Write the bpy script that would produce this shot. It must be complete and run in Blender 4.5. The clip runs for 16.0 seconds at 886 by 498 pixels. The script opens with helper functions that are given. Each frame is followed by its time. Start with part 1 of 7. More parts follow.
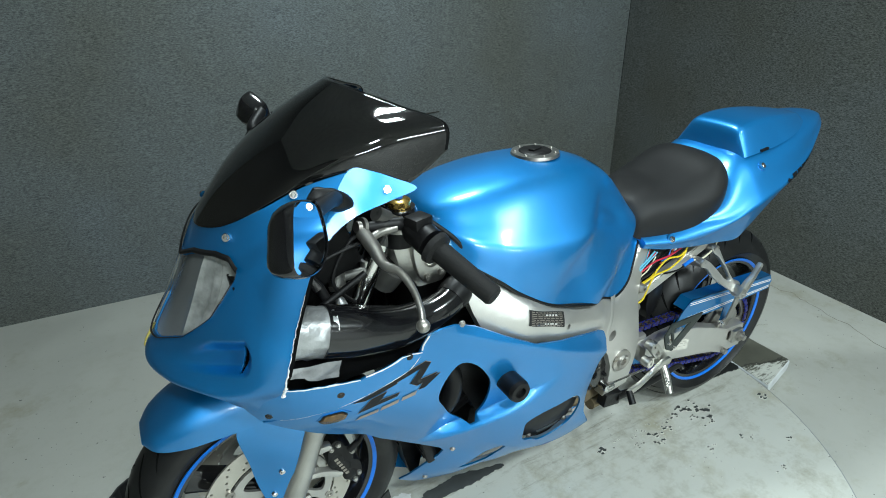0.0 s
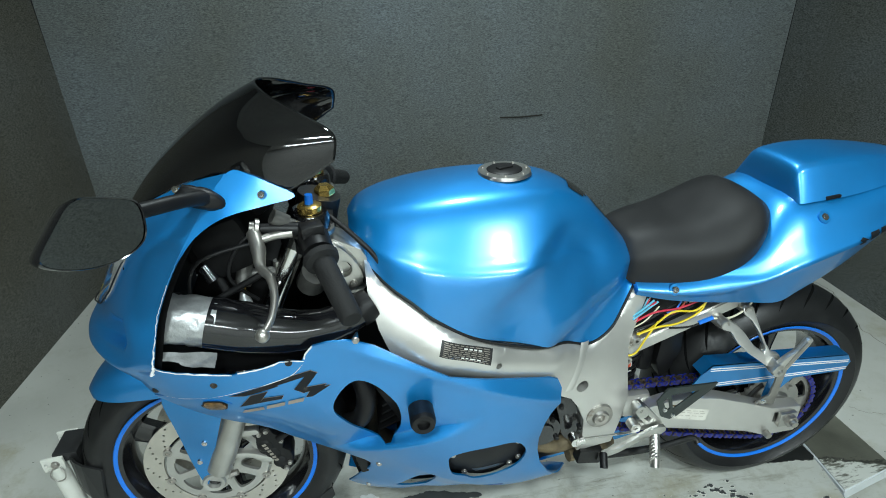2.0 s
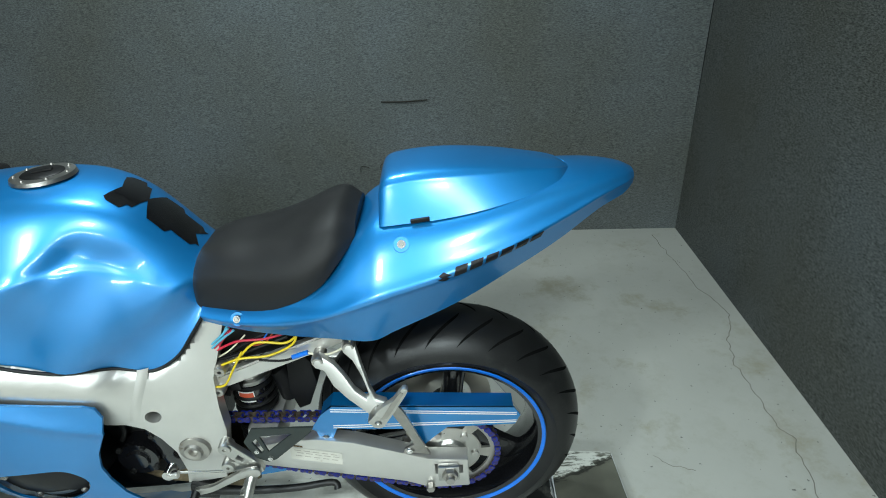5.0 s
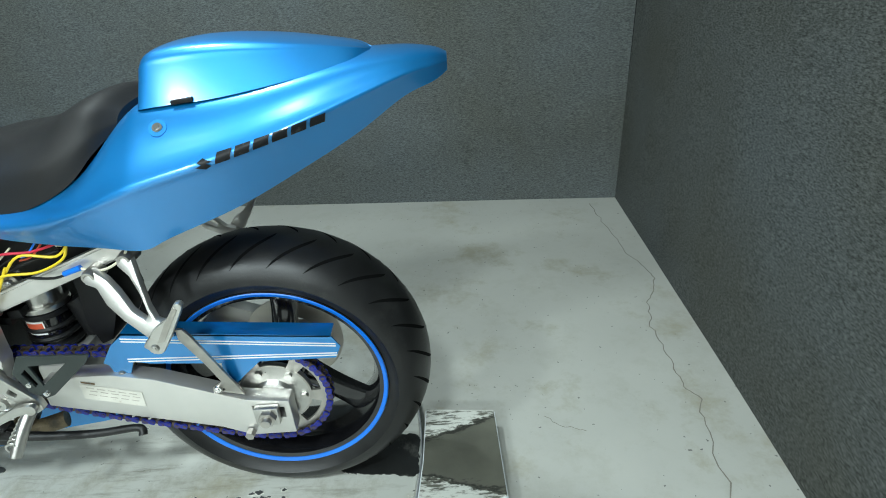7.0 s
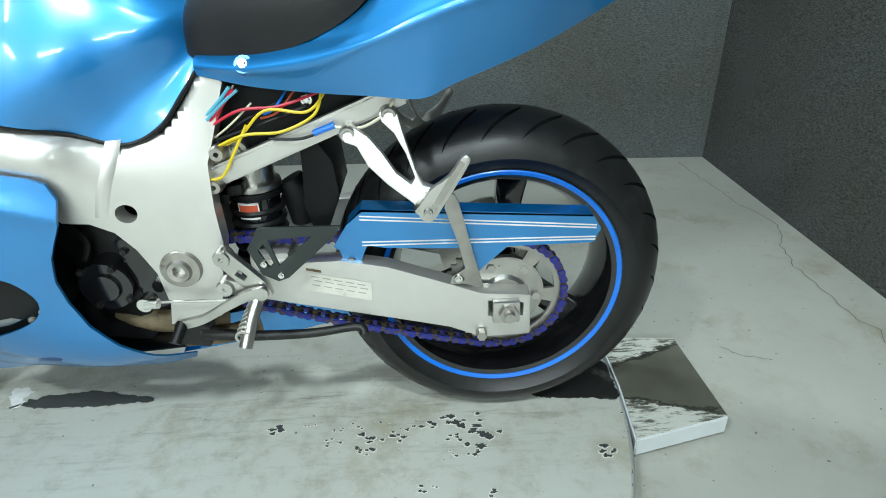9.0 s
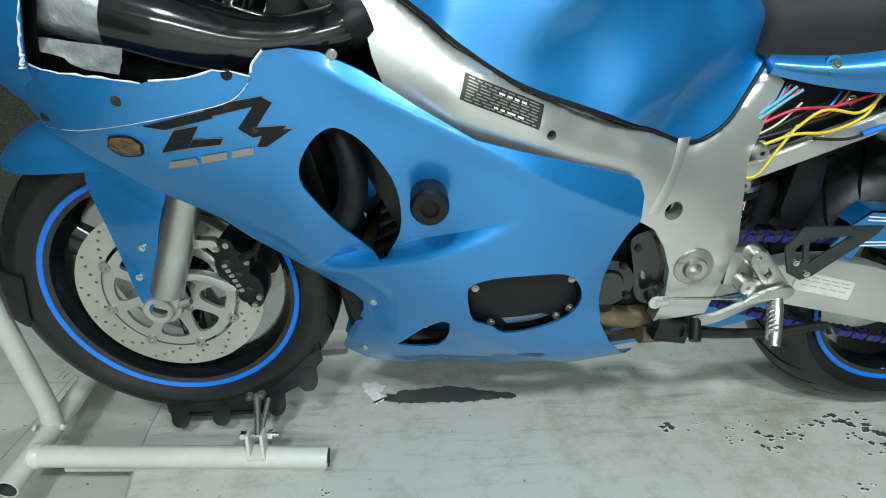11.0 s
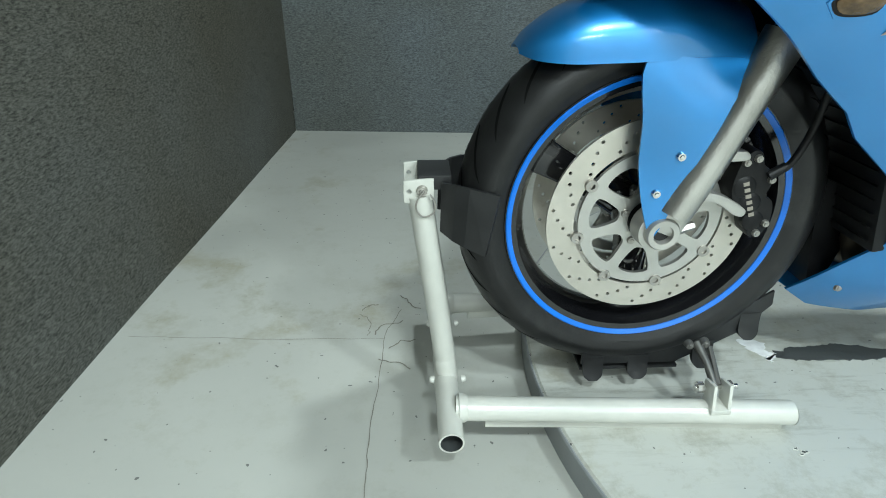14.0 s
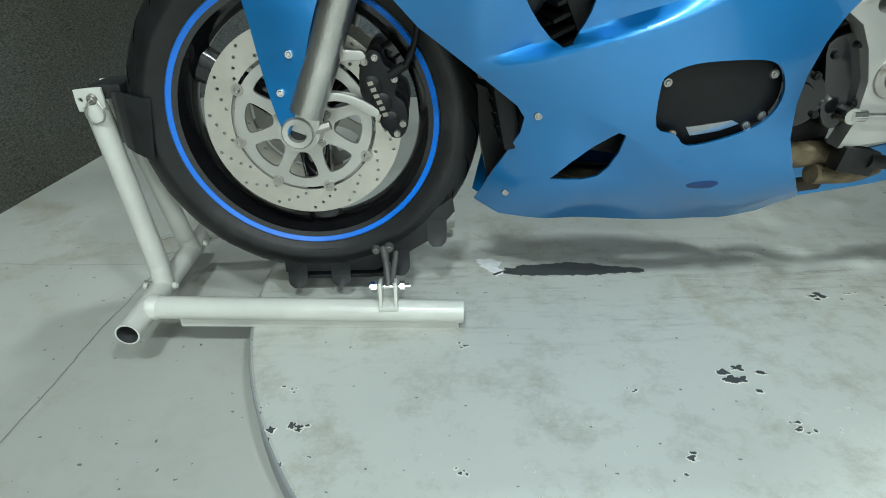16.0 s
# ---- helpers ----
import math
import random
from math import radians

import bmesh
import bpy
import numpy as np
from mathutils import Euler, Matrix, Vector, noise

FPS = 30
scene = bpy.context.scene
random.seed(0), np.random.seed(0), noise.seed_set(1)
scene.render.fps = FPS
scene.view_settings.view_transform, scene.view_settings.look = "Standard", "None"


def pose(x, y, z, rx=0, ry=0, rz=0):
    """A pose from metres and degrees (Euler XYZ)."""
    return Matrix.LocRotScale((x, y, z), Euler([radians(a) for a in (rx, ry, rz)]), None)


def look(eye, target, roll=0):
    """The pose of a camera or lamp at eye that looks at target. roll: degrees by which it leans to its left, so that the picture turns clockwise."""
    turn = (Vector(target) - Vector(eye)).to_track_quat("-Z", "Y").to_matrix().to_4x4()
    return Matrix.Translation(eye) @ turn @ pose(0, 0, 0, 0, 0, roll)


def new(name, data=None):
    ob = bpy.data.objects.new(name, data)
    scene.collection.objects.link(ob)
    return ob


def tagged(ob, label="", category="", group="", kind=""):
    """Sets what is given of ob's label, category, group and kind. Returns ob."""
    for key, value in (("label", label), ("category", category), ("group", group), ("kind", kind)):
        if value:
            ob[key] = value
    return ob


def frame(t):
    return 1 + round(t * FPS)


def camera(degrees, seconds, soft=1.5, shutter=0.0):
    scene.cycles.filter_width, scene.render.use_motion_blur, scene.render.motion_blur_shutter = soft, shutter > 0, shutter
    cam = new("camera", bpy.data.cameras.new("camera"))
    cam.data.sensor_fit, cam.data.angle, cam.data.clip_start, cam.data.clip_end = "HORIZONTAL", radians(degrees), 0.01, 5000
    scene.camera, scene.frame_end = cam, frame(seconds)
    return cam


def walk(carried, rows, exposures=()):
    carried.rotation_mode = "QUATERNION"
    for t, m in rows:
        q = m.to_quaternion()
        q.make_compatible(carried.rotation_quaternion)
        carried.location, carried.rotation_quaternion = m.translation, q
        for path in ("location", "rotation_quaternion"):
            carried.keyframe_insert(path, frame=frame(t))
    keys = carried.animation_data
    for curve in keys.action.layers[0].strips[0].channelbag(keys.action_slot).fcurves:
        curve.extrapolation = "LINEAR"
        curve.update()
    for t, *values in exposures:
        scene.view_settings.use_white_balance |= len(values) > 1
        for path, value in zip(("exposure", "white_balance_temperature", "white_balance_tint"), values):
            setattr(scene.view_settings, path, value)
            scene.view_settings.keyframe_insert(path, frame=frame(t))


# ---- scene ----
cam = camera(76.9, 16.0, soft=1.0)
PATH = [
    (0, (-0.796, -0.961, 1.359), (0.072, 0.595, 0.45), -1.1),
    (0.5, (-0.668, -0.959, 1.351), (0.049, 0.673, 0.445), -1.3),
    (1, (-0.579, -0.978, 1.358), (-0.038, 0.721, 0.452), -1.2),
    (1.5, (-0.455, -1.018, 1.358), (-0.051, 0.717, 0.447), -1.3),
    (2, (-0.327, -1.059, 1.364), (-0.035, 0.695, 0.45), -1.6),
    (2.5, (-0.172, -1.034, 1.358), (0.046, 0.73, 0.44), -1.7),
    (3, (0.02, -0.998, 1.343), (0.155, 0.77, 0.417), -2.4),
    (3.5, (0.17, -0.997, 1.342), (0.251, 0.767, 0.402), -2.4),
    (4, (0.363, -1.017, 1.346), (0.399, 0.745, 0.401), -2.8),
    (4.5, (0.54, -1.024, 1.336), (0.544, 0.733, 0.38), -3.2),
    (5, (0.722, -0.981, 1.323), (0.703, 0.765, 0.348), -3.4),
    (5.2, (0.79, -0.966, 1.318), (0.761, 0.777, 0.337), -3.5),
    (7.3, (1.058, -0.95, 1.024), (1.057, 0.808, 0.069), -3.0),
    (7.5, (1.032, -0.948, 0.986), (1.04, 0.806, 0.025), -2.9),
    (8, (0.953, -0.94, 0.906), (0.964, 0.818, -0.047), -2.9),
    (8.5, (0.798, -0.937, 0.851), (0.818, 0.828, -0.089), -2.7),
    (9, (0.572, -0.949, 0.856), (0.618, 0.817, -0.084), -2.1),
    (9.5, (0.348, -0.966, 0.871), (0.414, 0.802, -0.061), -1.7),
    (10, (0.123, -0.942, 0.862), (0.209, 0.828, -0.065), -1.3),
    (10.2, (0.038, -0.932, 0.863), (0.124, 0.837, -0.067), -1.2),
    (12.3, (-0.676, -0.861, 0.908), (-0.592, 0.892, -0.052), 0.1),
    (12.5, (-0.743, -0.841, 0.912), (-0.655, 0.913, -0.045), 0.1),
    (13, (-0.884, -0.806, 0.898), (-0.792, 0.948, -0.057), 0.2),
    (13.5, (-1.006, -0.808, 0.832), (-0.907, 0.95, -0.117), 0.5),
    (14, (-1.067, -0.819, 0.707), (-0.956, 0.942, -0.235), 0.6),
    (14.5, (-1.017, -0.838, 0.617), (-0.911, 0.93, -0.312), 0.6),
    (15, (-0.861, -0.877, 0.586), (-0.782, 0.89, -0.349), 0.1),
    (15.5, (-0.671, -0.935, 0.578), (-0.613, 0.831, -0.36), -0.3),
    (16, (-0.495, -0.966, 0.604), (-0.455, 0.785, -0.362), -0.8),
]
walk(cam, [(t, look(eye, target, roll)) for t, eye, target, roll in PATH], [(0.0, 0.08), (1.0, 0.08), (2.0, 0.01), (2.7, 0.08), (3.5, 0.25), (4.0, 0.33), (4.5, 0.32), (5.0, -0.07), (8.0, 0.38), (9.0, 0.14), (9.5, -0.12), (10.2, -0.12), (12.5, 0.25), (13.5, 0.40), (14.0, 0.32), (15.0, 0.16), (16.0, -0.02)])
# The lamps at y -4.2 are unseen, added to light the bike's near side.
LIGHTS = [(-0.72, -1.9, 47), (0.72, -1.9, 46), (0.05, 0.55, 32), (-1.1, -4.2, 65), (0.9, -4.2, 60)]
from mathutils.bvhtree import BVHTree


# ---------------------------------------------------------------- light
world = bpy.data.worlds.new("World")
scene.world = world
world.use_nodes = True
world.node_tree.nodes["Background"].inputs[0].default_value = (0.55, 0.6, 0.62, 1)
world.node_tree.nodes["Background"].inputs[1].default_value = 0.02


# ---------------------------------------------------------------- materials
def mat(name, color, rough=0.5, metal=0.0, coat=0.0, var=0.12, scale=12.0, bump=0.0, bscale=200.0, spec=0.5, dirt=None, dscale=4.0, dthr=0.6, trans=0.0, emit=0.0):
    m = bpy.data.materials.new(name)
    m.use_nodes = True
    nt = m.node_tree
    b = nt.nodes["Principled BSDF"]
    b.inputs["Metallic"].default_value = metal
    b.inputs["Roughness"].default_value = rough
    b.inputs["Specular IOR Level"].default_value = spec
    b.inputs["Coat Weight"].default_value = coat
    b.inputs["Coat Roughness"].default_value = 0.12
    b.inputs["Transmission Weight"].default_value = trans
    tc = nt.nodes.new("ShaderNodeTexCoord")
    n = nt.nodes.new("ShaderNodeTexNoise")
    n.inputs["Scale"].default_value = scale
    n.inputs["Detail"].default_value = 6
    nt.links.new(tc.outputs["Object"], n.inputs["Vector"])
    ramp = nt.nodes.new("ShaderNodeValToRGB")
    ramp.color_ramp.elements[0].position, ramp.color_ramp.elements[1].position = 0.3, 0.7
    lo = [c * (1 - var) for c in color]
    hi = [min(1, c * (1 + var)) for c in color]
    ramp.color_ramp.elements[0].color, ramp.color_ramp.elements[1].color = (*lo, 1), (*hi, 1)
    nt.links.new(n.outputs["Fac"], ramp.inputs["Fac"])
    out = ramp.outputs["Color"]
    if dirt:
        d = nt.nodes.new("ShaderNodeTexNoise")
        d.inputs["Scale"].default_value, d.inputs["Detail"].default_value, d.inputs["Roughness"].default_value = dscale, 8, 0.7
        nt.links.new(tc.outputs["Object"], d.inputs["Vector"])
        r2 = nt.nodes.new("ShaderNodeValToRGB")
        r2.color_ramp.elements[0].position, r2.color_ramp.elements[1].position = dthr, min(1, dthr + 0.12)
        nt.links.new(d.outputs["Fac"], r2.inputs["Fac"])
        mx = nt.nodes.new("ShaderNodeMix")
        mx.data_type = "RGBA"
        nt.links.new(r2.outputs["Color"], mx.inputs["Factor"])
        nt.links.new(out, mx.inputs["A"])
        mx.inputs["B"].default_value = (*dirt, 1)
        out = mx.outputs["Result"]
    nt.links.new(out, b.inputs["Base Color"])
    rr = nt.nodes.new("ShaderNodeMapRange")
    rr.inputs["To Min"].default_value, rr.inputs["To Max"].default_value = max(0.02, rough * 0.8), min(1, rough * 1.2)
    nt.links.new(n.outputs["Fac"], rr.inputs["Value"])
    nt.links.new(rr.outputs["Result"], b.inputs["Roughness"])
    if bump:
        bn = nt.nodes.new("ShaderNodeTexNoise")
        bn.inputs["Scale"].default_value, bn.inputs["Detail"].default_value = bscale, 4
        nt.links.new(tc.outputs["Object"], bn.inputs["Vector"])
        bp = nt.nodes.new("ShaderNodeBump")
        bp.inputs["Strength"].default_value, bp.inputs["Distance"].default_value = bump, 0.002
        nt.links.new(bn.outputs["Fac"], bp.inputs["Height"])
        nt.links.new(bp.outputs["Normal"], b.inputs["Normal"])
    if emit:
        b.inputs["Emission Color"].default_value = (*color, 1)
        b.inputs["Emission Strength"].default_value = emit
    return m


M_BLUE = mat("blue_metallic_paint", (0.0003, 0.226, 0.60), 0.46, 0.72, 0.6, 0.10, 3.0, 0.04, 900, dirt=(0.30, 0.42, 0.52), dscale=55, dthr=0.735)


def flakes(m, color, rough, share):
    """Silver flake under the clear coat: a second, paler metal lobe in the paint."""
    nt = m.node_tree
    b = nt.nodes["Principled BSDF"]
    b.inputs["Coat Roughness"].default_value = 0.05
    f = nt.nodes.new("ShaderNodeBsdfAnisotropic")
    f.inputs["Color"].default_value = (*color, 1)
    f.inputs["Roughness"].default_value = rough
    mx = nt.nodes.new("ShaderNodeMixShader")
    mx.inputs[0].default_value = share
    out = nt.nodes["Material Output"]
    nt.links.new(b.outputs[0], mx.inputs[1])
    nt.links.new(f.outputs[0], mx.inputs[2])
    nt.links.new(mx.outputs[0], out.inputs["Surface"])


flakes(M_BLUE, (0.80, 0.94, 1.0), 0.25, 0.060)
M_BLUE2 = mat("blue_anodised_trim", (0.008, 0.10, 0.55), 0.3, 0.4, 0.5, 0.08)
M_STRIPE = mat("blue_rim_tape", (0.0, 0.165, 0.72), 0.35, 0.0, 0.4, 0.08)
M_BLACK = mat("black_plastic", (0.006, 0.006, 0.0065), 0.46, 0, 0, 0.2, 30, spec=0.28)
M_GLOSS = mat("gloss_black", (0.006, 0.006, 0.007), 0.12, 0, 0.6, 0.2, 20)
M_ENGINE = mat("sooty_engine_black", (0.009, 0.009, 0.009), 0.45, 0.2, 0, 0.4, 25, 0.3, 150, dirt=(0.05, 0.04, 0.028), dscale=9, dthr=0.58)
M_RUBBER = mat("tyre_rubber", (0.0095, 0.0097, 0.010), 0.38, 0, 0, 0.25, 25, 0.15, 300, spec=0.42, dirt=(0.026, 0.026, 0.025), dscale=7, dthr=0.58)
M_GROOVE = mat("groove_shade", (0.003, 0.003, 0.003), 0.95, spec=0.1)
M_GRIP = mat("grip_rubber", (0.011, 0.011, 0.011), 0.70, 0, 0, 0.2, 60, 0.5, 700, spec=0.3)
# Near-black stand-in for the shade that screen and arch cast in the cockpit.
M_LINER = mat("shade_black_liner", (0.003, 0.003, 0.0032), 0.6, spec=0.12)
M_SEAT = mat("seat_vinyl", (0.014, 0.014, 0.0145), 0.52, 0, 0, 0.1, 20, 0.25, 900, spec=0.30)
M_ALU = mat("brushed_aluminium", (0.50, 0.49, 0.465), 0.30, 0.95, 0, 0.16, 14, 0.25, 220, dirt=(0.42, 0.38, 0.31), dscale=6, dthr=0.62)
M_FRAME = mat("silver_frame_paint", (0.64, 0.625, 0.595), 0.38, 0.78, 0.1, 0.06, 10, 0.05, 400, dirt=(0.42, 0.37, 0.28), dscale=7, dthr=0.68)
M_STEEL = mat("worn_steel", (0.42, 0.40, 0.37), 0.38, 0.9, 0, 0.15, 30, 0.1, 300, dirt=(0.16, 0.11, 0.07), dscale=20, dthr=0.62)
M_CAST = mat("dull_cast_alloy", (0.13, 0.128, 0.12), 0.5, 0.6, 0, 0.2, 30, 0.2, 200, dirt=(0.03, 0.028, 0.025), dscale=18, dthr=0.58)
M_CHROME = mat("polished_steel", (0.75, 0.74, 0.72), 0.16, 1.0, 0, 0.06)
M_DISC = mat("brake_disc_steel", (0.58, 0.55, 0.49), 0.34, 0.75, 0, 0.08, 18, 0.08, 500, dirt=(0.40, 0.34, 0.25), dscale=12, dthr=0.62)
M_CARRIER = mat("anodised_carrier", (0.52, 0.51, 0.48), 0.36, 0.75, 0, 0.05, 20, 0.05, 400)
M_CRADLE = mat("chipped_black_steel_paint", (0.014, 0.0145, 0.015), 0.48, 0, 0, 0.3, 30, 0.1, 200, dirt=(0.06, 0.058, 0.052), dscale=22, dthr=0.66)
M_ORANGERED = mat("faded_red_print", (0.55, 0.09, 0.04), 0.45)
M_WRAP = mat("brown_exhaust_wrap", (0.15, 0.115, 0.065), 0.7, 0.1, 0, 0.35, 40, 0.6, 260, dirt=(0.05, 0.042, 0.03), dscale=14, dthr=0.56)
M_LABELCREAM = mat("cream_label", (0.60, 0.58, 0.52), 0.5, dirt=(0.42, 0.36, 0.30), dscale=60, dthr=0.6)
M_GREYPRINT = mat("faded_print", (0.36, 0.33, 0.29), 0.5)
M_RECESS_SHADE = mat("recess_shade_blue", (0.004, 0.05, 0.19), 0.45, 0, 0, 0.2, 40)
M_GOLD = mat("gold_anodised", (0.62, 0.42, 0.12), 0.25, 0.9)
M_TAPE = mat("duct_tape", (0.40, 0.41, 0.415), 0.36, 0.55, 0, 0.18, 26, 1.0, 90)
M_WHITEP = mat("white_gloss_paint_pipe", (0.57, 0.57, 0.52), 0.32, 0, 0.3, 0.12, 9, 0.3, 60, dirt=(0.33, 0.30, 0.22), dscale=14, dthr=0.68)
M_CHAIN = mat("blue_chain", (0.01, 0.025, 0.30), 0.35, 0.4, 0, 0.3, 60, dirt=(0.08, 0.05, 0.03), dscale=30, dthr=0.55)
M_CHAINR = mat("rusty_chain_plate", (0.10, 0.075, 0.055), 0.5, 0.6, 0, 0.4, 60)
M_LABEL = mat("black_label", (0.015, 0.015, 0.016), 0.4)
M_WHITE = mat("white_print", (0.72, 0.72, 0.70), 0.5)
M_DECAL = mat("black_decal", (0.006, 0.007, 0.009), 0.45, spec=0.25, dirt=(0.10, 0.09, 0.08), dscale=25, dthr=0.6)
M_GREYDEC = mat("silver_decal", (0.30, 0.27, 0.23), 0.4, 0.3, dirt=(0.05, 0.12, 0.25), dscale=40, dthr=0.6)
M_WHITEEDGE = mat("bare_white_plastic", (0.75, 0.76, 0.76), 0.6, 0, 0, 0.1, 60)
M_ORANGE = mat("amber_lens", (0.13, 0.075, 0.03), 0.2, 0.2, 0.5, 0.6, 60, 0.8, 160)
M_YELLOW = mat("yellow_wire", (0.75, 0.55, 0.02), 0.4)
M_RED = mat("red_wire", (0.55, 0.02, 0.05), 0.4)
M_CYAN = mat("light_blue_wire", (0.10, 0.40, 0.55), 0.4)
M_CREAM = mat("cream_wire", (0.7, 0.66, 0.5), 0.5)
M_REFL = mat("headlight_reflector", (0.74, 0.74, 0.72), 0.22, 0.6, 0, 0.35, 45, 0.7, 90)
M_GUARD = mat("grey_green_plate", (0.03, 0.038, 0.036), 0.4, 0.3)
M_EDGEYEL = mat("yellowed_glue", (0.55, 0.45, 0.12), 0.4)
M_MIRROR = mat("mirror_glass", (0.6, 0.62, 0.65), 0.02, 1.0, 0, 0.0)
M_LAMP = mat("lamp_diffuser", (1.0, 0.98, 0.94), 0.5, emit=6.0)
M_CEIL = mat("ceiling_paint", (0.6, 0.6, 0.58), 0.8)
M_EXH = mat("stained_header_steel", (0.065, 0.052, 0.036), 0.5, 0.6, 0, 0.4, 10)


M_SCREEN = mat("dark_smoked_screen", (0.004, 0.004, 0.0042), 0.05, 0, 0.0, 0.2, 10, spec=0.75)


def clear(name):
    """A thin clear pane: see-through, with gloss by Fresnel."""
    m = bpy.data.materials.new(name)
    m.use_nodes = True
    nt = m.node_tree
    nt.nodes.remove(nt.nodes["Principled BSDF"])
    t, g, f, x = (nt.nodes.new(k) for k in ("ShaderNodeBsdfTransparent", "ShaderNodeBsdfGlossy", "ShaderNodeFresnel", "ShaderNodeMixShader"))
    t.inputs["Color"].default_value = (0.86, 0.88, 0.88, 1)
    g.inputs["Roughness"].default_value = 0.08
    f.inputs["IOR"].default_value = 1.5
    nt.links.new(f.outputs[0], x.inputs[0])
    nt.links.new(t.outputs[0], x.inputs[1])
    nt.links.new(g.outputs[0], x.inputs[2])
    nt.links.new(x.outputs[0], nt.nodes["Material Output"].inputs["Surface"])
    return m


M_FLAP = mat("scuffed_grey_tape", (0.24, 0.245, 0.25), 0.45, 0.3, 0, 0.25, 40, 0.6, 120)
M_LENS = clear("clear_lens")
M_LAMPGREY = mat("lamp_inner_grey", (0.26, 0.27, 0.27), 0.25, 0.1)


def carpet(name, base, lo=0.48, hi=1.80):
    m = mat(name, base, 0.95, 0, 0, 0.25, 3.0, spec=0.15)
    nt = m.node_tree
    b = nt.nodes["Principled BSDF"]
    tc = nt.nodes.new("ShaderNodeTexCoord")
    mp = nt.nodes.new("ShaderNodeMapping")
    mp.inputs["Scale"].default_value = (1.0, 1.0, 3.2)
    nt.links.new(tc.outputs["Object"], mp.inputs["Vector"])
    n = nt.nodes.new("ShaderNodeTexNoise")
    n.inputs["Scale"].default_value, n.inputs["Detail"].default_value, n.inputs["Roughness"].default_value = 88, 6, 0.8
    nt.links.new(mp.outputs["Vector"], n.inputs["Vector"])
    r = nt.nodes.new("ShaderNodeValToRGB")
    r.color_ramp.elements[0].position, r.color_ramp.elements[1].position = 0.36, 0.64
    r.color_ramp.elements[0].color = (base[0] * lo, base[1] * lo, base[2] * lo, 1)
    r.color_ramp.elements[1].color = (base[0] * hi, base[1] * hi, base[2] * hi * 0.985, 1)
    nt.links.new(n.outputs["Fac"], r.inputs["Fac"])
    big = nt.nodes.new("ShaderNodeTexNoise")
    big.inputs["Scale"].default_value, big.inputs["Detail"].default_value = 1.3, 5
    nt.links.new(tc.outputs["Object"], big.inputs["Vector"])
    r3 = nt.nodes.new("ShaderNodeValToRGB")
    r3.color_ramp.elements[0].position, r3.color_ramp.elements[1].position = 0.35, 0.7
    r3.color_ramp.elements[0].color, r3.color_ramp.elements[1].color = (0.86, 0.82, 0.72, 1), (1.08, 1.1, 1.12, 1)
    nt.links.new(big.outputs["Fac"], r3.inputs["Fac"])
    mx = nt.nodes.new("ShaderNodeMix")
    mx.data_type, mx.blend_type = "RGBA", "MULTIPLY"
    mx.inputs["Factor"].default_value = 1
    nt.links.new(r.outputs["Color"], mx.inputs["A"])
    nt.links.new(r3.outputs["Color"], mx.inputs["B"])
    nt.links.new(mx.outputs["Result"], b.inputs["Base Color"])
    bp = nt.nodes.new("ShaderNodeBump")
    bp.inputs["Strength"].default_value, bp.inputs["Distance"].default_value = 0.5, 0.003
    nt.links.new(n.outputs["Fac"], bp.inputs["Height"])
    nt.links.new(bp.outputs["Normal"], b.inputs["Normal"])
    return m


# One carpet in three tones: side walls carry their weaker light as darker colour.
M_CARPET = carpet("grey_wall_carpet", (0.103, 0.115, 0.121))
M_CARPET_SHADED = carpet("shaded_wall_carpet", (0.068, 0.075, 0.076), 0.30, 2.1)
M_CARPET_BROWN_SHADED = carpet("brownish_shaded_wall_carpet", (0.074, 0.075, 0.068), 0.32, 2.0)


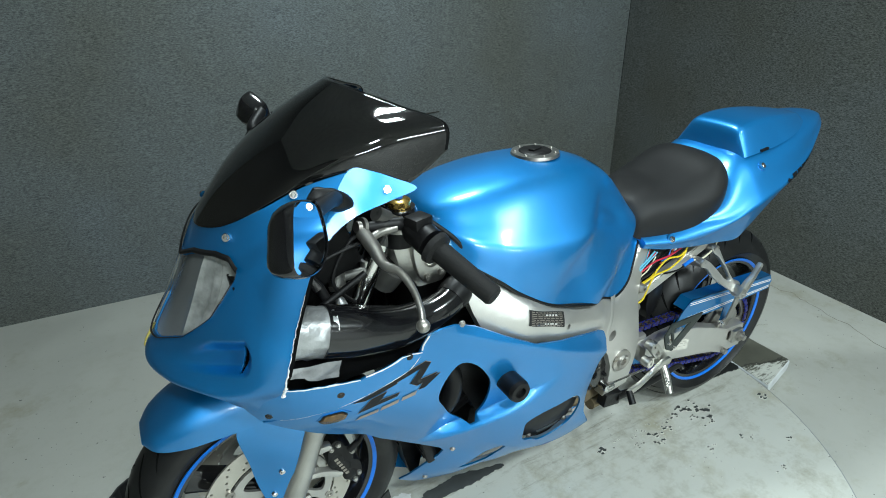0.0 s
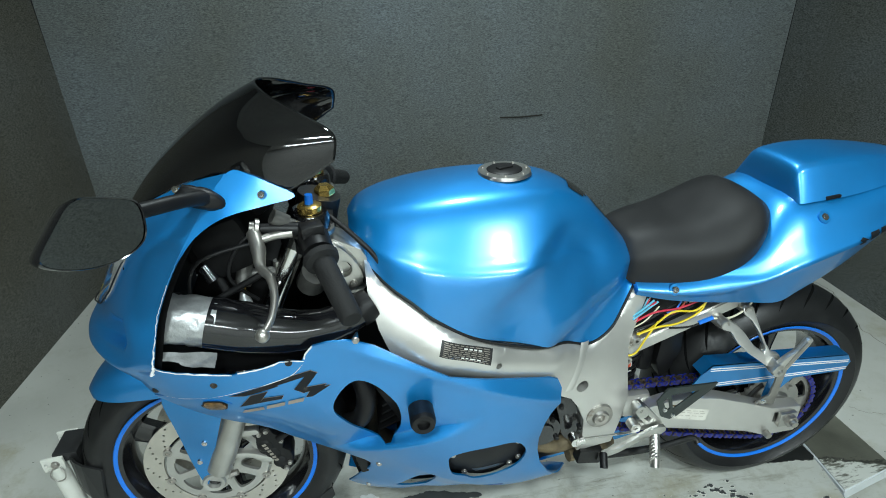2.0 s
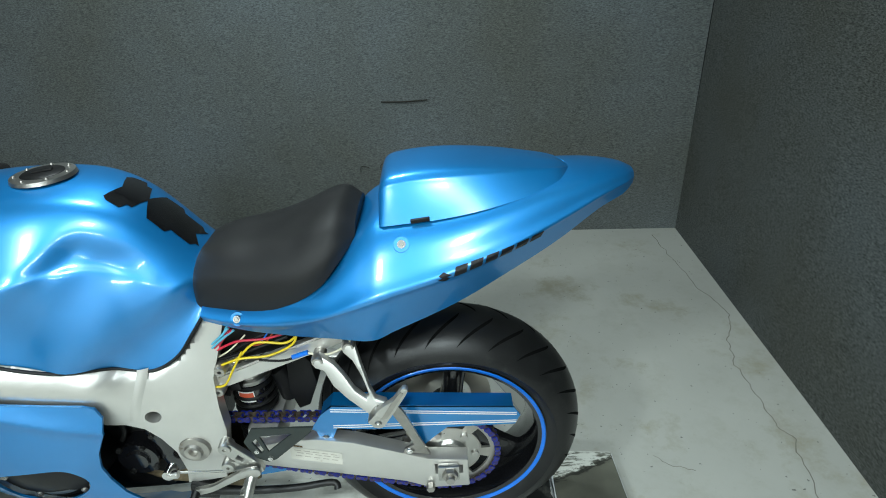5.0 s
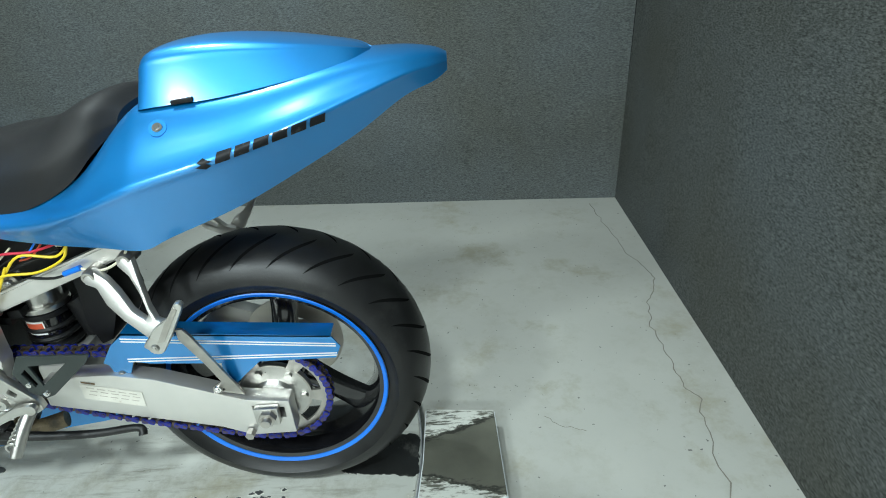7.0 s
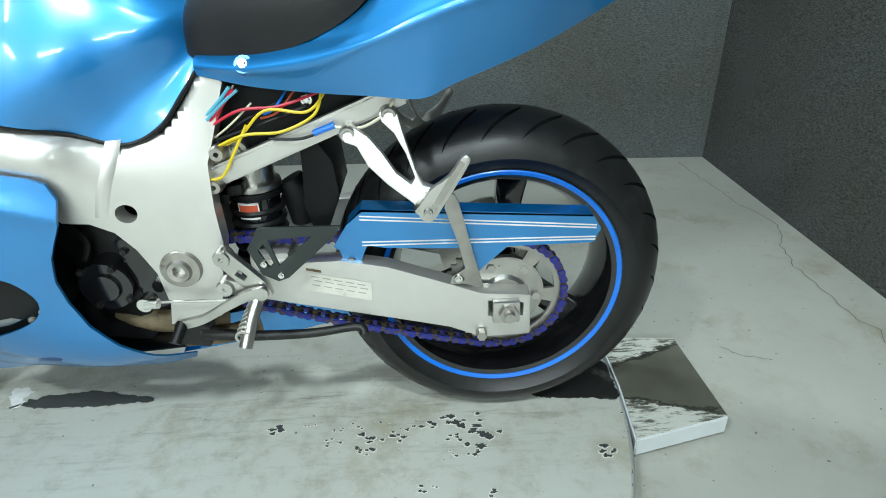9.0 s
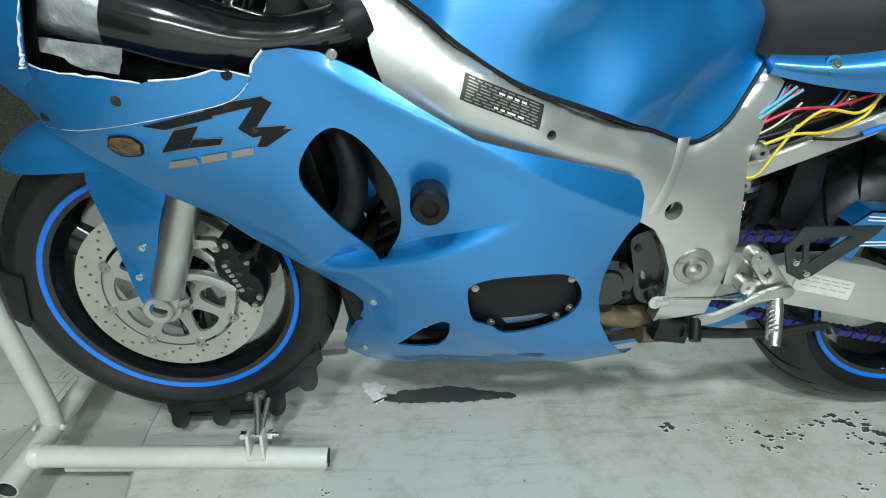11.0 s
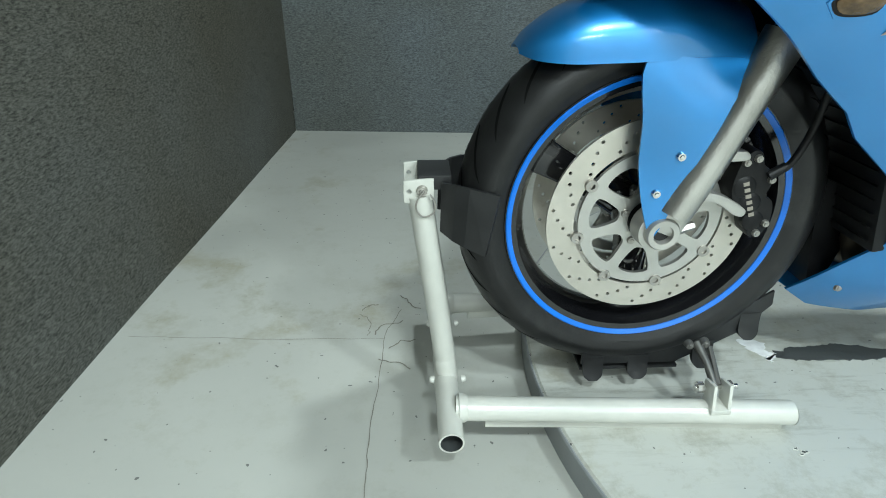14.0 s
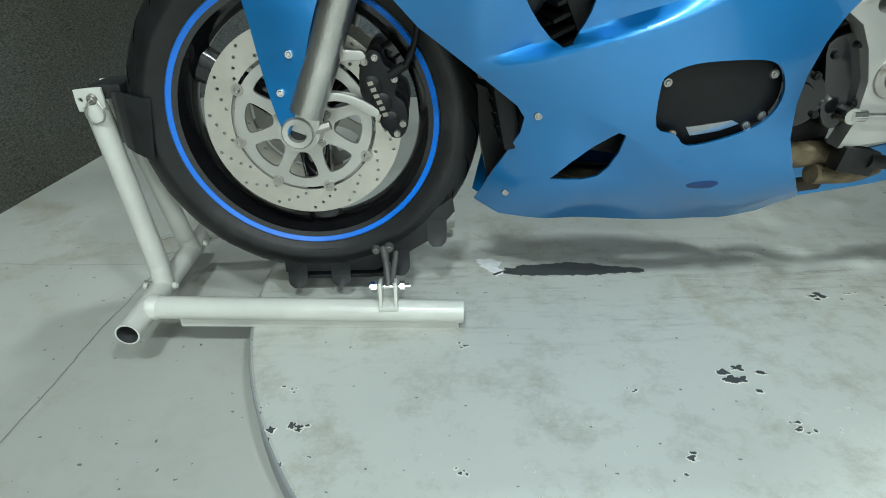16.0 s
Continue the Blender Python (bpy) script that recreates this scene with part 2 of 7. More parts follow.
def floor_mat(name, base, chips):
    """Painted concrete; chips: (x, y, rx, ry, threshold) spots where the paint has flaked off."""
    m = mat(name, base, 0.42, 0, 0, 0.05, 2.5, 0.12, 60, dirt=(base[0] * 0.78, base[1] * 0.74, base[2] * 0.64), dscale=3.0, dthr=0.56)
    nt = m.node_tree
    b = nt.nodes["Principled BSDF"]
    src = b.inputs["Base Color"].links[0].from_socket
    tc = nt.nodes.new("ShaderNodeTexCoord")
    n = nt.nodes.new("ShaderNodeTexNoise")
    n.inputs["Scale"].default_value, n.inputs["Detail"].default_value, n.inputs["Roughness"].default_value = 48, 5, 0.62
    nt.links.new(tc.outputs["Object"], n.inputs["Vector"])
    fine = nt.nodes.new("ShaderNodeTexNoise")
    fine.inputs["Scale"].default_value, fine.inputs["Detail"].default_value = 70, 2
    nt.links.new(tc.outputs["Object"], fine.inputs["Vector"])
    total = None

    def math_node(op, a, c=None, clamp=False):
        k = nt.nodes.new("ShaderNodeMath")
        k.operation, k.use_clamp = op, clamp
        for i, v in enumerate((a, c)):
            if v is None:
                continue
            if isinstance(v, (int, float)):
                k.inputs[i].default_value = v
            else:
                nt.links.new(v, k.inputs[i])
        return k.outputs[0]

    sep = nt.nodes.new("ShaderNodeSeparateXYZ")
    nt.links.new(tc.outputs["Object"], sep.inputs[0])
    for x, y, rx, ry, amount in chips:
        dx = math_node("DIVIDE", math_node("SUBTRACT", sep.outputs[0], x), rx)
        dy = math_node("DIVIDE", math_node("SUBTRACT", sep.outputs[1], y), ry)
        d2 = math_node("ADD", math_node("MULTIPLY", dx, dx), math_node("MULTIPLY", dy, dy))
        w = math_node("MULTIPLY", math_node("SUBTRACT", 1.0, d2, True), amount)
        total = w if total is None else math_node("MAXIMUM", total, w)
    if chips:
        # ragged edge of the round plate
        ex, ey = math_node("SUBTRACT", sep.outputs[0], 0.065), math_node("SUBTRACT", sep.outputs[1], 0.02)
        rr = math_node("SQRT", math_node("ADD", math_node("MULTIPLY", ex, ex), math_node("MULTIPLY", ey, ey)))
        edge = math_node("MULTIPLY", math_node("DIVIDE", math_node("SUBTRACT", rr, 0.872), 0.030, True), 0.205)
        total = math_node("MAXIMUM", total, edge)
    st = nt.nodes.new("ShaderNodeTexNoise")
    st.inputs["Scale"].default_value, st.inputs["Detail"].default_value, st.inputs["Roughness"].default_value = 8.0, 10, 0.78
    nt.links.new(tc.outputs["Object"], st.inputs["Vector"])
    sr = nt.nodes.new("ShaderNodeMapRange")
    sr.inputs["From Min"].default_value, sr.inputs["From Max"].default_value = 0.50, 0.72
    sr.inputs["To Max"].default_value = 0.85 if chips else 0.32
    nt.links.new(st.outputs["Fac"], sr.inputs["Value"])
    ms = nt.nodes.new("ShaderNodeMix")
    ms.data_type = "RGBA"
    nt.links.new(sr.outputs["Result"], ms.inputs["Factor"])
    nt.links.new(src, ms.inputs["A"])
    ms.inputs["B"].default_value = (0.29, 0.275, 0.215, 1)
    src = ms.outputs["Result"]
    if chips:
        # dark scuff streaks along the wheels' line
        mp = nt.nodes.new("ShaderNodeMapping")
        mp.inputs["Scale"].default_value = (3.0, 24.0, 1.0)
        nt.links.new(tc.outputs["Object"], mp.inputs["Vector"])
        sk = nt.nodes.new("ShaderNodeTexNoise")
        sk.inputs["Scale"].default_value, sk.inputs["Detail"].default_value, sk.inputs["Roughness"].default_value = 1.6, 9, 0.75
        nt.links.new(mp.outputs["Vector"], sk.inputs["Vector"])
        band = math_node("SUBTRACT", 1.0, math_node("MULTIPLY", math_node("ABSOLUTE", math_node("ADD", sep.outputs[1], 0.02)), 3.6), True)
        amount = math_node("MULTIPLY", math_node("MULTIPLY", math_node("SUBTRACT", sk.outputs["Fac"], 0.52, True), 5.0, True), band)
        mk = nt.nodes.new("ShaderNodeMix")
        mk.data_type = "RGBA"
        nt.links.new(amount, mk.inputs["Factor"])
        nt.links.new(src, mk.inputs["A"])
        mk.inputs["B"].default_value = (0.20, 0.19, 0.15, 1)
        src = mk.outputs["Result"]
    specks = math_node("GREATER_THAN", fine.outputs["Fac"], 0.735)
    if total is not None:
        v = math_node("ADD", n.outputs["Fac"], total)
        chip = math_node("MAXIMUM", math_node("GREATER_THAN", v, 0.80), math_node("MULTIPLY", specks, 0.8))
        rim = math_node("GREATER_THAN", v, 0.775)
    else:
        chip, rim = math_node("MULTIPLY", specks, 0.8), 0.0
    m1 = nt.nodes.new("ShaderNodeMix")
    m1.data_type = "RGBA"
    if total is not None:
        nt.links.new(math_node("MULTIPLY", rim, 0.7), m1.inputs["Factor"])
    else:
        m1.inputs["Factor"].default_value = 0
    nt.links.new(src, m1.inputs["A"])
    m1.inputs["B"].default_value = (0.72, 0.72, 0.66, 1)
    m2 = nt.nodes.new("ShaderNodeMix")
    m2.data_type = "RGBA"
    nt.links.new(chip, m2.inputs["Factor"])
    nt.links.new(m1.outputs["Result"], m2.inputs["A"])
    m2.inputs["B"].default_value = (0.06, 0.062, 0.06, 1)
    nt.links.new(m2.outputs["Result"], b.inputs["Base Color"])
    return m


M_FLOOR = floor_mat("pale_grey_painted_floor", (0.43, 0.435, 0.40), [])
M_TABLE = floor_mat("pale_grey_turntable_paint", (0.50, 0.51, 0.47), [
    (0.44, -0.13, 0.18, 0.08, 0.17), (0.07, -0.41, 0.14, 0.06, 0.18), (0.45, -0.30, 0.35, 0.14, 0.14), (-0.3, -0.45, 0.6, 0.2, 0.12), (0.2, 0.1, 0.4, 0.1, 0.12)])
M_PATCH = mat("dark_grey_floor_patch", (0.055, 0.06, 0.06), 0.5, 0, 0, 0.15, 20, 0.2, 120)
M_DARKPAD = mat("worn_black_rubber_mat", (0.018, 0.019, 0.0185), 0.30, 0, 0, 0.5, 7, 0.2, 150, dirt=(0.11, 0.112, 0.10), dscale=9, dthr=0.57)
M_RIM = mat("grey_rim_paint", (0.27, 0.285, 0.29), 0.55, 0, 0, 0.12, 9, 0.1, 90, dirt=(0.17, 0.17, 0.155), dscale=12, dthr=0.66)
M_BOARD = mat("board_paint", (0.62, 0.65, 0.66), 0.5, 0, 0, 0.06, 14, 0.1, 120, dirt=(0.3, 0.3, 0.27), dscale=30, dthr=0.70)


def worn_sheet(name):
    """Dark olive sheet, scraped down to pale paint beyond two slanted lines, with black smears along them."""
    m = mat(name, (0.105, 0.105, 0.084), 0.30, 0, 0, 0.30, 6, 0.15, 150)
    nt = m.node_tree
    b = nt.nodes["Principled BSDF"]
    src = b.inputs["Base Color"].links[0].from_socket
    tc = nt.nodes.new("ShaderNodeTexCoord")
    sep = nt.nodes.new("ShaderNodeSeparateXYZ")
    nt.links.new(tc.outputs["Object"], sep.inputs[0])

    def calc(op, a, c=None, clamp=False):
        k = nt.nodes.new("ShaderNodeMath")
        k.operation, k.use_clamp = op, clamp
        for i, v in enumerate((a, c)):
            if isinstance(v, (int, float)):
                k.inputs[i].default_value = v
            elif v is not None:
                nt.links.new(v, k.inputs[i])
        return k.outputs[0]

    def noise_of(scale, stretch, detail, rough):
        mp = nt.nodes.new("ShaderNodeMapping")
        mp.inputs["Scale"].default_value = stretch
        mp.inputs["Rotation"].default_value = (0, 0, -0.25)
        nt.links.new(tc.outputs["Object"], mp.inputs["Vector"])
        n = nt.nodes.new("ShaderNodeTexNoise")
        n.inputs["Scale"].default_value, n.inputs["Detail"].default_value, n.inputs["Roughness"].default_value = scale, detail, rough
        nt.links.new(mp.outputs["Vector"], n.inputs["Vector"])
        return calc("SUBTRACT", n.outputs["Fac"], 0.5)

    def over(colour, fac):
        mx = nt.nodes.new("ShaderNodeMix")
        mx.data_type = "RGBA"
        nt.links.new(fac, mx.inputs["Factor"])
        nt.links.new(over.base, mx.inputs["A"])
        mx.inputs["B"].default_value = (*colour, 1)
        over.base = mx.outputs["Result"]

    over.base = src
    wob = noise_of(26, (1, 2.4, 1), 8, 0.7)
    # distance beyond the far and the near line, positive on the scraped side
    far = calc("SUBTRACT", sep.outputs[1], calc("ADD", calc("MULTIPLY", sep.outputs[0], 0.40), -0.345))
    near = calc("SUBTRACT", calc("ADD", calc("MULTIPLY", sep.outputs[0], -0.30), 0.225), sep.outputs[1])
    d = calc("ADD", calc("MAXIMUM", far, near), calc("MULTIPLY", wob, 0.075))
    over((0.012, 0.0125, 0.012), calc("MULTIPLY", calc("SUBTRACT", 1.0, calc("MULTIPLY", calc("ABSOLUTE", calc("ADD", d, 0.006)), 110.0), True), 0.9))
    scr = noise_of(11, (1.0, 5.0, 1), 9, 0.75)
    pale = calc("MULTIPLY", calc("MULTIPLY", calc("SUBTRACT", d, 0.002), 260.0, True), calc("MULTIPLY", calc("ADD", scr, 0.075), 14.0, True))
    over((0.60, 0.61, 0.56), pale)
    nt.links.new(over.base, b.inputs["Base Color"])
    return m


M_OLIVE = worn_sheet("worn_olive_sheet")
M_CHIPRIM = mat("bare_chip_edge", (0.66, 0.66, 0.60), 0.6, 0, 0, 0.15, 80)
M_CARPETTEAR = mat("frayed_carpet_edge", (0.035, 0.033, 0.028), 0.9, spec=0.1)
M_CRACK = mat("floor_crack", (0.20, 0.19, 0.16), 0.9)


# ---------------------------------------------------------------- mesh tools
def spline(pts, n, closed=False):
    """Catmull-Rom through pts, n samples a span."""
    P = [np.array(p, float) for p in pts]
    out = []
    N = len(P)
    for i in range(N if closed else N - 1):
        if closed:
            a, b, c, d = P[i - 1], P[i], P[(i + 1) % N], P[(i + 2) % N]
        else:
            a, b, c, d = P[max(i - 1, 0)], P[i], P[i + 1], P[min(i + 2, N - 1)]
        for k in range(n):
            t = k / n
            out.append(0.5 * (2 * b + (c - a) * t + (2 * a - 5 * b + 4 * c - d) * t * t + (3 * b - a - 3 * c + d) * t ** 3))
    if not closed:
        out.append(P[-1])
    return out


def part(name, bm, material, parent=None, label="", smooth=True, angle=40):
    bmesh.ops.recalc_face_normals(bm, faces=bm.faces[:])
    me = bpy.data.meshes.new(name)
    if smooth:
        for f in bm.faces:
            f.smooth = True
        for e in bm.edges:
            if len(e.link_faces) == 2 and e.calc_face_angle(0) > radians(angle):
                e.smooth = False
    bm.to_mesh(me)
    bm.free()
    me.materials.append(material)
    ob = new(name, me)
    if parent:
        ob.parent = parent
        if parent.type != "EMPTY":
            ob.matrix_parent_inverse = parent.matrix_world.inverted()
    if label:
        ob["label"] = label
    return ob


def grid(bm, rows, close_v=False):
    vs = [[bm.verts.new(p) for p in r] for r in rows]
    for i in range(len(vs) - 1):
        m = len(vs[i])
        for j in range(m if close_v else m - 1):
            try:
                bm.faces.new((vs[i][j], vs[i][(j + 1) % m], vs[i + 1][(j + 1) % m], vs[i + 1][j]))
            except ValueError:
                pass
    return vs


def tube(bm, pts, r, seg=12, smooth_n=0, caps=True):
    P = spline(pts, smooth_n) if smooth_n else [np.array(p, float) for p in pts]
    if isinstance(r, (int, float)):
        R = [r] * len(P)
    else:
        R = np.interp(np.linspace(0, 1, len(P)), np.linspace(0, 1, len(r)), r)
    rings = []
    up = None
    for i, p in enumerate(P):
        d = Vector(P[min(i + 1, len(P) - 1)] - P[max(i - 1, 0)]).normalized()
        if up is None:
            up = Vector((0, 0, 1)) if abs(d.z) < 0.9 else Vector((1, 0, 0))
        s = d.cross(up).normalized()
        up = s.cross(d).normalized()
        rings.append([Vector(p) + (s * math.cos(2 * math.pi * k / seg) + up * math.sin(2 * math.pi * k / seg)) * R[i] for k in range(seg)])
    vs = grid(bm, rings, True)
    if caps:
        bm.faces.new(vs[0])
        bm.faces.new(vs[-1])
    return bm


def cyl(bm, a, b, r, r2=None, seg=24):
    return tube(bm, [a, b], [r, r if r2 is None else r2], seg)


def lathe(bm, prof, c, seg=96, closed=True, axis="y"):
    """Spin (radius, offset) pairs about an axis through c."""
    rows = []
    for k in range(seg):
        a = 2 * math.pi * k / seg
        row = []
        for r, o in prof:
            if axis == "y":
                row.append((c[0] + r * math.cos(a), c[1] + o, c[2] + r * math.sin(a)))
            else:
                row.append((c[0] + r * math.cos(a), c[1] + r * math.sin(a), c[2] + o))
        rows.append(row)
    rows.append(rows[0])
    vs = []
    for row in rows[:-1]:
        vs.append([bm.verts.new(p) for p in row])
    n = len(prof)
    for i in range(seg):
        for j in range(n if closed else n - 1):
            bm.faces.new((vs[i][j], vs[i][(j + 1) % n], vs[(i + 1) % seg][(j + 1) % n], vs[(i + 1) % seg][j]))
    return bm


def box(bm, c, size, rot=(0, 0, 0), bevel=0.0):
    r = bmesh.ops.create_cube(bm, size=1.0, matrix=pose(*c, *rot) @ Matrix.Diagonal((*size, 1)))
    if bevel:
        es = list({e for v in r["verts"] for e in v.link_edges})
        bmesh.ops.bevel(bm, geom=es, offset=bevel, segments=2, affect="EDGES", profile=0.6)
    return bm


def flat(outline, holes=()):
    """A filled sheet in x, z."""
    bm = bmesh.new()
    edges = []
    for loop in (outline, *holes):
        vs = [bm.verts.new((p[0], 0, p[1])) for p in loop]
        edges += [bm.edges.new((vs[i], vs[(i + 1) % len(vs)])) for i in range(len(vs))]
    bmesh.ops.triangle_fill(bm, use_beauty=True, use_dissolve=False, edges=edges)
    return bm


def prism(outline, y0, y1, holes=(), bevel=0.0):
    """A plate with its outline in x, z between y0 (outer) and y1."""
    bm = flat(outline, holes)
    for v in bm.verts:
        v.co.y = y0
    r = bmesh.ops.extrude_face_region(bm, geom=bm.faces[:])
    for v in r["geom"]:
        if isinstance(v, bmesh.types.BMVert):
            v.co.y = y1
    if bevel:
        bmesh.ops.recalc_face_normals(bm, faces=bm.faces[:])
        es = [e for e in bm.edges if len(e.link_faces) == 2 and e.calc_face_angle(0) > 0.6]
        bmesh.ops.bevel(bm, geom=es, offset=bevel, segments=2, affect="EDGES", profile=0.6)
    return bm


def skin(controls):
    """A smooth sheet y(x, z) through control points (x, z, y)."""
    C = np.array(controls, float)
    P, n = C[:, :2], len(C)

    def k(d):
        return np.where(d > 0, d * d * np.log(d + 1e-12), 0)
    A = np.zeros((n + 3, n + 3))
    A[:n, :n] = k(np.linalg.norm(P[:, None] - P[None], axis=2)) + 1e-4 * np.eye(n)
    A[:n, n], A[:n, n + 1:] = 1, P
    A[n:, :n] = A[:n, n:].T
    w = np.linalg.solve(A, np.r_[C[:, 2], 0, 0, 0])
    return lambda x, z: float(k(np.hypot(P[:, 0] - x, P[:, 1] - z)) @ w[:n] + w[n] + w[n + 1] * x + w[n + 2] * z)


def panel(outline, holes, f, thick=0.004, step=0.016, side=1, creases=()):
    """A curved sheet cut to an outline, with thickness inwards; side -1 builds its mirror image."""
    bm = flat(outline, holes)
    xs, zs = [p[0] for p in outline], [p[1] for p in outline]
    for k in range(int((max(xs) - min(xs)) / step)):
        bmesh.ops.bisect_plane(bm, geom=bm.verts[:] + bm.edges[:] + bm.faces[:], plane_co=(min(xs) + (k + 0.5) * step, 0, 0), plane_no=(1, 0, 0))
    for k in range(int((max(zs) - min(zs)) / step)):
        bmesh.ops.bisect_plane(bm, geom=bm.verts[:] + bm.edges[:] + bm.faces[:], plane_co=(0, 0, min(zs) + (k + 0.5) * step), plane_no=(0, 0, 1))
    for co, no in creases:
        bmesh.ops.bisect_plane(bm, geom=bm.verts[:] + bm.edges[:] + bm.faces[:], plane_co=(co[0], 0, co[1]), plane_no=(no[0], 0, no[1]))
    for v in bm.verts:
        v.co.y = f(v.co.x, v.co.z) * side
    if thick:
        r = bmesh.ops.extrude_face_region(bm, geom=bm.faces[:])
        for v in r["geom"]:
            if isinstance(v, bmesh.types.BMVert):
                v.co.y += thick * side
    return bm


def loft(stations, n=6, m=6, cap=True, shape=None):
    """A body symmetric about y = 0. Stations: x, top z, then (half width, z) from the shoulder down to the lower edge."""
    rows = []
    S = spline([[s_[0], s_[1]] + [v for q in s_[2:] for v in q] for s_ in stations], n)
    for s in S:
        x, zt = s[0], s[1]
        pts = [(s[k], s[k + 1]) for k in range(2, len(s), 2)]
        sec = spline([(-pts[0][0], pts[0][1]), (0, zt)] + pts, m)[m:]
        full = [(-w, z) for w, z in sec[::-1]] + [(w, z) for w, z in sec[1:]]
        rows.append([(x, y, z) for y, z in full])
    if shape:
        rows = [[shape(*p) for p in r] for r in rows]
    bm = bmesh.new()
    vs = grid(bm, rows)
    if cap:
        bm.faces.new(vs[0])
        bm.faces.new(vs[-1])
    return bm


def bolt(bm, c, r=0.006, h=0.004, d=(0, -1, 0)):
    d = Vector(d).normalized()
    c = Vector(c)
    cyl(bm, c, c + d * h, r, r * 0.8, 12)
    cyl(bm, c + d * h, c + d * (h + 0.0012), r * 0.55, r * 0.4, 6)


def thing(name, label, category, loc=(0, 0, 0), group=""):
    e = new(name)
    e.empty_display_size = 0.1
    e.location = loc
    bpy.context.view_layer.update()
    return tagged(e, label, category, group)


def child(name, bm, material, parent, label="", smooth=True, angle=40):
    """part() for a mesh given in the world's metres, under a thing that may stand elsewhere."""
    ob = part(name, bm, material, parent, label, smooth, angle)
    if parent.type == "EMPTY":
        ob.matrix_parent_inverse = Matrix.Translation(parent.location).inverted()
    return ob


# ---------------------------------------------------------------- the booth
ZF = -0.055
BL, BR = (-1.607, 1.83), (1.905, 1.58)
PLAN = [(-1.99, -3.2), BL, BR, (1.72, -3.2)]
ZC = 2.75


def wall(name, a, b, label, material=None):
    a, b = Vector((*a, 0)), Vector((*b, 0))
    d = (b - a).normalized()
    nrm = Vector((-d.y, d.x, 0))
    bm = bmesh.new()
    L = (b - a).length
    nx, nz = int(L / 0.12), 24
    rows = []
    for j in range(nz + 1):
        z = ZF + (ZC - ZF) * j / nz
        row = []
        for i in range(nx + 1):
            p = a + d * (L * i / nx)
            w = noise.noise(Vector((p.x * 1.1, p.y * 1.1, z * 0.9))) * 0.008
            row.append((p.x + nrm.x * w, p.y + nrm.y * w, z))
        rows.append(row)
    grid(bm, rows)
    r = bmesh.ops.extrude_face_region(bm, geom=bm.faces[:])
    for v in r["geom"]:
        if isinstance(v, bmesh.types.BMVert):
            v.co += nrm * 0.1
    return tagged(part(name, bm, material or M_CARPET, None, angle=60), label, "wall", kind="structure")


wall("wall_west", PLAN[0], PLAN[1], "mottled brownish-grey carpeted booth wall, its weaker light put into the carpet colour", material=M_CARPET_BROWN_SHADED)
wall("wall_north", PLAN[1], PLAN[2], "mottled dark grey carpeted booth wall with a small tear")
wall("wall_east", PLAN[2], PLAN[3], "mottled dark grey carpeted booth wall, darkened for weaker light, with a floor crack beside it", material=M_CARPET_SHADED)
# Unseen hall, added: its pale walls bounce light onto the bike's side.
HALL = [(1.72, -3.2), (3.6, -3.2), (3.6, -5.4), (-3.6, -5.4), (-3.6, -3.2), (-1.99, -3.2)]
for nm_, a_, b_ in (("wall_south_east", 0, 1), ("wall_hall_east", 1, 2), ("wall_south", 2, 3), ("wall_hall_west", 3, 4), ("wall_south_west", 4, 5)):
    wall(nm_, HALL[a_], HALL[b_], "unseen pale wall added behind the booth to bounce light", M_CEIL)

bm = bmesh.new()
grid(bm, [[(-3.8 + 7.6 * i / 20, -5.6 + 7.8 * j / 24, ZF) for i in range(21)] for j in range(25)])
r = bmesh.ops.extrude_face_region(bm, geom=bm.faces[:])
for v in r["geom"]:
    if isinstance(v, bmesh.types.BMVert):
        v.co.z -= 0.1
tagged(part("floor", bm, M_FLOOR), "pale grey painted concrete floor with cracks and specks", "floor", kind="structure")

bm = bmesh.new()
box(bm, (0, -1.7, ZC + 0.05), (7.6, 7.8, 0.1))
tagged(part("ceiling", bm, M_CEIL, smooth=False), "plain pale ceiling over the booth", "ceiling", kind="structure")

# turntable
TC, TR = (0.065, 0.02), 0.902
bm = bmesh.new()
lathe(bm, [(0.0001, 0), (0.3, 0), (0.6, 0), (TR - 0.004, 0), (TR, -0.004), (TR, ZF), (0.0001, ZF)], (TC[0], TC[1], 0), 128, True, "z")
table = tagged(part("turntable", bm, M_TABLE, angle=30), "low round turntable with chipped pale grey paint", "turntable", kind="structure")
bm = bmesh.new()
lathe(bm, [(TR - 0.002, -0.004), (TR + 0.002, -0.003), (TR + 0.004, -0.006), (TR + 0.004, ZF), (TR - 0.002, ZF)], (TC[0], TC[1], 0), 128, True, "z")
part("rim", bm, M_RIM, table, "smooth mid-grey rim band", angle=30)


# ceiling lights
def ceiling_light(x, y, power, size=(0.2, 0.2)):
    t = thing("ceiling_light", "square white panel light set under the ceiling", "ceiling light", (x, y, ZC), "ceiling lights")
    bm = bmesh.new()
    box(bm, (x, y, ZC - 0.03), (size[0] + 0.06, size[1] + 0.06, 0.06), bevel=0.004)
    child("housing", bm, M_CEIL, t)
    bm = bmesh.new()
    box(bm, (x, y, ZC - 0.064), (size[0], size[1], 0.006))
    child("diffuser", bm, M_LAMP, t, "glowing white diffuser")
    ld = bpy.data.lights.new("ceiling_lamp", "AREA")
    ld.shape, ld.size, ld.size_y, ld.energy, ld.color = "RECTANGLE", size[0], size[1], power, (0.85, 1.0, 1.02)
    lo = new("ceiling_lamp", ld)
    lo.matrix_world = pose(x, y, ZC - 0.08)


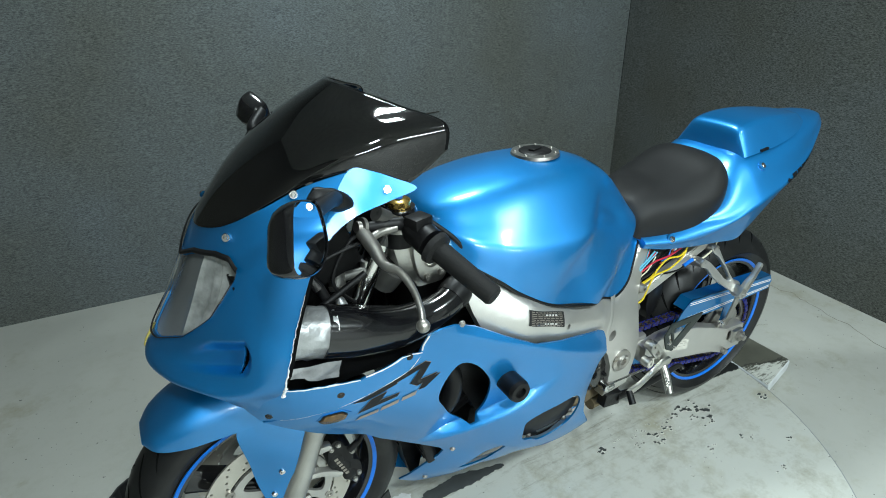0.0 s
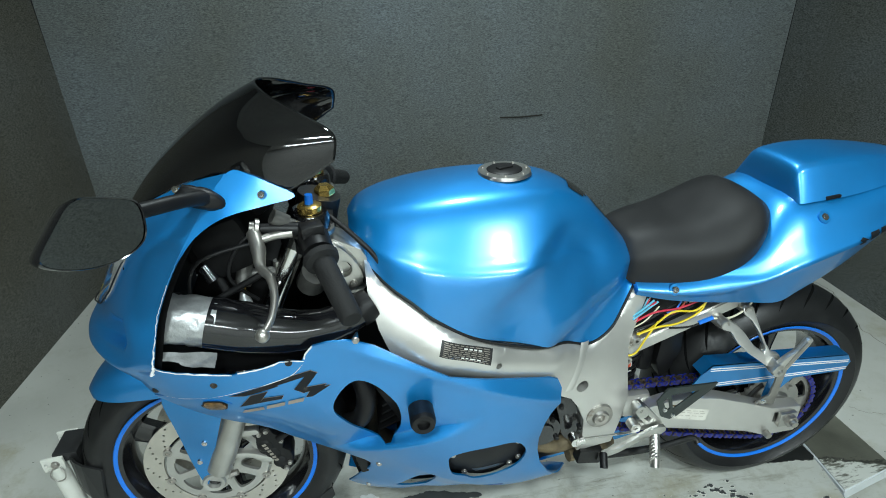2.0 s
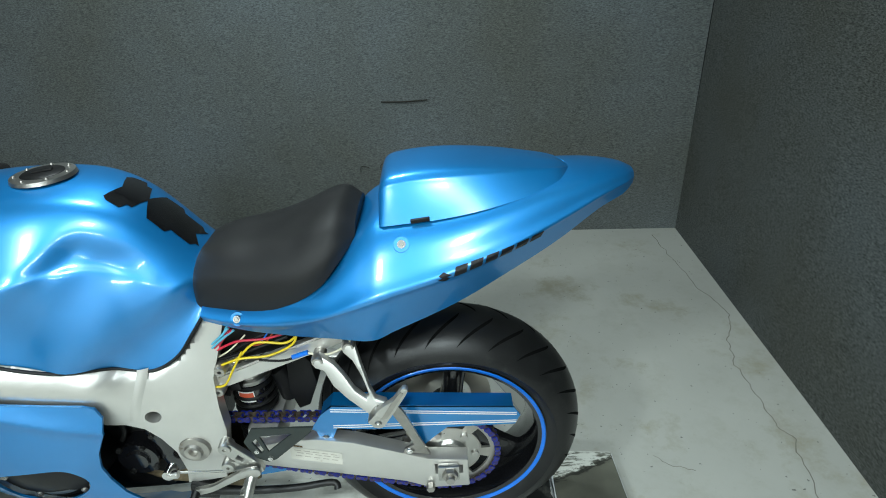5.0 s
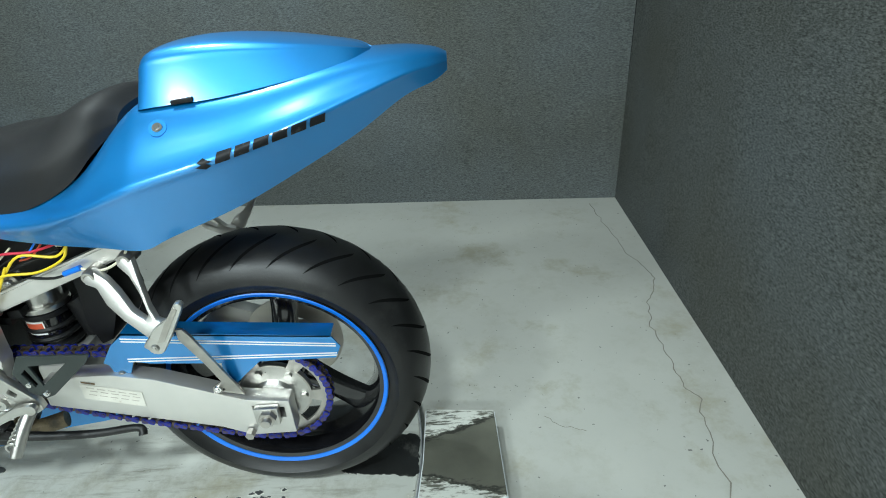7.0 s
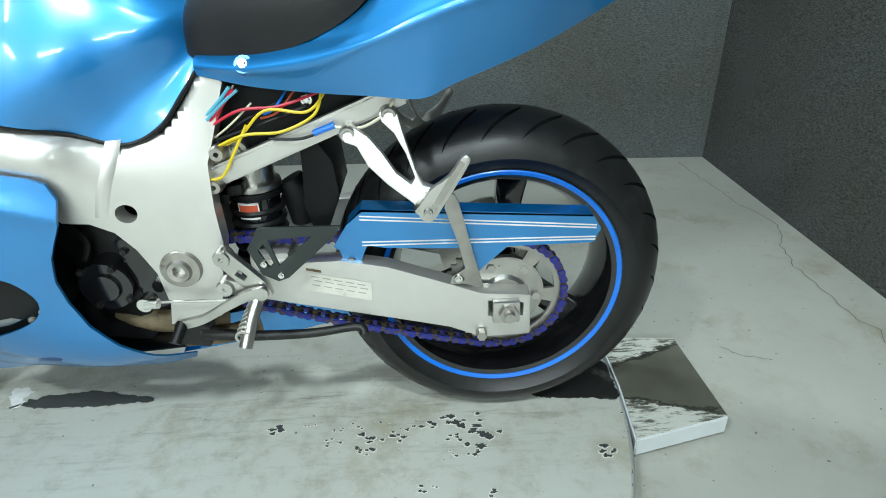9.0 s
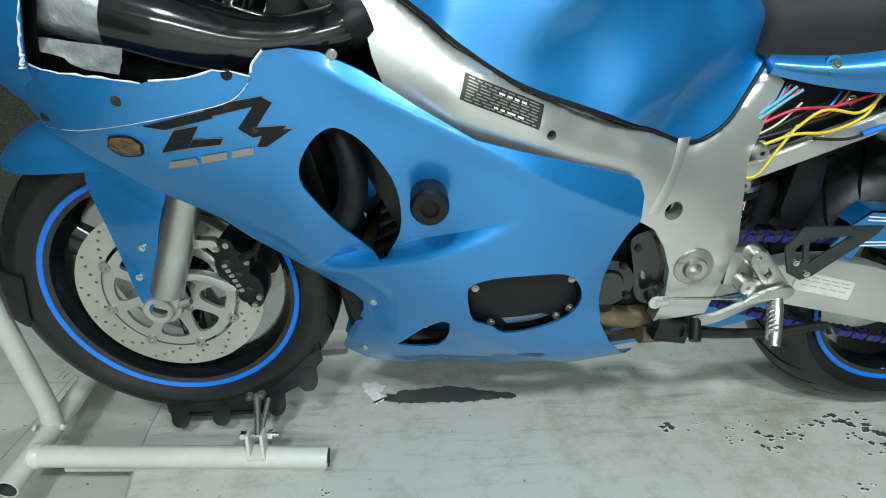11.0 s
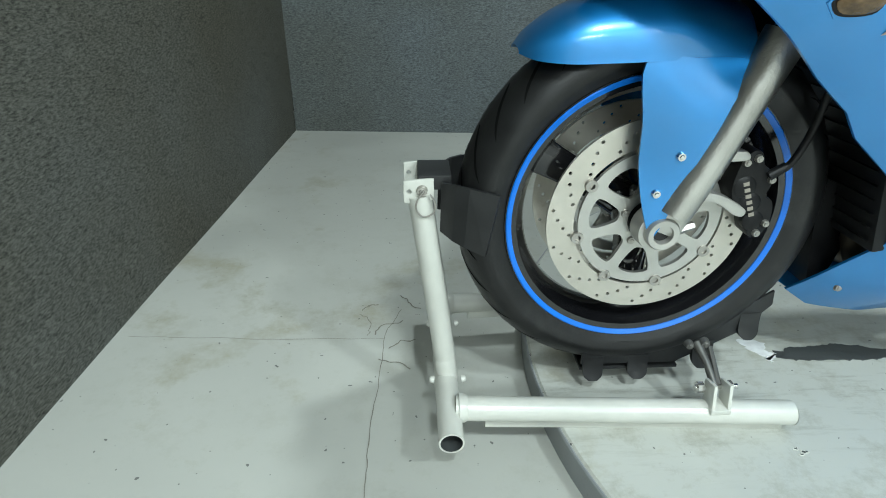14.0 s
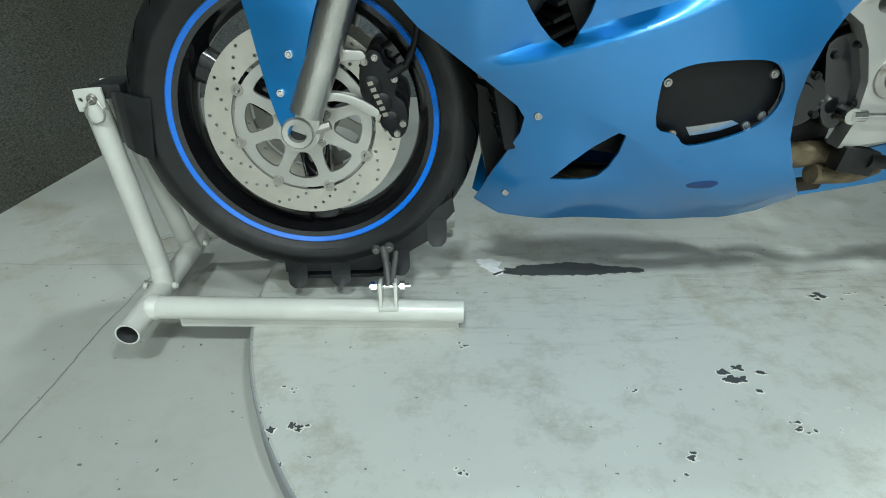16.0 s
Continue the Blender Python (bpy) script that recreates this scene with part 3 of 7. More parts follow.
for lx, ly, lp in LIGHTS:
    ceiling_light(lx, ly, lp, (1.2, 0.3) if ly < -3.2 else (0.24, 0.24))

# board beside the turntable, mats and floor marks
bm = bmesh.new()
pts = [(0.978, 0.15), (1.16, 0.135), (1.165, -0.13), (0.956, -0.178), (0.972, -0.02)]
top = [bm.verts.new((x, y, 0.0)) for x, y in pts]
bot = [bm.verts.new((x, y, ZF + 0.012)) for x, y in pts]
bm.faces.new(top)
bm.faces.new(bot)
for i in range(5):
    bm.faces.new((top[i], top[(i + 1) % 5], bot[(i + 1) % 5], bot[i]))
bmesh.ops.recalc_face_normals(bm, faces=bm.faces[:])
bmesh.ops.bevel(bm, geom=[e for e in bm.edges if e.calc_face_angle(0) > 0.5], offset=0.003, segments=2, affect="EDGES")
board = tagged(thing("floor_board", "pale painted board with worn black mat beside the turntable", "board", (1.07, 0, ZF)), kind="structure")
child("board", bm, M_BOARD, board, "white painted edge of the board")
bm = bmesh.new()
for dx in (-0.07, 0.07):
    box(bm, (1.07 + dx, 0, ZF + 0.0065), (0.03, 0.2, 0.013))
child("batten", bm, M_WHITEP, board)


def slab(bm, pts, z0, z1):
    a = [bm.verts.new((x, y, z1)) for x, y in pts]
    b = [bm.verts.new((x, y, z0)) for x, y in pts]
    bm.faces.new(a)
    bm.faces.new(b)
    n = len(pts)
    for i in range(n):
        bm.faces.new((a[i], a[(i + 1) % n], b[(i + 1) % n], b[i]))


def ragged(pts, amp, n=8, seed=0):
    out = []
    for i, p in enumerate(spline(pts, n, True)):
        k = noise.noise(Vector((p[0] * 60, p[1] * 60, seed))) * amp
        k2 = noise.noise(Vector((p[0] * 60, p[1] * 60, seed + 9))) * amp
        k3 = noise.noise(Vector((p[0] * 260, p[1] * 260, seed + 4))) * amp * 0.7
        out.append((p[0] + k + k3, p[1] + k2 - k3))
    return out


bm = bmesh.new()
slab(bm, [(0.981, 0.147), (1.157, 0.132), (1.162, -0.127), (0.960, -0.174), (0.975, -0.02)], 0.0, 0.0018)
child("mat", bm, M_OLIVE, board, "worn olive-grey sheet, scraped pale towards its edges", False)
bm = bmesh.new()
slab(bm, ragged([(0.775, -0.028), (0.80, 0.024), (0.87, 0.058), (0.958, 0.062), (0.962, 0.0), (0.955, -0.060), (0.88, -0.052), (0.81, -0.048)], 0.006, 10, 5), -0.001, 0.0022)
tagged(part("tyre_mat", bm, M_DARKPAD, None, smooth=False), "worn black rubber mat patch under the rear tyre", "mat", kind="structure")
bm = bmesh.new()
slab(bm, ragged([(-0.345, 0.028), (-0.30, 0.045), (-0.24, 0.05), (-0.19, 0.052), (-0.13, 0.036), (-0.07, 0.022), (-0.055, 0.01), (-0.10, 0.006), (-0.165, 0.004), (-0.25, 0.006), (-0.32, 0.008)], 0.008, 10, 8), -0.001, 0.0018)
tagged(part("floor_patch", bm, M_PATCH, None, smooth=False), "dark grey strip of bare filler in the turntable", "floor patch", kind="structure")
bm = bmesh.new()
slab(bm, ragged([(-0.395, 0.07), (-0.36, 0.075), (-0.35, 0.04), (-0.345, 0.015), (-0.37, 0.012), (-0.385, 0.04)], 0.012, 8, 18), -0.001, 0.0012)
tagged(part("floor_patch", bm, M_WHITEEDGE, None, smooth=False), "bare white chip in the turntable paint", "floor patch", kind="structure")


CHIPS = [(0.239, -0.102, 17), (0.351, -0.137, 8), (0.370, -0.111, 6), (0.430, -0.136, 15), (0.436, -0.166, 12), (0.498, -0.133, 15), (0.549, -0.106, 13), (0.610, -0.099, 24), (0.606, -0.142, 9), (0.660, -0.150, 22), (0.551, -0.262, 9), (0.664, -0.274, 10), (0.596, -0.185, 7), (0.648, -0.182, 9),
         (0.890, -0.200, 15), (-0.011, -0.312, 21), (-0.699, -0.388, 15), (-0.196, -0.332, 5), (-0.153, -0.461, 9), (-0.466, -0.472, 6), (-0.441, -0.215, 6), (0.685, -0.298, 7), (0.784, -0.357, 9), (0.652, -0.421, 8), (0.02, -0.42, 8), (-0.72, -0.31, 6), (0.30, -0.09, 6), (0.40, -0.10, 7)]
for nm_, m_, grow, zt in (("chip_rim", M_CHIPRIM, 1.35, 0.0009), ("paint_chip", M_PATCH, 1.0, 0.0016)):
    bm = bmesh.new()
    rc = random.Random(31)
    for cx, cy, r_ in CHIPS:
        for q in range(3 + r_ // 4):
            ox, oy = rc.gauss(0, r_ * 0.0011), rc.gauss(0, r_ * 0.00065)
            rr_ = r_ * 0.001 * rc.uniform(0.18, 0.52)
            ring = []
            ph, sq = rc.uniform(0, 9), rc.uniform(0.35, 0.7)
            for k in range(26):
                a = 2 * math.pi * k / 26
                w = 1 + 0.8 * noise.noise(Vector((math.cos(a) * 1.3 + ph, math.sin(a) * 1.3, ph))) + 0.6 * noise.noise(Vector((math.cos(a) * 3.5 + ph, math.sin(a) * 3.5, 3)))
                w = max(0.2, w) * rr_ + (grow - 1) * 0.0065
                ring.append((cx + ox + w * math.cos(a), cy + oy + w * sq * math.sin(a)))
            slab(bm, ring, -0.0005, zt + 0.00003 * q)
    ob = tagged(part(nm_, bm, m_, None, smooth=False), "pale edge of the flaked turntable paint" if nm_ == "chip_rim" else "dark chips where the turntable paint has flaked off", "paint chips", kind="stuff")


def crack(pts, w, seed, amp=1.0):
    bm = bmesh.new()
    P = spline([(x, y, 0) for x, y in pts], 14)
    l, r_ = [], []
    for i, p in enumerate(P):
        o = noise.noise(Vector((p[0] * 18, p[1] * 18, seed))) * 0.022 * amp + noise.noise(Vector((p[0] * 70, p[1] * 70, seed))) * 0.008 * amp
        ww = w * (0.6 + 0.8 * abs(noise.noise(Vector((i * 0.7, seed, 0)))))
        d = Vector(P[min(i + 1, len(P) - 1)] - P[max(i - 1, 0)]).normalized()
        q = Vector((p[0], p[1], ZF + 0.0012)) + Vector((-d.y, d.x, 0)) * o
        l.append(q + Vector((-d.y, d.x, 0)) * ww)
        r_.append(q - Vector((-d.y, d.x, 0)) * ww)
    grid(bm, [l, r_])
    tagged(part("floor_crack", bm, M_CRACK, None), "thin dark crack in the painted floor", "crack", kind="structure")


crack([(1.76, 1.52), (1.786, 1.085), (1.825, 0.82), (1.736, 0.612), (1.711, 0.30), (1.715, 0.1), (1.60, -0.4)], 0.0022, 1)
crack([(-1.095, 0.30), (-1.131, 0.186), (-1.149, -0.096), (-1.154, -0.30), (-1.18, -0.8)], 0.0010, 2, 0.25)
crack([(-1.70, 0.22), (-1.42, 0.20), (-1.131, 0.186)], 0.0007, 3, 0.2)
for k_, q_ in enumerate(([(-1.15, 0.20), (-1.128, 0.235), (-1.09, 0.25)], [(-1.12, 0.15), (-1.10, 0.17), (-1.065, 0.185)], [(-1.14, 0.12), (-1.11, 0.10), (-1.08, 0.075)], [(-1.05, 0.30), (-1.08, 0.335), (-1.10, 0.36)], [(-1.19, 0.30), (-1.165, 0.315), (-1.15, 0.32)])):
    crack(q_, 0.0022, 20 + k_)
crack([(1.30, 0.16), (1.36, 0.12), (1.40, 0.10)], 0.0012, 5)
crack([(-1.2, 0.28), (-1.16, 0.22), (-1.17, 0.2)], 0.0012, 7)

# tear in the wall carpet
bm = bmesh.new()
wx0 = (BR[1] - BL[1]) / (BR[0] - BL[0])
tube(bm, [(0.44, BL[1] + wx0 * 2.047 - 0.006, 0.655), (0.55, BL[1] + wx0 * 2.157 - 0.006, 0.652), (0.66, BL[1] + wx0 * 2.267 - 0.006, 0.657)], 0.003, 6, 4)
tagged(part("carpet_tear", bm, M_CARPETTEAR, None), "thin horizontal tear in the carpeted wall", "tear", kind="structure")

for x0, x1, z_ in ((0.405, 0.500, 0.342), (0.30, 0.345, 0.330)):
    bm = bmesh.new()
    yw = BL[1] + wx0 * (x0 - BL[0]) - 0.005
    tube(bm, [(x0, yw, z_ - 0.03), (x0 + 0.004, yw, z_), ((x0 + x1) / 2, yw + wx0 * (x1 - x0) / 2, z_ + 0.003), (x1, yw + wx0 * (x1 - x0), z_ - 0.004)], 0.0018, 6, 4)
    tagged(part("carpet_tear", bm, M_CARPETTEAR, None), "short thin tear in the carpeted wall", "tear", kind="structure")

# ---------------------------------------------------------------- the motorcycle
bike = thing("motorcycle", "blue sport motorcycle with dark screen, held in a white wheel chock", "motorcycle", (0, 0, 0))
CR, RR, WR = (0.70, 0, 0.312), 0.310, 0.092
CF, RF, WF = (-0.70, 0, 0.344), 0.296, 0.060


def wheel(c, R, w, name, rim_w):
    h = new(name)
    h.location = c
    h.parent = bike
    bpy.context.view_layer.update()

    def sub(nm, bm, m, label="", smooth=True, angle=40):
        ob = part(nm, bm, m, h, label, smooth, angle)
        ob.matrix_parent_inverse = Matrix.Translation(c).inverted()
        return ob
    # tyre: round crown, side walls down to the rim
    prof = []
    for k in range(25):
        a = math.pi * k / 24
        prof.append((R - (w * 0.95) * (1 - math.sin(a) ** 0.95) * 0.86, -w * math.cos(a)))
    prof = [(0.222, -rim_w)] + [(0.235, -rim_w - 0.006)] + [p for p in prof if p[0] > 0.245] + [(0.235, rim_w + 0.006), (0.222, rim_w)]
    bm = bmesh.new()
    lathe(bm, prof, c, 128)
    ty = sub("tyre", bm, M_RUBBER, "black road tyre with slanted tread grooves")
    # grooves: near-black strips just above the crown, shade painted for the cuts
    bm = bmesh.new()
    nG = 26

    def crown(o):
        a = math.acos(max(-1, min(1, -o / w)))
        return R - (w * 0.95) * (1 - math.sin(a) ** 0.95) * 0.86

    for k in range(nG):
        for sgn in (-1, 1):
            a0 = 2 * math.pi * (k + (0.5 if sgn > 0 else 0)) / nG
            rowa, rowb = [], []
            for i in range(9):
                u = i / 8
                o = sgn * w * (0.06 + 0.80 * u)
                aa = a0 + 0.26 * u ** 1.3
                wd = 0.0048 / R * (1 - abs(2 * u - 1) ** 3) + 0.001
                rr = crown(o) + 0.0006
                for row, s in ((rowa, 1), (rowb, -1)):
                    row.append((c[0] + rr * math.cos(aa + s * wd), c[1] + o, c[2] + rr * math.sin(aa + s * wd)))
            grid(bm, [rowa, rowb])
    g = part("groove_shade", bm, M_GROOVE, ty, "near-black strip painted for a groove's shade")
    g["kind"] = "stuff"
    # rim
    bm = bmesh.new()
    lathe(bm, [(0.226, -rim_w), (0.224, -rim_w - 0.004), (0.205, -rim_w + 0.002), (0.200, -rim_w + 0.012), (0.193, -rim_w * 0.5), (0.188, -rim_w * 0.2), (0.188, rim_w * 0.2), (0.193, rim_w * 0.5), (0.200, rim_w - 0.012), (0.205, rim_w - 0.002), (0.224, rim_w + 0.004), (0.226, rim_w)], c, 128)
    rim = sub("rim", bm, M_GLOSS, "gloss black cast rim")
    for sgn in (-1, 1):
        bm = bmesh.new()
        lathe(bm, [(0.2225, sgn * (rim_w + 0.0045)), (0.2205, sgn * (rim_w + 0.006)), (0.2135, sgn * (rim_w + 0.0025)), (0.2135, sgn * (rim_w - 0.0005))], c, 128)
        st = part("rim_stripe", bm, M_STRIPE, rim, "bright blue rim tape")
    for k in range(3):
        a = radians(82 + 120 * k) if c[0] > 0 else radians(152 + 120 * k)
        bm = bmesh.new()
        ca, sa = math.cos(a), math.sin(a)
        rows = []
        for i in range(9):
            u = i / 8
            r = 0.035 + (0.195 - 0.035) * u
            hw = 0.024 + 0.006 * (2 * u - 1) ** 2
            hd = 0.022 - 0.006 * u
            sec = [(-hw, -hd * 0.6), (-hw * 0.6, -hd), (hw * 0.6, -hd), (hw, -hd * 0.6), (hw, hd * 0.6), (hw * 0.6, hd), (-hw * 0.6, hd), (-hw, hd * 0.6)]
            rows.append([(c[0] + r * ca - t_ * sa, c[1] + o, c[2] + r * sa + t_ * ca) for t_, o in sec])
        grid(bm, rows, True)
        sub("spoke", bm, M_GLOSS)
    bm = bmesh.new()
    lathe(bm, [(0.018, -0.06), (0.045, -0.055), (0.05, -0.03), (0.042, 0.0), (0.05, 0.03), (0.045, 0.055), (0.018, 0.06)], c, 48)
    sub("hub", bm, M_GLOSS)
    return h, sub


rear, rear_sub = wheel(CR, RR, WR, "rear_wheel", 0.074)
front, front_sub = wheel(CF, RF, WF, "front_wheel", 0.047)


def circle(x, z, r, n=24, a0=0.0):
    return [(x + r * math.cos(a0 + 2 * math.pi * k / n), z + r * math.sin(a0 + 2 * math.pi * k / n)) for k in range(n)]


def arc_slot(x, z, r0, r1, a0, a1, n=6):
    return [(x + r0 * math.cos(a0 + (a1 - a0) * k / n), z + r0 * math.sin(a0 + (a1 - a0) * k / n)) for k in range(n + 1)] + \
           [(x + r1 * math.cos(a1 + (a0 - a1) * k / n), z + r1 * math.sin(a1 + (a0 - a1) * k / n)) for k in range(n + 1)]


# front brake discs: drilled band, slotted carrier, buttons
for sgn in (-1, 1):
    x, z = CF[0], CF[2]
    holes = [circle(x, z, 0.1175, 64)[::-1]]
    for k in range(60):
        a = 2 * math.pi * k / 60
        r = (0.125, 0.134, 0.143, 0.152)[(k * 3) % 4]
        holes.append(circle(x + r * math.cos(a), z + r * math.sin(a), 0.0029, 8))
    y = sgn * 0.054
    bm = prism(circle(x, z, 0.160, 96), y, y - sgn * 0.005, holes)
    d = front_sub("brake_disc", bm, M_DISC, "drilled steel brake disc", True, 30)
    slots = [circle(x, z, 0.026, 24)]
    for k in range(8):
        a = radians(150 + 22.5 + 45 * k)
        q_ = [(0.052, -0.16), (0.066, -0.25), (0.084, -0.285), (0.093, -0.24), (0.0955, 0.0), (0.093, 0.24), (0.084, 0.285), (0.066, 0.25), (0.052, 0.16), (0.049, 0.0)]
        slots.append([tuple(p) for p in spline([(x + r_ * math.cos(a + t_), z + r_ * math.sin(a + t_)) for r_, t_ in q_], 3, True)])
    bm = prism(circle(x, z, 0.1115, 72), y + sgn * 0.003, y - sgn * 0.004, slots)
    front_sub("disc_carrier", bm, M_CARRIER, "pale silver slotted disc carrier", True, 30)
    for k in range(8):
        a = radians(150 + 45 * k)
        bm = bmesh.new()
        p = Vector((x + 0.1135 * math.cos(a), y, z + 0.1135 * math.sin(a)))
        lathe(bm, [(0.0048, sgn * 0.006), (0.0095, sgn * 0.006), (0.0100, 0.0), (0.0048, 0.0)], p, 20)
        cyl(bm, p + Vector((0, sgn * 0.0005, 0)), p + Vector((0, sgn * 0.003, 0)), 0.0048, None, 12)
        front_sub("disc_button", bm, M_STEEL)
    for k in range(5):
        a = radians(20 + 72 * k)
        bm = bmesh.new()
        bolt(bm, (x + 0.042 * math.cos(a), y + sgn * 0.002, z + 0.042 * math.sin(a)), 0.007, 0.005, (0, sgn, 0))
        front_sub("disc_bolt", bm, M_STEEL)
# rear sprocket, carrier, disc
x, z = CR[0], CR[2]
teeth = []
for k in range(43):
    for da, r in ((0, 0.104), (0.3, 0.104), (0.5, 0.110), (0.7, 0.110)):
        a = 2 * math.pi * (k + da) / 43
        teeth.append((x + r * math.cos(a), z + r * math.sin(a)))
slots = [circle(x, z, 0.055, 32)]
for k in range(6):
    a = 2 * math.pi * (k + 0.4) / 6
    slots.append(arc_slot(x, z, 0.072, 0.092, a - 0.36, a + 0.36))
bm = prism(teeth, -0.104, -0.098, slots)
rear_sub("sprocket", bm, M_STEEL, "grey steel sprocket with slots", False)
bm = bmesh.new()
lathe(bm, [(0.012, -0.115), (0.034, -0.115), (0.040, -0.108), (0.068, -0.104), (0.072, -0.092), (0.05, -0.07), (0.012, -0.06)], CR, 48)
for k in range(6):
    a = 2 * math.pi * (k + 0.9) / 6
    p = (x + 0.058 * math.cos(a), -0.104, z + 0.058 * math.sin(a))
    cyl(bm, p, (p[0], -0.112, p[2]), 0.008, 0.008, 6)
rear_sub("sprocket_carrier", bm, M_ALU, "cast silver sprocket carrier")
bm = prism(circle(x, z, 0.11, 64), 0.075, 0.080, [circle(x, z, 0.06, 32)])
rear_sub("brake_disc", bm, M_DISC)

# chain: links along two runs and round the sprocket
links = []
y = -0.101
top0, top1 = np.array((0.10, 0.455)), np.array((0.70 + 0.012, 0.312 + 0.1085))
path = []
for k in range(40):
    path.append(top0 + (top1 - top0) * k / 39)
for k in range(1, 30):
    a = radians(83 - 190 * k / 30)
    path.append(np.array((0.70 + 0.1085 * math.cos(a), 0.312 + 0.1085 * math.sin(a))))
bot0 = np.array((0.70 - 0.03, 0.312 - 0.1085))
for k in range(41):
    path.append(bot0 + (np.array((0.10, 0.37)) - bot0) * k / 40 + np.array((0, -0.012 * math.sin(math.pi * k / 40))))
seglen = np.cumsum([0] + [np.linalg.norm(path[i + 1] - path[i]) for i in range(len(path) - 1)])
pitch = 0.0159
nl = int(seglen[-1] / pitch)
PX, PZ = np.interp(np.arange(nl + 1) * pitch, seglen, [p[0] for p in path]), np.interp(np.arange(nl + 1) * pitch, seglen, [p[1] for p in path])
chain = new("chain")
chain.parent = bike
chain["label"] = "blue and rusty drive chain"
out_me = None
for k in range(nl):
    a = math.atan2(PZ[k + 1] - PZ[k], PX[k + 1] - PX[k])
    kind = k % 2
    key = ("outer", "inner")[kind]
    if k < 2:
        bm = bmesh.new()
        hy = 0.0115 if kind == 0 else 0.008
        for sy in (-1, 1):
            o = [(-0.0135, -0.002), (-0.012, -0.006), (-0.008, -0.007), (0, -0.0048), (0.008, -0.007), (0.012, -0.006), (0.0135, 0), (0.012, 0.006), (0.008, 0.007), (0, 0.0048), (-0.008, 0.007), (-0.012, 0.006)]
            va = [bm.verts.new((px, sy * hy, pz)) for px, pz in o]
            vb = [bm.verts.new((px, sy * (hy - 0.0025), pz)) for px, pz in o]
            bm.faces.new(va)
            bm.faces.new(vb)
            for i in range(12):
                bm.faces.new((va[i], va[(i + 1) % 12], vb[(i + 1) % 12], vb[i]))
        cyl(bm, (-0.0079, -0.0125, 0), (-0.0079, 0.0125, 0), 0.004, None, 8)
        cyl(bm, (0.0079, -0.0125, 0), (0.0079, 0.0125, 0), 0.004, None, 8)
        ob = part("chain_link", bm, M_CHAIN if kind == 0 else M_CHAINR, chain, "", False)
        if kind == 0:
            outer_me = ob.data
        else:
            inner_me = ob.data
    else:
        ob = new("chain_link", outer_me if kind == 0 else inner_me)
        ob.parent = chain
    ob.matrix_basis = Matrix.Translation(((PX[k] + PX[k + 1]) / 2, y, (PZ[k] + PZ[k + 1]) / 2)) @ Matrix.Rotation(-a, 4, "Y")

# swingarm and axle hardware
arm_o = [(0.29, 0.405), (0.36, 0.418), (0.425, 0.418), (0.50, 0.402), (0.58, 0.372), (0.655, 0.342), (0.74, 0.334), (0.742, 0.252), (0.655, 0.250), (0.60, 0.275), (0.53, 0.293), (0.40, 0.325), (0.29, 0.352)]
for sgn, nm in ((-1, "swingarm"), (1, "swingarm")):
    hole = [[(0.668, 0.325), (0.728, 0.318), (0.728, 0.292), (0.668, 0.294)]] if sgn < 0 else []
    bm = prism(arm_o, sgn * 0.150, sgn * 0.115, hole, 0.003)
    sw = part(nm, bm, M_FRAME, bike, "silver box-section swingarm")
    if sgn < 0:
        swing = sw
bm = bmesh.new()
box(bm, (0.30, 0, 0.385), (0.07, 0.23, 0.07), bevel=0.012)
part("swingarm_bridge", bm, M_FRAME, swing)
bm = bmesh.new()
box(bm, (0.697, -0.158, 0.309), (0.046, 0.014, 0.042), bevel=0.003)
part("axle_block", bm, M_ALU, swing, "machined axle adjuster block")
bm = bmesh.new()
cyl(bm, (0.70, -0.16, 0.311), (0.70, -0.176, 0.311), 0.018, 0.017, 6)
cyl(bm, (0.70, -0.176, 0.311), (0.70, -0.186, 0.311), 0.010, 0.009, 16)
part("axle_nut", bm, M_STEEL, swing, "rusty castle nut")
bm = bmesh.new()
cyl(bm, (0.655, -0.152, 0.262), (0.655, -0.166, 0.262), 0.010, 0.009, 6)
part("adjuster_bolt", bm, M_STEEL, swing)
# warning label on the swingarm: cream sheet with unreadable bars
f_arm = -0.1505
bm = prism([(0.365, 0.402), (0.472, 0.374), (0.470, 0.339), (0.363, 0.367)], f_arm - 0.0006, f_arm)
lab = part("warning_label", bm, M_LABELCREAM, swing, "worn cream warning label with unreadable print", False)
for k in range(3):
    for j in range(5):
        x0, z0 = 0.374 + 0.0185 * j + 0.004 * (k % 2), 0.3935 - 0.0048 * j - 0.008 * k
        bm = prism([(x0, z0), (x0 + 0.013, z0 - 0.0034), (x0 + 0.013, z0 - 0.0052), (x0, z0 - 0.0018)], f_arm - 0.0009, f_arm - 0.0005)
        part("print_bar", bm, M_GREYPRINT, lab, "", False)
bm = prism([(0.368, 0.408), (0.392, 0.402), (0.392, 0.398), (0.368, 0.404)], f_arm - 0.0007, f_arm)
part("label_bar", bm, M_ORANGE, lab, "", False)

# chain guard with pale lines
cg = [(0.415, 0.438), (0.440, 0.476), (0.465, 0.502), (0.610, 0.492), (0.72, 0.484), (0.838, 0.474), (0.853, 0.449), (0.842, 0.424), (0.70, 0.424), (0.668, 0.395), (0.645, 0.372), (0.625, 0.376), (0.63, 0.424), (0.50, 0.432), (0.470, 0.438), (0.455, 0.405), (0.432, 0.402), (0.424, 0.432)]
bm = prism(cg, -0.139, -0.136, (), 0)
guard = part("chain_guard", bm, M_BLUE, bike, "blue anodised chain guard with pale lines", False)
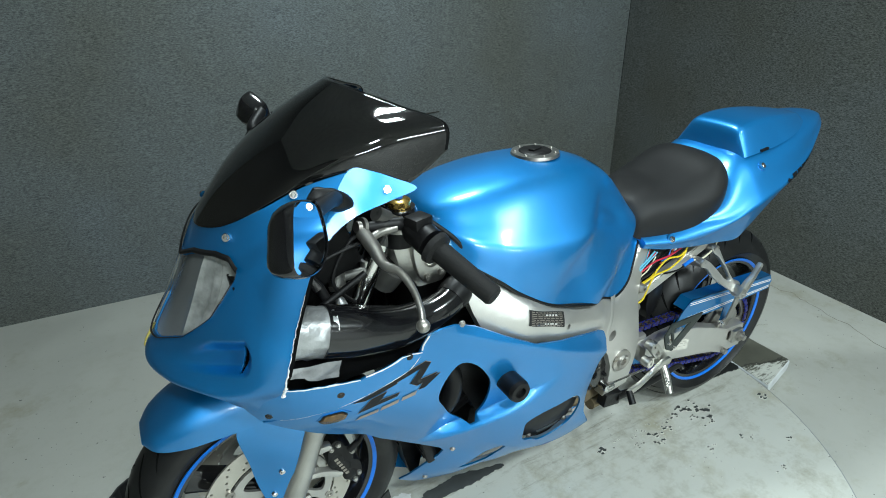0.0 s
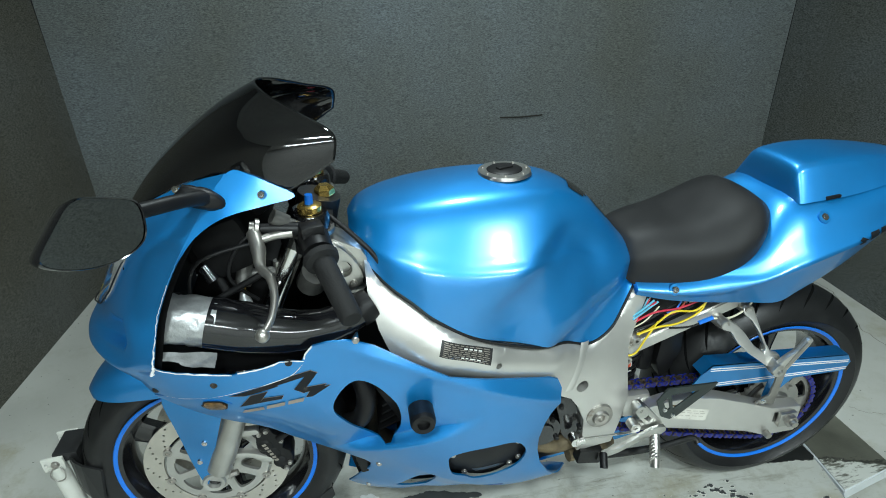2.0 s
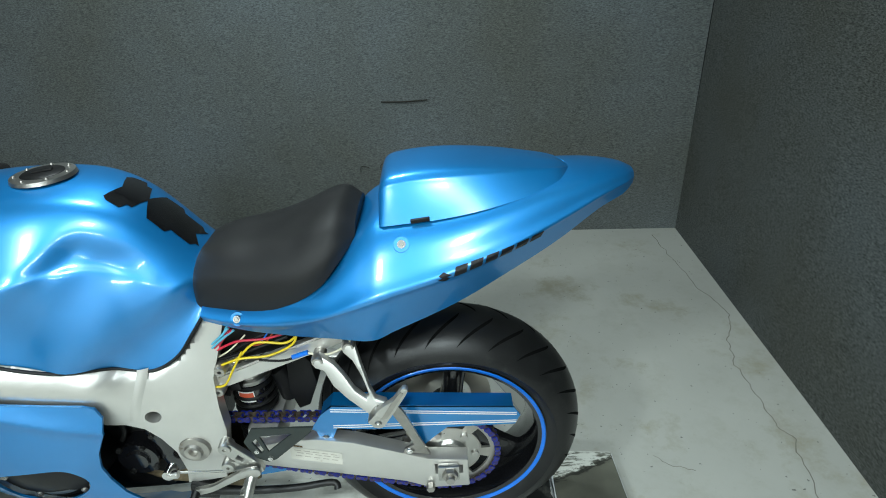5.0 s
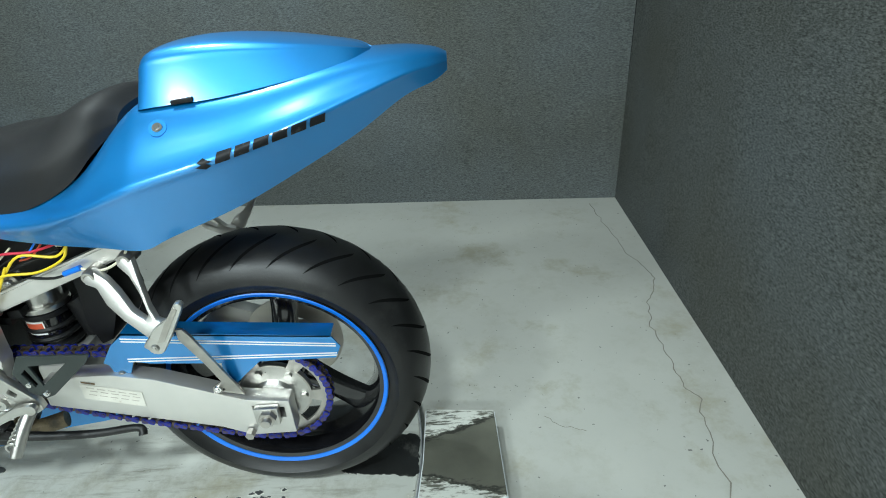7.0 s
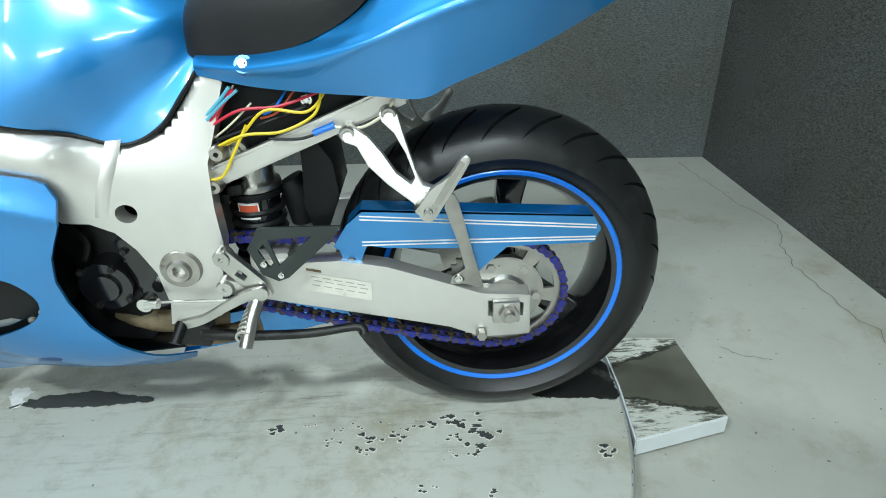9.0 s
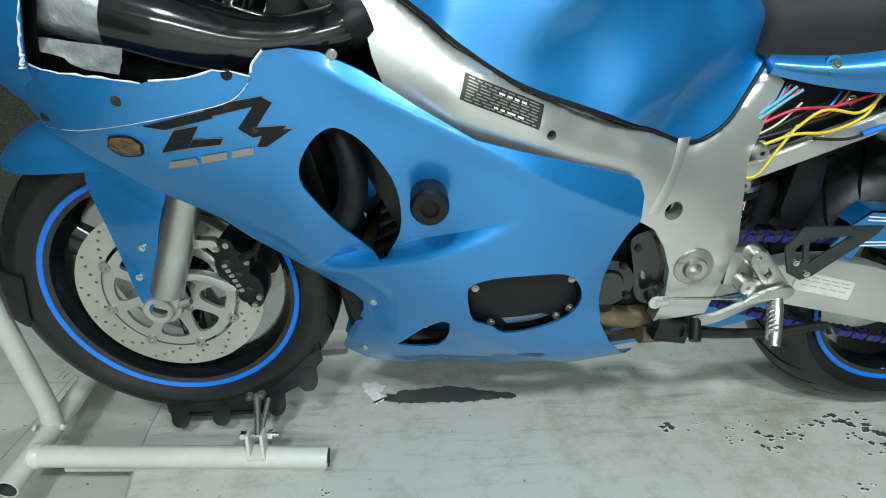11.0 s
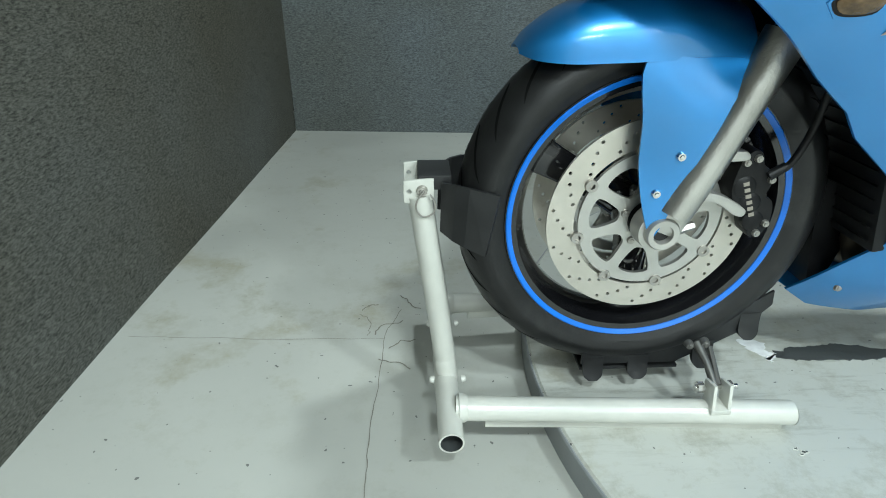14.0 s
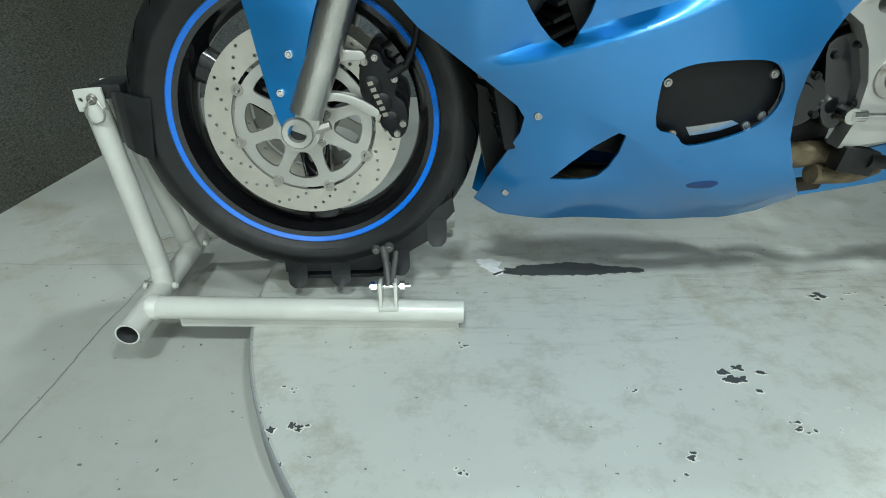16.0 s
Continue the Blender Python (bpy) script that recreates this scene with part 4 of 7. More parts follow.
bm = prism([(0.44, 0.476), (0.465, 0.502), (0.838, 0.474), (0.838, 0.471), (0.466, 0.498)], -0.139, -0.10)
part("guard_lip", bm, M_BLUE, guard, "", False)
for za, zb in ((0.492, 0.457), (0.486, 0.452), (0.446, 0.436), (0.440, 0.431)):
    bm = prism([(0.462, za), (0.845, zb), (0.845, zb - 0.0022), (0.462, za - 0.0022)], -0.1398, -0.1389)
    part("guard_line", bm, M_WHITE, guard, "", False)
bm = bmesh.new()
bolt(bm, (0.442, -0.139, 0.412), 0.007)
part("guard_bolt", bm, M_STEEL, guard)

# fork, axle, calliper
for sgn in (-1, 1):
    y = sgn * 0.096
    bm = bmesh.new()
    tube(bm, [(-0.686, y, 0.372), (-0.657, y, 0.44), (-0.605, y, 0.575), (-0.588, y, 0.620)], [0.0265, 0.027, 0.0275, 0.029], 24)
    leg = part("fork_leg", bm, M_ALU, bike, "silver fork slider")
    bm = bmesh.new()
    tube(bm, [(-0.597, y, 0.60), (-0.414, y, 0.971)], 0.0215, 24)
    part("fork_tube", bm, M_CHROME, leg, "polished fork tube")
    bm = bmesh.new()
    tube(bm, [(-0.446, y, 0.905), (-0.416, y, 0.966)], 0.0265, 24)
    part("fork_upper", bm, M_GLOSS, leg, "glossy black upper fork tube")
    bm = bmesh.new()
    cyl(bm, (CF[0], y - sgn * 0.024, CF[2]), (CF[0], y + sgn * 0.004, CF[2]), 0.036, 0.033, 28)
    box(bm, (-0.690, y - sgn * 0.006, 0.364), (0.054, 0.036, 0.050), (0, 22, 0), bevel=0.012)
    part("axle_clamp", bm, M_CARRIER, leg, "cast silver axle clamp")
    bm = bmesh.new()
    cyl(bm, (-0.673, y, 0.345), (-0.650, y, 0.352), 0.008, 0.007, 6)
    part("clamp_bolt", bm, M_STEEL, leg)
    bm = bmesh.new()
    lathe(bm, [(0.0001, sgn * 0.002), (0.013, sgn * 0.002), (0.015, sgn * 0.016), (0.023, sgn * 0.017), (0.0255, sgn * 0.013), (0.0255, -sgn * 0.004)], (CF[0], y, CF[2]), 32)
    part("axle_end", bm, M_CARRIER, leg, "hollow silver axle end")
    # solid dark disc: the bore's shade is given as colour
    bm = bmesh.new()
    cyl(bm, (CF[0], y - sgn * 0.01, CF[2]), (CF[0], y + sgn * 0.0065, CF[2]), 0.0132, None, 20)
    part("axle_bore_plug", bm, M_ENGINE, leg, "dark plug standing in for the shaded axle bore")
    bm = prism([tuple(p) for p in spline([(-0.655, 0.458), (-0.635, 0.468), (-0.612, 0.464), (-0.592, 0.462), (-0.588, 0.450), (-0.612, 0.448), (-0.635, 0.446), (-0.655, 0.440)], 3, True)], sgn * 0.092, sgn * 0.074, [circle(-0.628, 0.459, 0.005, 10)], 0.003)
    part("calliper_bracket", bm, M_CARRIER, leg, "cast silver calliper mount")
    bm = prism([tuple(p) for p in spline([(-0.672, 0.402), (-0.640, 0.402), (-0.612, 0.396), (-0.585, 0.382), (-0.572, 0.372), (-0.576, 0.362), (-0.592, 0.366), (-0.615, 0.382), (-0.640, 0.388), (-0.678, 0.386)], 3, True)], sgn * 0.092, sgn * 0.074, (), 0.003)
    part("calliper_bracket", bm, M_CARRIER, leg, "cast silver calliper mount")
    co_ = spline([(-0.600, 0.425), (-0.594, 0.450), (-0.580, 0.464), (-0.566, 0.458), (-0.560, 0.442), (-0.548, 0.432), (-0.541, 0.412), (-0.545, 0.395), (-0.532, 0.384), (-0.527, 0.362), (-0.530, 0.340), (-0.541, 0.326), (-0.556, 0.328), (-0.564, 0.346), (-0.572, 0.366), (-0.590, 0.380), (-0.600, 0.400)], 3, True)
    cal = prism([tuple(p) for p in co_], sgn * 0.088, sgn * 0.03, (), 0.005)
    cp = part("brake_calliper", cal, M_BLACK, leg, "black six-piston brake calliper")
    for cx, cz, cr in ((-0.582, 0.408, 0.017), (-0.568, 0.382, 0.017), (-0.556, 0.354, 0.016)):
        bm = bmesh.new()
        lathe(bm, [(0.0001, sgn * 0.002), (cr * 0.75, sgn * 0.002), (cr, -sgn * 0.001), (cr, -sgn * 0.01), (0.0001, -sgn * 0.01)], (cx, sgn * 0.089, cz), 24)
        part("piston_boss", bm, M_BLACK, cp)
    for cx, cz in ((-0.590, 0.446), (-0.574, 0.452), (-0.536, 0.350), (-0.546, 0.334), (-0.546, 0.420)):
        bm = bmesh.new()
        bolt(bm, (cx, sgn * 0.088, cz), 0.0062, 0.005, (0, sgn, 0))
        part("calliper_bolt", bm, M_STEEL, cp)
    bm = bmesh.new()
    tube(bm, [(-0.545, sgn * 0.088, 0.43), (-0.525, sgn * 0.090, 0.445), (-0.508, sgn * 0.090, 0.50), (-0.515, sgn * 0.11, 0.60)], 0.0055, 10, 6)
    cyl(bm, (-0.552, sgn * 0.088, 0.425), (-0.530, sgn * 0.089, 0.440), 0.008, 0.007, 10)
    part("brake_hose", bm, M_BLACK, leg, "black brake hose with banjo end")


def letters(text, size, name, material, parent, m, depth=0.0006):
    cu = bpy.data.curves.new(name, "FONT")
    cu.body, cu.size, cu.extrude, cu.align_x, cu.align_y = text, size, depth, "CENTER", "CENTER"
    tmp = bpy.data.objects.new(name, cu)
    scene.collection.objects.link(tmp)
    me = bpy.data.meshes.new_from_object(tmp.evaluated_get(bpy.context.evaluated_depsgraph_get()))
    bpy.data.objects.remove(tmp)
    me.materials.clear()
    me.materials.append(material)
    ob = new(name, me)
    ob.parent = parent
    ob.matrix_parent_inverse = parent.matrix_world.inverted()
    ob.matrix_world = m
    return ob


# calliper maker's mark as a plain pale bar
for k in range(6):
    u = k / 6
    x0, z0 = -0.584 + 0.024 * u, 0.417 - 0.058 * u
    bm = prism([(x0 - 0.004, z0 - 0.0012), (x0 + 0.004, z0 + 0.0012), (x0 + 0.006, z0 - 0.0048), (x0 - 0.002, z0 - 0.0068)], -0.0916, -0.0905)
    part("maker_bar", bm, M_GREYDEC, cp, "", False)

# front mudguard
bm = loft([(-0.917, 0.592, (0.02, 0.591), (0.03, 0.588), (0.032, 0.585)), (-0.895, 0.618, (0.04, 0.612), (0.058, 0.600), (0.062, 0.580)), (-0.85, 0.646, (0.05, 0.638), (0.074, 0.615), (0.080, 0.579)),
           (-0.79, 0.664, (0.05, 0.655), (0.08, 0.625), (0.088, 0.582)), (-0.70, 0.672, (0.05, 0.663), (0.085, 0.632), (0.095, 0.586)), (-0.62, 0.655, (0.05, 0.645), (0.085, 0.615), (0.098, 0.578))], 8, 6, False)
mud = part("front_mudguard", bm, M_BLUE, bike, "glossy blue front mudguard")
for sgn in (-1, 1):
    o = spline([(-0.760, 0.584), (-0.70, 0.590), (-0.624, 0.585), (-0.648, 0.53), (-0.676, 0.45), (-0.694, 0.39), (-0.712, 0.344), (-0.722, 0.346), (-0.736, 0.39), (-0.746, 0.44), (-0.752, 0.50)], 4, True)
    fm = skin([(-0.760, 0.584, -0.088), (-0.63, 0.585, -0.098), (-0.745, 0.45, -0.090), (-0.675, 0.45, -0.112), (-0.715, 0.35, -0.108), (-0.70, 0.50, -0.108), (-0.655, 0.53, -0.114)])
    bm = panel([tuple(p) for p in o], (), fm, 0.004, 0.016, -sgn)
    leg_ = part("mudguard_stay", bm, M_BLUE, mud)
    bm = bmesh.new()
    bolt(bm, (-0.697, -sgn * fm(-0.697, 0.462), 0.462), 0.007, 0.004, (0, sgn, 0))
    part("mudguard_bolt", bm, M_CHROME, mud)
    bm = bmesh.new()
    bolt(bm, (-0.719, -sgn * fm(-0.719, 0.405), 0.405), 0.007, 0.004, (0, sgn, 0))
    part("mudguard_bolt", bm, M_CHROME, mud)

# tank
def ease(a, b, v):
    k = min(1, max(0, (v - a) / (b - a)))
    return k * k * (3 - 2 * k)


def dent(x, y, z):
    s1 = (x + 0.12) * 0.61 - (z - 0.782) * 0.79
    s3 = -(x - 0.074) * 0.57 - (z - 0.931) * 0.82
    k = -0.018 * ease(0, 0.046, s1) * ease(0, 0.05, s3) * (1 - ease(0.07, 0.17, s1)) * ease(-0.05, 0.06, (x + 0.12) * 0.79 + (z - 0.782) * 0.61)
    s2 = (x - 0.04) * 0.47 - (z - 0.69) * 0.882
    k -= 0.037 * ease(-0.004, 0.062, s2) * ease(-0.02, 0.06, x)
    return (x, y + (k if y > 0 else -k) * min(1, abs(y) / 0.1), z)


TANK = [(-0.345, 0.922, (0.02, 0.920), (0.034, 0.913), (0.048, 0.903), (0.062, 0.893)), (-0.325, 0.940, (0.06, 0.932), (0.086, 0.917), (0.103, 0.896), (0.114, 0.872)),
        (-0.285, 0.954, (0.085, 0.942), (0.123, 0.912), (0.150, 0.880), (0.164, 0.838)), (-0.24, 0.963, (0.097, 0.949), (0.143, 0.912), (0.176, 0.864), (0.192, 0.806)),
        (-0.2, 0.969, (0.104, 0.953), (0.154, 0.911), (0.192, 0.850), (0.209, 0.774)), (-0.12, 0.976, (0.11, 0.958), (0.164, 0.912), (0.206, 0.834), (0.218, 0.726)),
        (0, 0.975, (0.105, 0.957), (0.161, 0.917), (0.203, 0.830), (0.208, 0.682)), (0.08, 0.961, (0.09, 0.945), (0.139, 0.912), (0.168, 0.825), (0.196, 0.648)),
        (0.14, 0.932, (0.08, 0.913), (0.112, 0.880), (0.136, 0.80), (0.185, 0.628)), (0.19, 0.884, (0.07, 0.866), (0.100, 0.838), (0.126, 0.778), (0.172, 0.648)),
        (0.225, 0.842, (0.06, 0.83), (0.086, 0.812), (0.112, 0.775), (0.152, 0.690)), (0.262, 0.80, (0.045, 0.795), (0.06, 0.79), (0.082, 0.778), (0.126, 0.740))]
STN = []
for s_ in TANK:
    q = s_[2:]
    m0 = (q[0][0] * 0.55, s_[1] * 0.74 + q[0][1] * 0.26)
    sh_ = (q[0][0] * 1.03, q[0][1] - 0.001)
    e_ = 0.0025 * ease(-0.34, -0.2, s_[0])
    rg = ((sh_[0] + q[2][0]) / 2 + e_, (sh_[1] + q[2][1]) / 2 + e_)
    m2 = (rg[0] * 0.5 + q[2][0] * 0.5 + 0.001, rg[1] * 0.5 + q[2][1] * 0.5 + 0.001)
    STN.append((s_[0], s_[1], m0, sh_, rg, m2, q[2], q[3]))
bm = loft(STN, 8, 7, True)
bm.normal_update()
ends_ = (min(v.co.x for v in bm.verts), max(v.co.x for v in bm.verts))
soft_ = [v for v in bm.verts if not v.is_boundary and ends_[0] + 1e-4 < v.co.x < ends_[1] - 1e-4 and v.co.z > 0.60]
for k in range(10):
    bmesh.ops.smooth_vert(bm, verts=soft_, factor=0.5, use_axis_x=True, use_axis_y=True, use_axis_z=True)
for v in bm.verts:
    v.co = dent(*v.co)
tank = part("fuel_tank", bm, M_BLUE, bike, "metallic blue fuel tank with knee recess")
for sgn in (-1, 1):
    bm = bmesh.new()
    tube(bm, [tuple(Vector(dent(s_[0], sgn * s_[-1][0], s_[-1][1])) + Vector((0, sgn * 0.0005, -0.003))) for s_ in TANK[1:]], 0.0034, 8, 8)
    part("tank_trim", bm, M_BLACK, tank, "black rubber trim under the tank")


def drop(ob, axis="z", sgn=1):
    """Height (axis z) or side (axis y, from the left) of a part's surface above a plan or side position."""
    tree = BVHTree.FromPolygons([v.co for v in ob.data.vertices], [q.vertices for q in ob.data.polygons])

    def f(a, b):
        if axis == "z":
            hit = tree.ray_cast(Vector((a, b, 3)), Vector((0, 0, -1)))[0]
            return hit.z if hit else 0.9
        hit = tree.ray_cast(Vector((a, -3, b)), Vector((0, 1, 0)))[0]
        return hit.y if hit else -0.1
    return f


# black tank pad, three stepped blades on the rear of the tank
ftop = drop(tank)
for k, (x0, x1, w0, w1) in enumerate(((0.118, 0.160, 0.052, 0.060), (0.158, 0.196, 0.046, 0.050), (0.194, 0.228, 0.036, 0.036))):
    bm = bmesh.new()
    rows = []
    for i in range(7):
        u = i / 6
        x = x0 + (x1 - x0) * u
        w = w0 + (w1 - w0) * u
        if i == 0 and k == 0:
            w *= 0.85
        if i >= 5:
            w *= 0.72
        rows.append([(x + 0.012 * abs(j / 6) * (1 if k else -1), w * j / 6, ftop(x + 0.012 * abs(j / 6) * (1 if k else -1), w * j / 6) + 0.0016) for j in range(-6, 7)])
    grid(bm, rows)
    part("tank_pad", bm, M_GLOSS, tank, "glossy black tank pad blade")
# filler cap
bm = bmesh.new()
lathe(bm, [(0.030, 0.004), (0.054, 0.003), (0.056, -0.004), (0.030, -0.006)], (-0.018, 0.0, 0.9785), 64, True, "z")
capr = part("filler_ring", bm, M_ALU, tank, "silver filler ring")
bm = bmesh.new()
lathe(bm, [(0.0001, 0.0055), (0.033, 0.0055), (0.037, 0.003), (0.037, -0.003), (0.0001, -0.003)], (-0.018, 0.0, 0.9795), 48, True, "z")
box(bm, (-0.018, 0, 0.9865), (0.034, 0.014, 0.004), (0, 0, 20), 0.001)
part("filler_cap", bm, M_BLACK, tank, "black locking filler cap")
for k in range(7):
    a = 2 * math.pi * k / 7
    bm = bmesh.new()
    bolt(bm, (-0.018 + 0.046 * math.cos(a), 0.046 * math.sin(a), 0.982), 0.0036, 0.002, (0, 0, 1))
    part("cap_screw", bm, M_STEEL, capr)

# seat and tail
def sharpen(stations, x0):
    """Adds points beside the middle one of each section, which turns it into an edge behind x0."""
    out = []
    for s_ in stations:
        a, b, c = s_[2:]
        k = 0.80 if s_[0] > x0 else 0.5
        out.append((s_[0], s_[1], a, (a[0] + (b[0] - a[0]) * k, a[1] + (b[1] - a[1]) * k + (0.002 if s_[0] > x0 else 0.006)), b, (b[0] + (c[0] - b[0]) * (1 - k), b[1] + (c[1] - b[1]) * (1 - k)), c))
    return out


bm = loft([(0.232, 0.792, (0.04, 0.792), (0.075, 0.778), (0.085, 0.745)), (0.25, 0.826, (0.055, 0.822), (0.098, 0.790), (0.104, 0.733)), (0.30, 0.842, (0.07, 0.836), (0.115, 0.80), (0.118, 0.730)), (0.37, 0.850, (0.085, 0.843), (0.135, 0.805), (0.138, 0.740)),
           (0.44, 0.872, (0.095, 0.862), (0.148, 0.818), (0.150, 0.764)), (0.49, 0.896, (0.095, 0.884), (0.142, 0.838), (0.146, 0.792)), (0.525, 0.902, (0.085, 0.892), (0.122, 0.858), (0.128, 0.828)), (0.555, 0.885, (0.06, 0.88), (0.085, 0.868), (0.09, 0.858))], 6, 6)
part("seat", bm, M_SEAT, bike, "black vinyl rider seat")
bm = loft(sharpen([(0.252, 0.738, (0.09, 0.736), (0.122, 0.728), (0.116, 0.712)), (0.33, 0.742, (0.11, 0.740), (0.146, 0.724), (0.130, 0.696)), (0.42, 0.76, (0.125, 0.762), (0.168, 0.734), (0.142, 0.686)), (0.50, 0.80, (0.13, 0.80), (0.186, 0.755), (0.150, 0.680)),
           (0.57, 0.874, (0.105, 0.870), (0.192, 0.782), (0.156, 0.675)), (0.62, 0.898, (0.108, 0.888), (0.191, 0.798), (0.152, 0.694)), (0.73, 0.908, (0.110, 0.900), (0.179, 0.826), (0.130, 0.732)), (0.83, 0.926, (0.10, 0.916), (0.152, 0.856), (0.105, 0.778)),
           (0.924, 0.940, (0.080, 0.930), (0.114, 0.886), (0.080, 0.826)), (1.0, 0.943, (0.056, 0.936), (0.078, 0.910), (0.058, 0.874)), (1.05, 0.938, (0.032, 0.934), (0.046, 0.918), (0.036, 0.892)), (1.072, 0.930, (0.014, 0.928), (0.022, 0.918), (0.017, 0.904))], 0.45), 7, 6)
tail = part("tail_fairing", bm, M_BLUE, bike, "pointed metallic blue tail fairing")
COWL = [(0.602, 0.915, 0.070, 0.104, 0.885), (0.610, 0.957, 0.074, 0.111, 0.888), (0.65, 0.970, 0.076, 0.115, 0.893), (0.72, 0.974, 0.075, 0.115, 0.899), (0.80, 0.970, 0.068, 0.108, 0.911), (0.87, 0.962, 0.055, 0.090, 0.923), (0.925, 0.953, 0.038, 0.064, 0.932), (0.95, 0.944, 0.012, 0.022, 0.938)]
bm = loft([(x_, zt_, (sw_ * 0.75, zt_ - 0.0025), (sw_, zt_ - (zt_ - zb_) * 0.14), (sw_ + (w_ - sw_) * 0.22, zt_ - (zt_ - zb_) * 0.30), (sw_ + (w_ - sw_) * 0.62, zt_ - (zt_ - zb_) * 0.65), (w_, zb_)) for x_, zt_, sw_, w_, zb_ in COWL], 6, 6)
part("seat_cowl", bm, M_BLUE, tail, "raised blue seat cowl", True, 28)
for sgn in (-1, 1):
    bm = bmesh.new()
    yl = drop(tail, "y")(0.642, 0.866)
    nl_, cl_ = Vector((0, sgn * 0.74, 0.67)), Vector((0.642, -sgn * yl, 0.866))
    cyl(bm, cl_ - nl_ * 0.01, cl_ + nl_ * 0.004, 0.0085, 0.0075, 20)
    cyl(bm, cl_ + nl_ * 0.004, cl_ + nl_ * 0.005, 0.004, 0.0035, 6)
    lock = part("tail_lock", bm, M_CHROME, tail, "bright round lock")
    bm = bmesh.new()
    cyl(bm, cl_ - nl_ * 0.012, cl_ + nl_ * 0.0022, 0.0165, 0.0135, 28)
    part("lock_surround", bm, M_BLUE, tail, "raised blue ring round the lock")
    bm = bmesh.new()
    bolt(bm, (0.327, sgn * 0.140, 0.729), 0.0085, 0.004, (0, sgn, 0.5))
    part("tail_bolt", bm, M_CHROME, tail)
    bm = bmesh.new()
    tube(bm, [(0.327, sgn * 0.126, 0.722), (0.327, sgn * 0.139, 0.7285)], [0.016, 0.013], 20)
    part("bolt_boss", bm, M_BLUE, tail)
    bm = bmesh.new()
    box(bm, (0.676, sgn * 0.1135, 0.8985), (0.034, 0.008, 0.007), (0, -6, 0), 0.002)
    part("cowl_notch", bm, M_BLACK, tail, "dark notch under the seat cowl")

# side fairings
SKIN = [(-0.76, 0.69, -0.185), (-0.707, 0.70, -0.212), (-0.595, 0.725, -0.25), (-0.349, 0.777, -0.235), (-0.607, 0.667, -0.235), (-0.17, 0.385, -0.215), (-0.333, 0.378, -0.16), (-0.36, 0.235, -0.085),
        (-0.44, 0.30, -0.06), (-0.2, 0.235, -0.14), (0, 0.235, -0.155), (0.10, 0.245, -0.15), (-0.26, 0.58, -0.25), (-0.42, 0.58, -0.228), (0.055, 0.59, -0.225), (0.06, 0.42, -0.19), (0, 0.46, -0.222), (-0.2, 0.48, -0.24),
        (-0.5, 0.50, -0.165), (-0.169, 0.66, -0.252), (-0.05, 0.62, -0.243), (-0.38, 0.44, -0.178), (-0.56, 0.55, -0.175), (-0.2, 0.16, -0.06), (0, 0.16, -0.07), (-0.38, 0.17, -0.03), (0.1, 0.19, -0.08)]
base_skin = skin(SKIN)


def side_skin(x, z):
    y = base_skin(x, z)
    # scoop behind the side opening, and the bulge round the clutch opening
    h = z - (0.472 + (x + 0.316) * 0.33)
    k = min(1, max(0, h / 0.022)) * min(1, max(0, (-0.10 - x) / 0.16)) * min(1, max(0, (x + 0.44) / 0.10))
    y += 0.030 * k * k * (3 - 2 * k) * math.exp(-(max(0, h - 0.03) / 0.11) ** 2)
    y -= 0.012 * math.exp(-((x + 0.11) / 0.11) ** 2 - ((z - 0.41) / 0.07) ** 2)
    # shoulder below the upper edge, and the fold in the belly
    r = (z - 0.753 + 0.509 * (x + 0.364)) / 1.122
    w = ease(-0.42, -0.30, x)
    y += w * (0.38 * max(0, r) - 0.004 * math.exp(-(r / 0.016) ** 2))
    b = (z - 0.357 + 0.66 * (x + 0.21)) / 1.198
    y += 0.45 * max(0, min(0.05, -b)) * ease(-0.30, -0.22, x) * ease(0.05, -0.02, x) * 0.6
    return y


side_o = [(-0.721, 0.680), (-0.668, 0.690), (-0.594, 0.702), (-0.528, 0.714), (-0.472, 0.728), (-0.452, 0.742), (-0.440, 0.762), (-0.427, 0.776), (-0.40, 0.778), (-0.367, 0.772), (-0.32, 0.750), (-0.255, 0.709), (-0.184, 0.667), (-0.12, 0.648), (-0.049, 0.627), (0.03, 0.602), (0.048, 0.592),
          (0.057, 0.570), (0.052, 0.535), (0.037, 0.51), (0.023, 0.482), (0.013, 0.441), (0.014, 0.40), (0.025, 0.349), (0.05, 0.30), (0.085, 0.255), (0.13, 0.215), (0.10, 0.165), (0.0, 0.152), (-0.2, 0.152), (-0.37, 0.16), (-0.415, 0.19), (-0.39, 0.26), (-0.355, 0.345), (-0.352, 0.372), (-0.365, 0.392),
          (-0.421, 0.437), (-0.506, 0.503), (-0.538, 0.539), (-0.60, 0.583), (-0.657, 0.631)]
h_side = [(-0.407, 0.615), (-0.402, 0.645), (-0.38, 0.675), (-0.355, 0.685), (-0.325, 0.668), (-0.300, 0.635), (-0.285, 0.60), (-0.281, 0.55), (-0.29, 0.51), (-0.316, 0.480), (-0.36, 0.525), (-0.393, 0.585)]
h_clutch = [(-0.19, 0.43), (-0.185, 0.45), (-0.155, 0.464), (-0.105, 0.468), (-0.055, 0.465), (-0.03, 0.447), (-0.018, 0.412), (-0.035, 0.38), (-0.085, 0.357), (-0.13, 0.346), (-0.152, 0.364), (-0.18, 0.375)]
h_tri = [(-0.302, 0.266), (-0.277, 0.302), (-0.248, 0.335), (-0.224, 0.362), (-0.214, 0.358), (-0.214, 0.325), (-0.219, 0.297), (-0.231, 0.276), (-0.252, 0.268)]
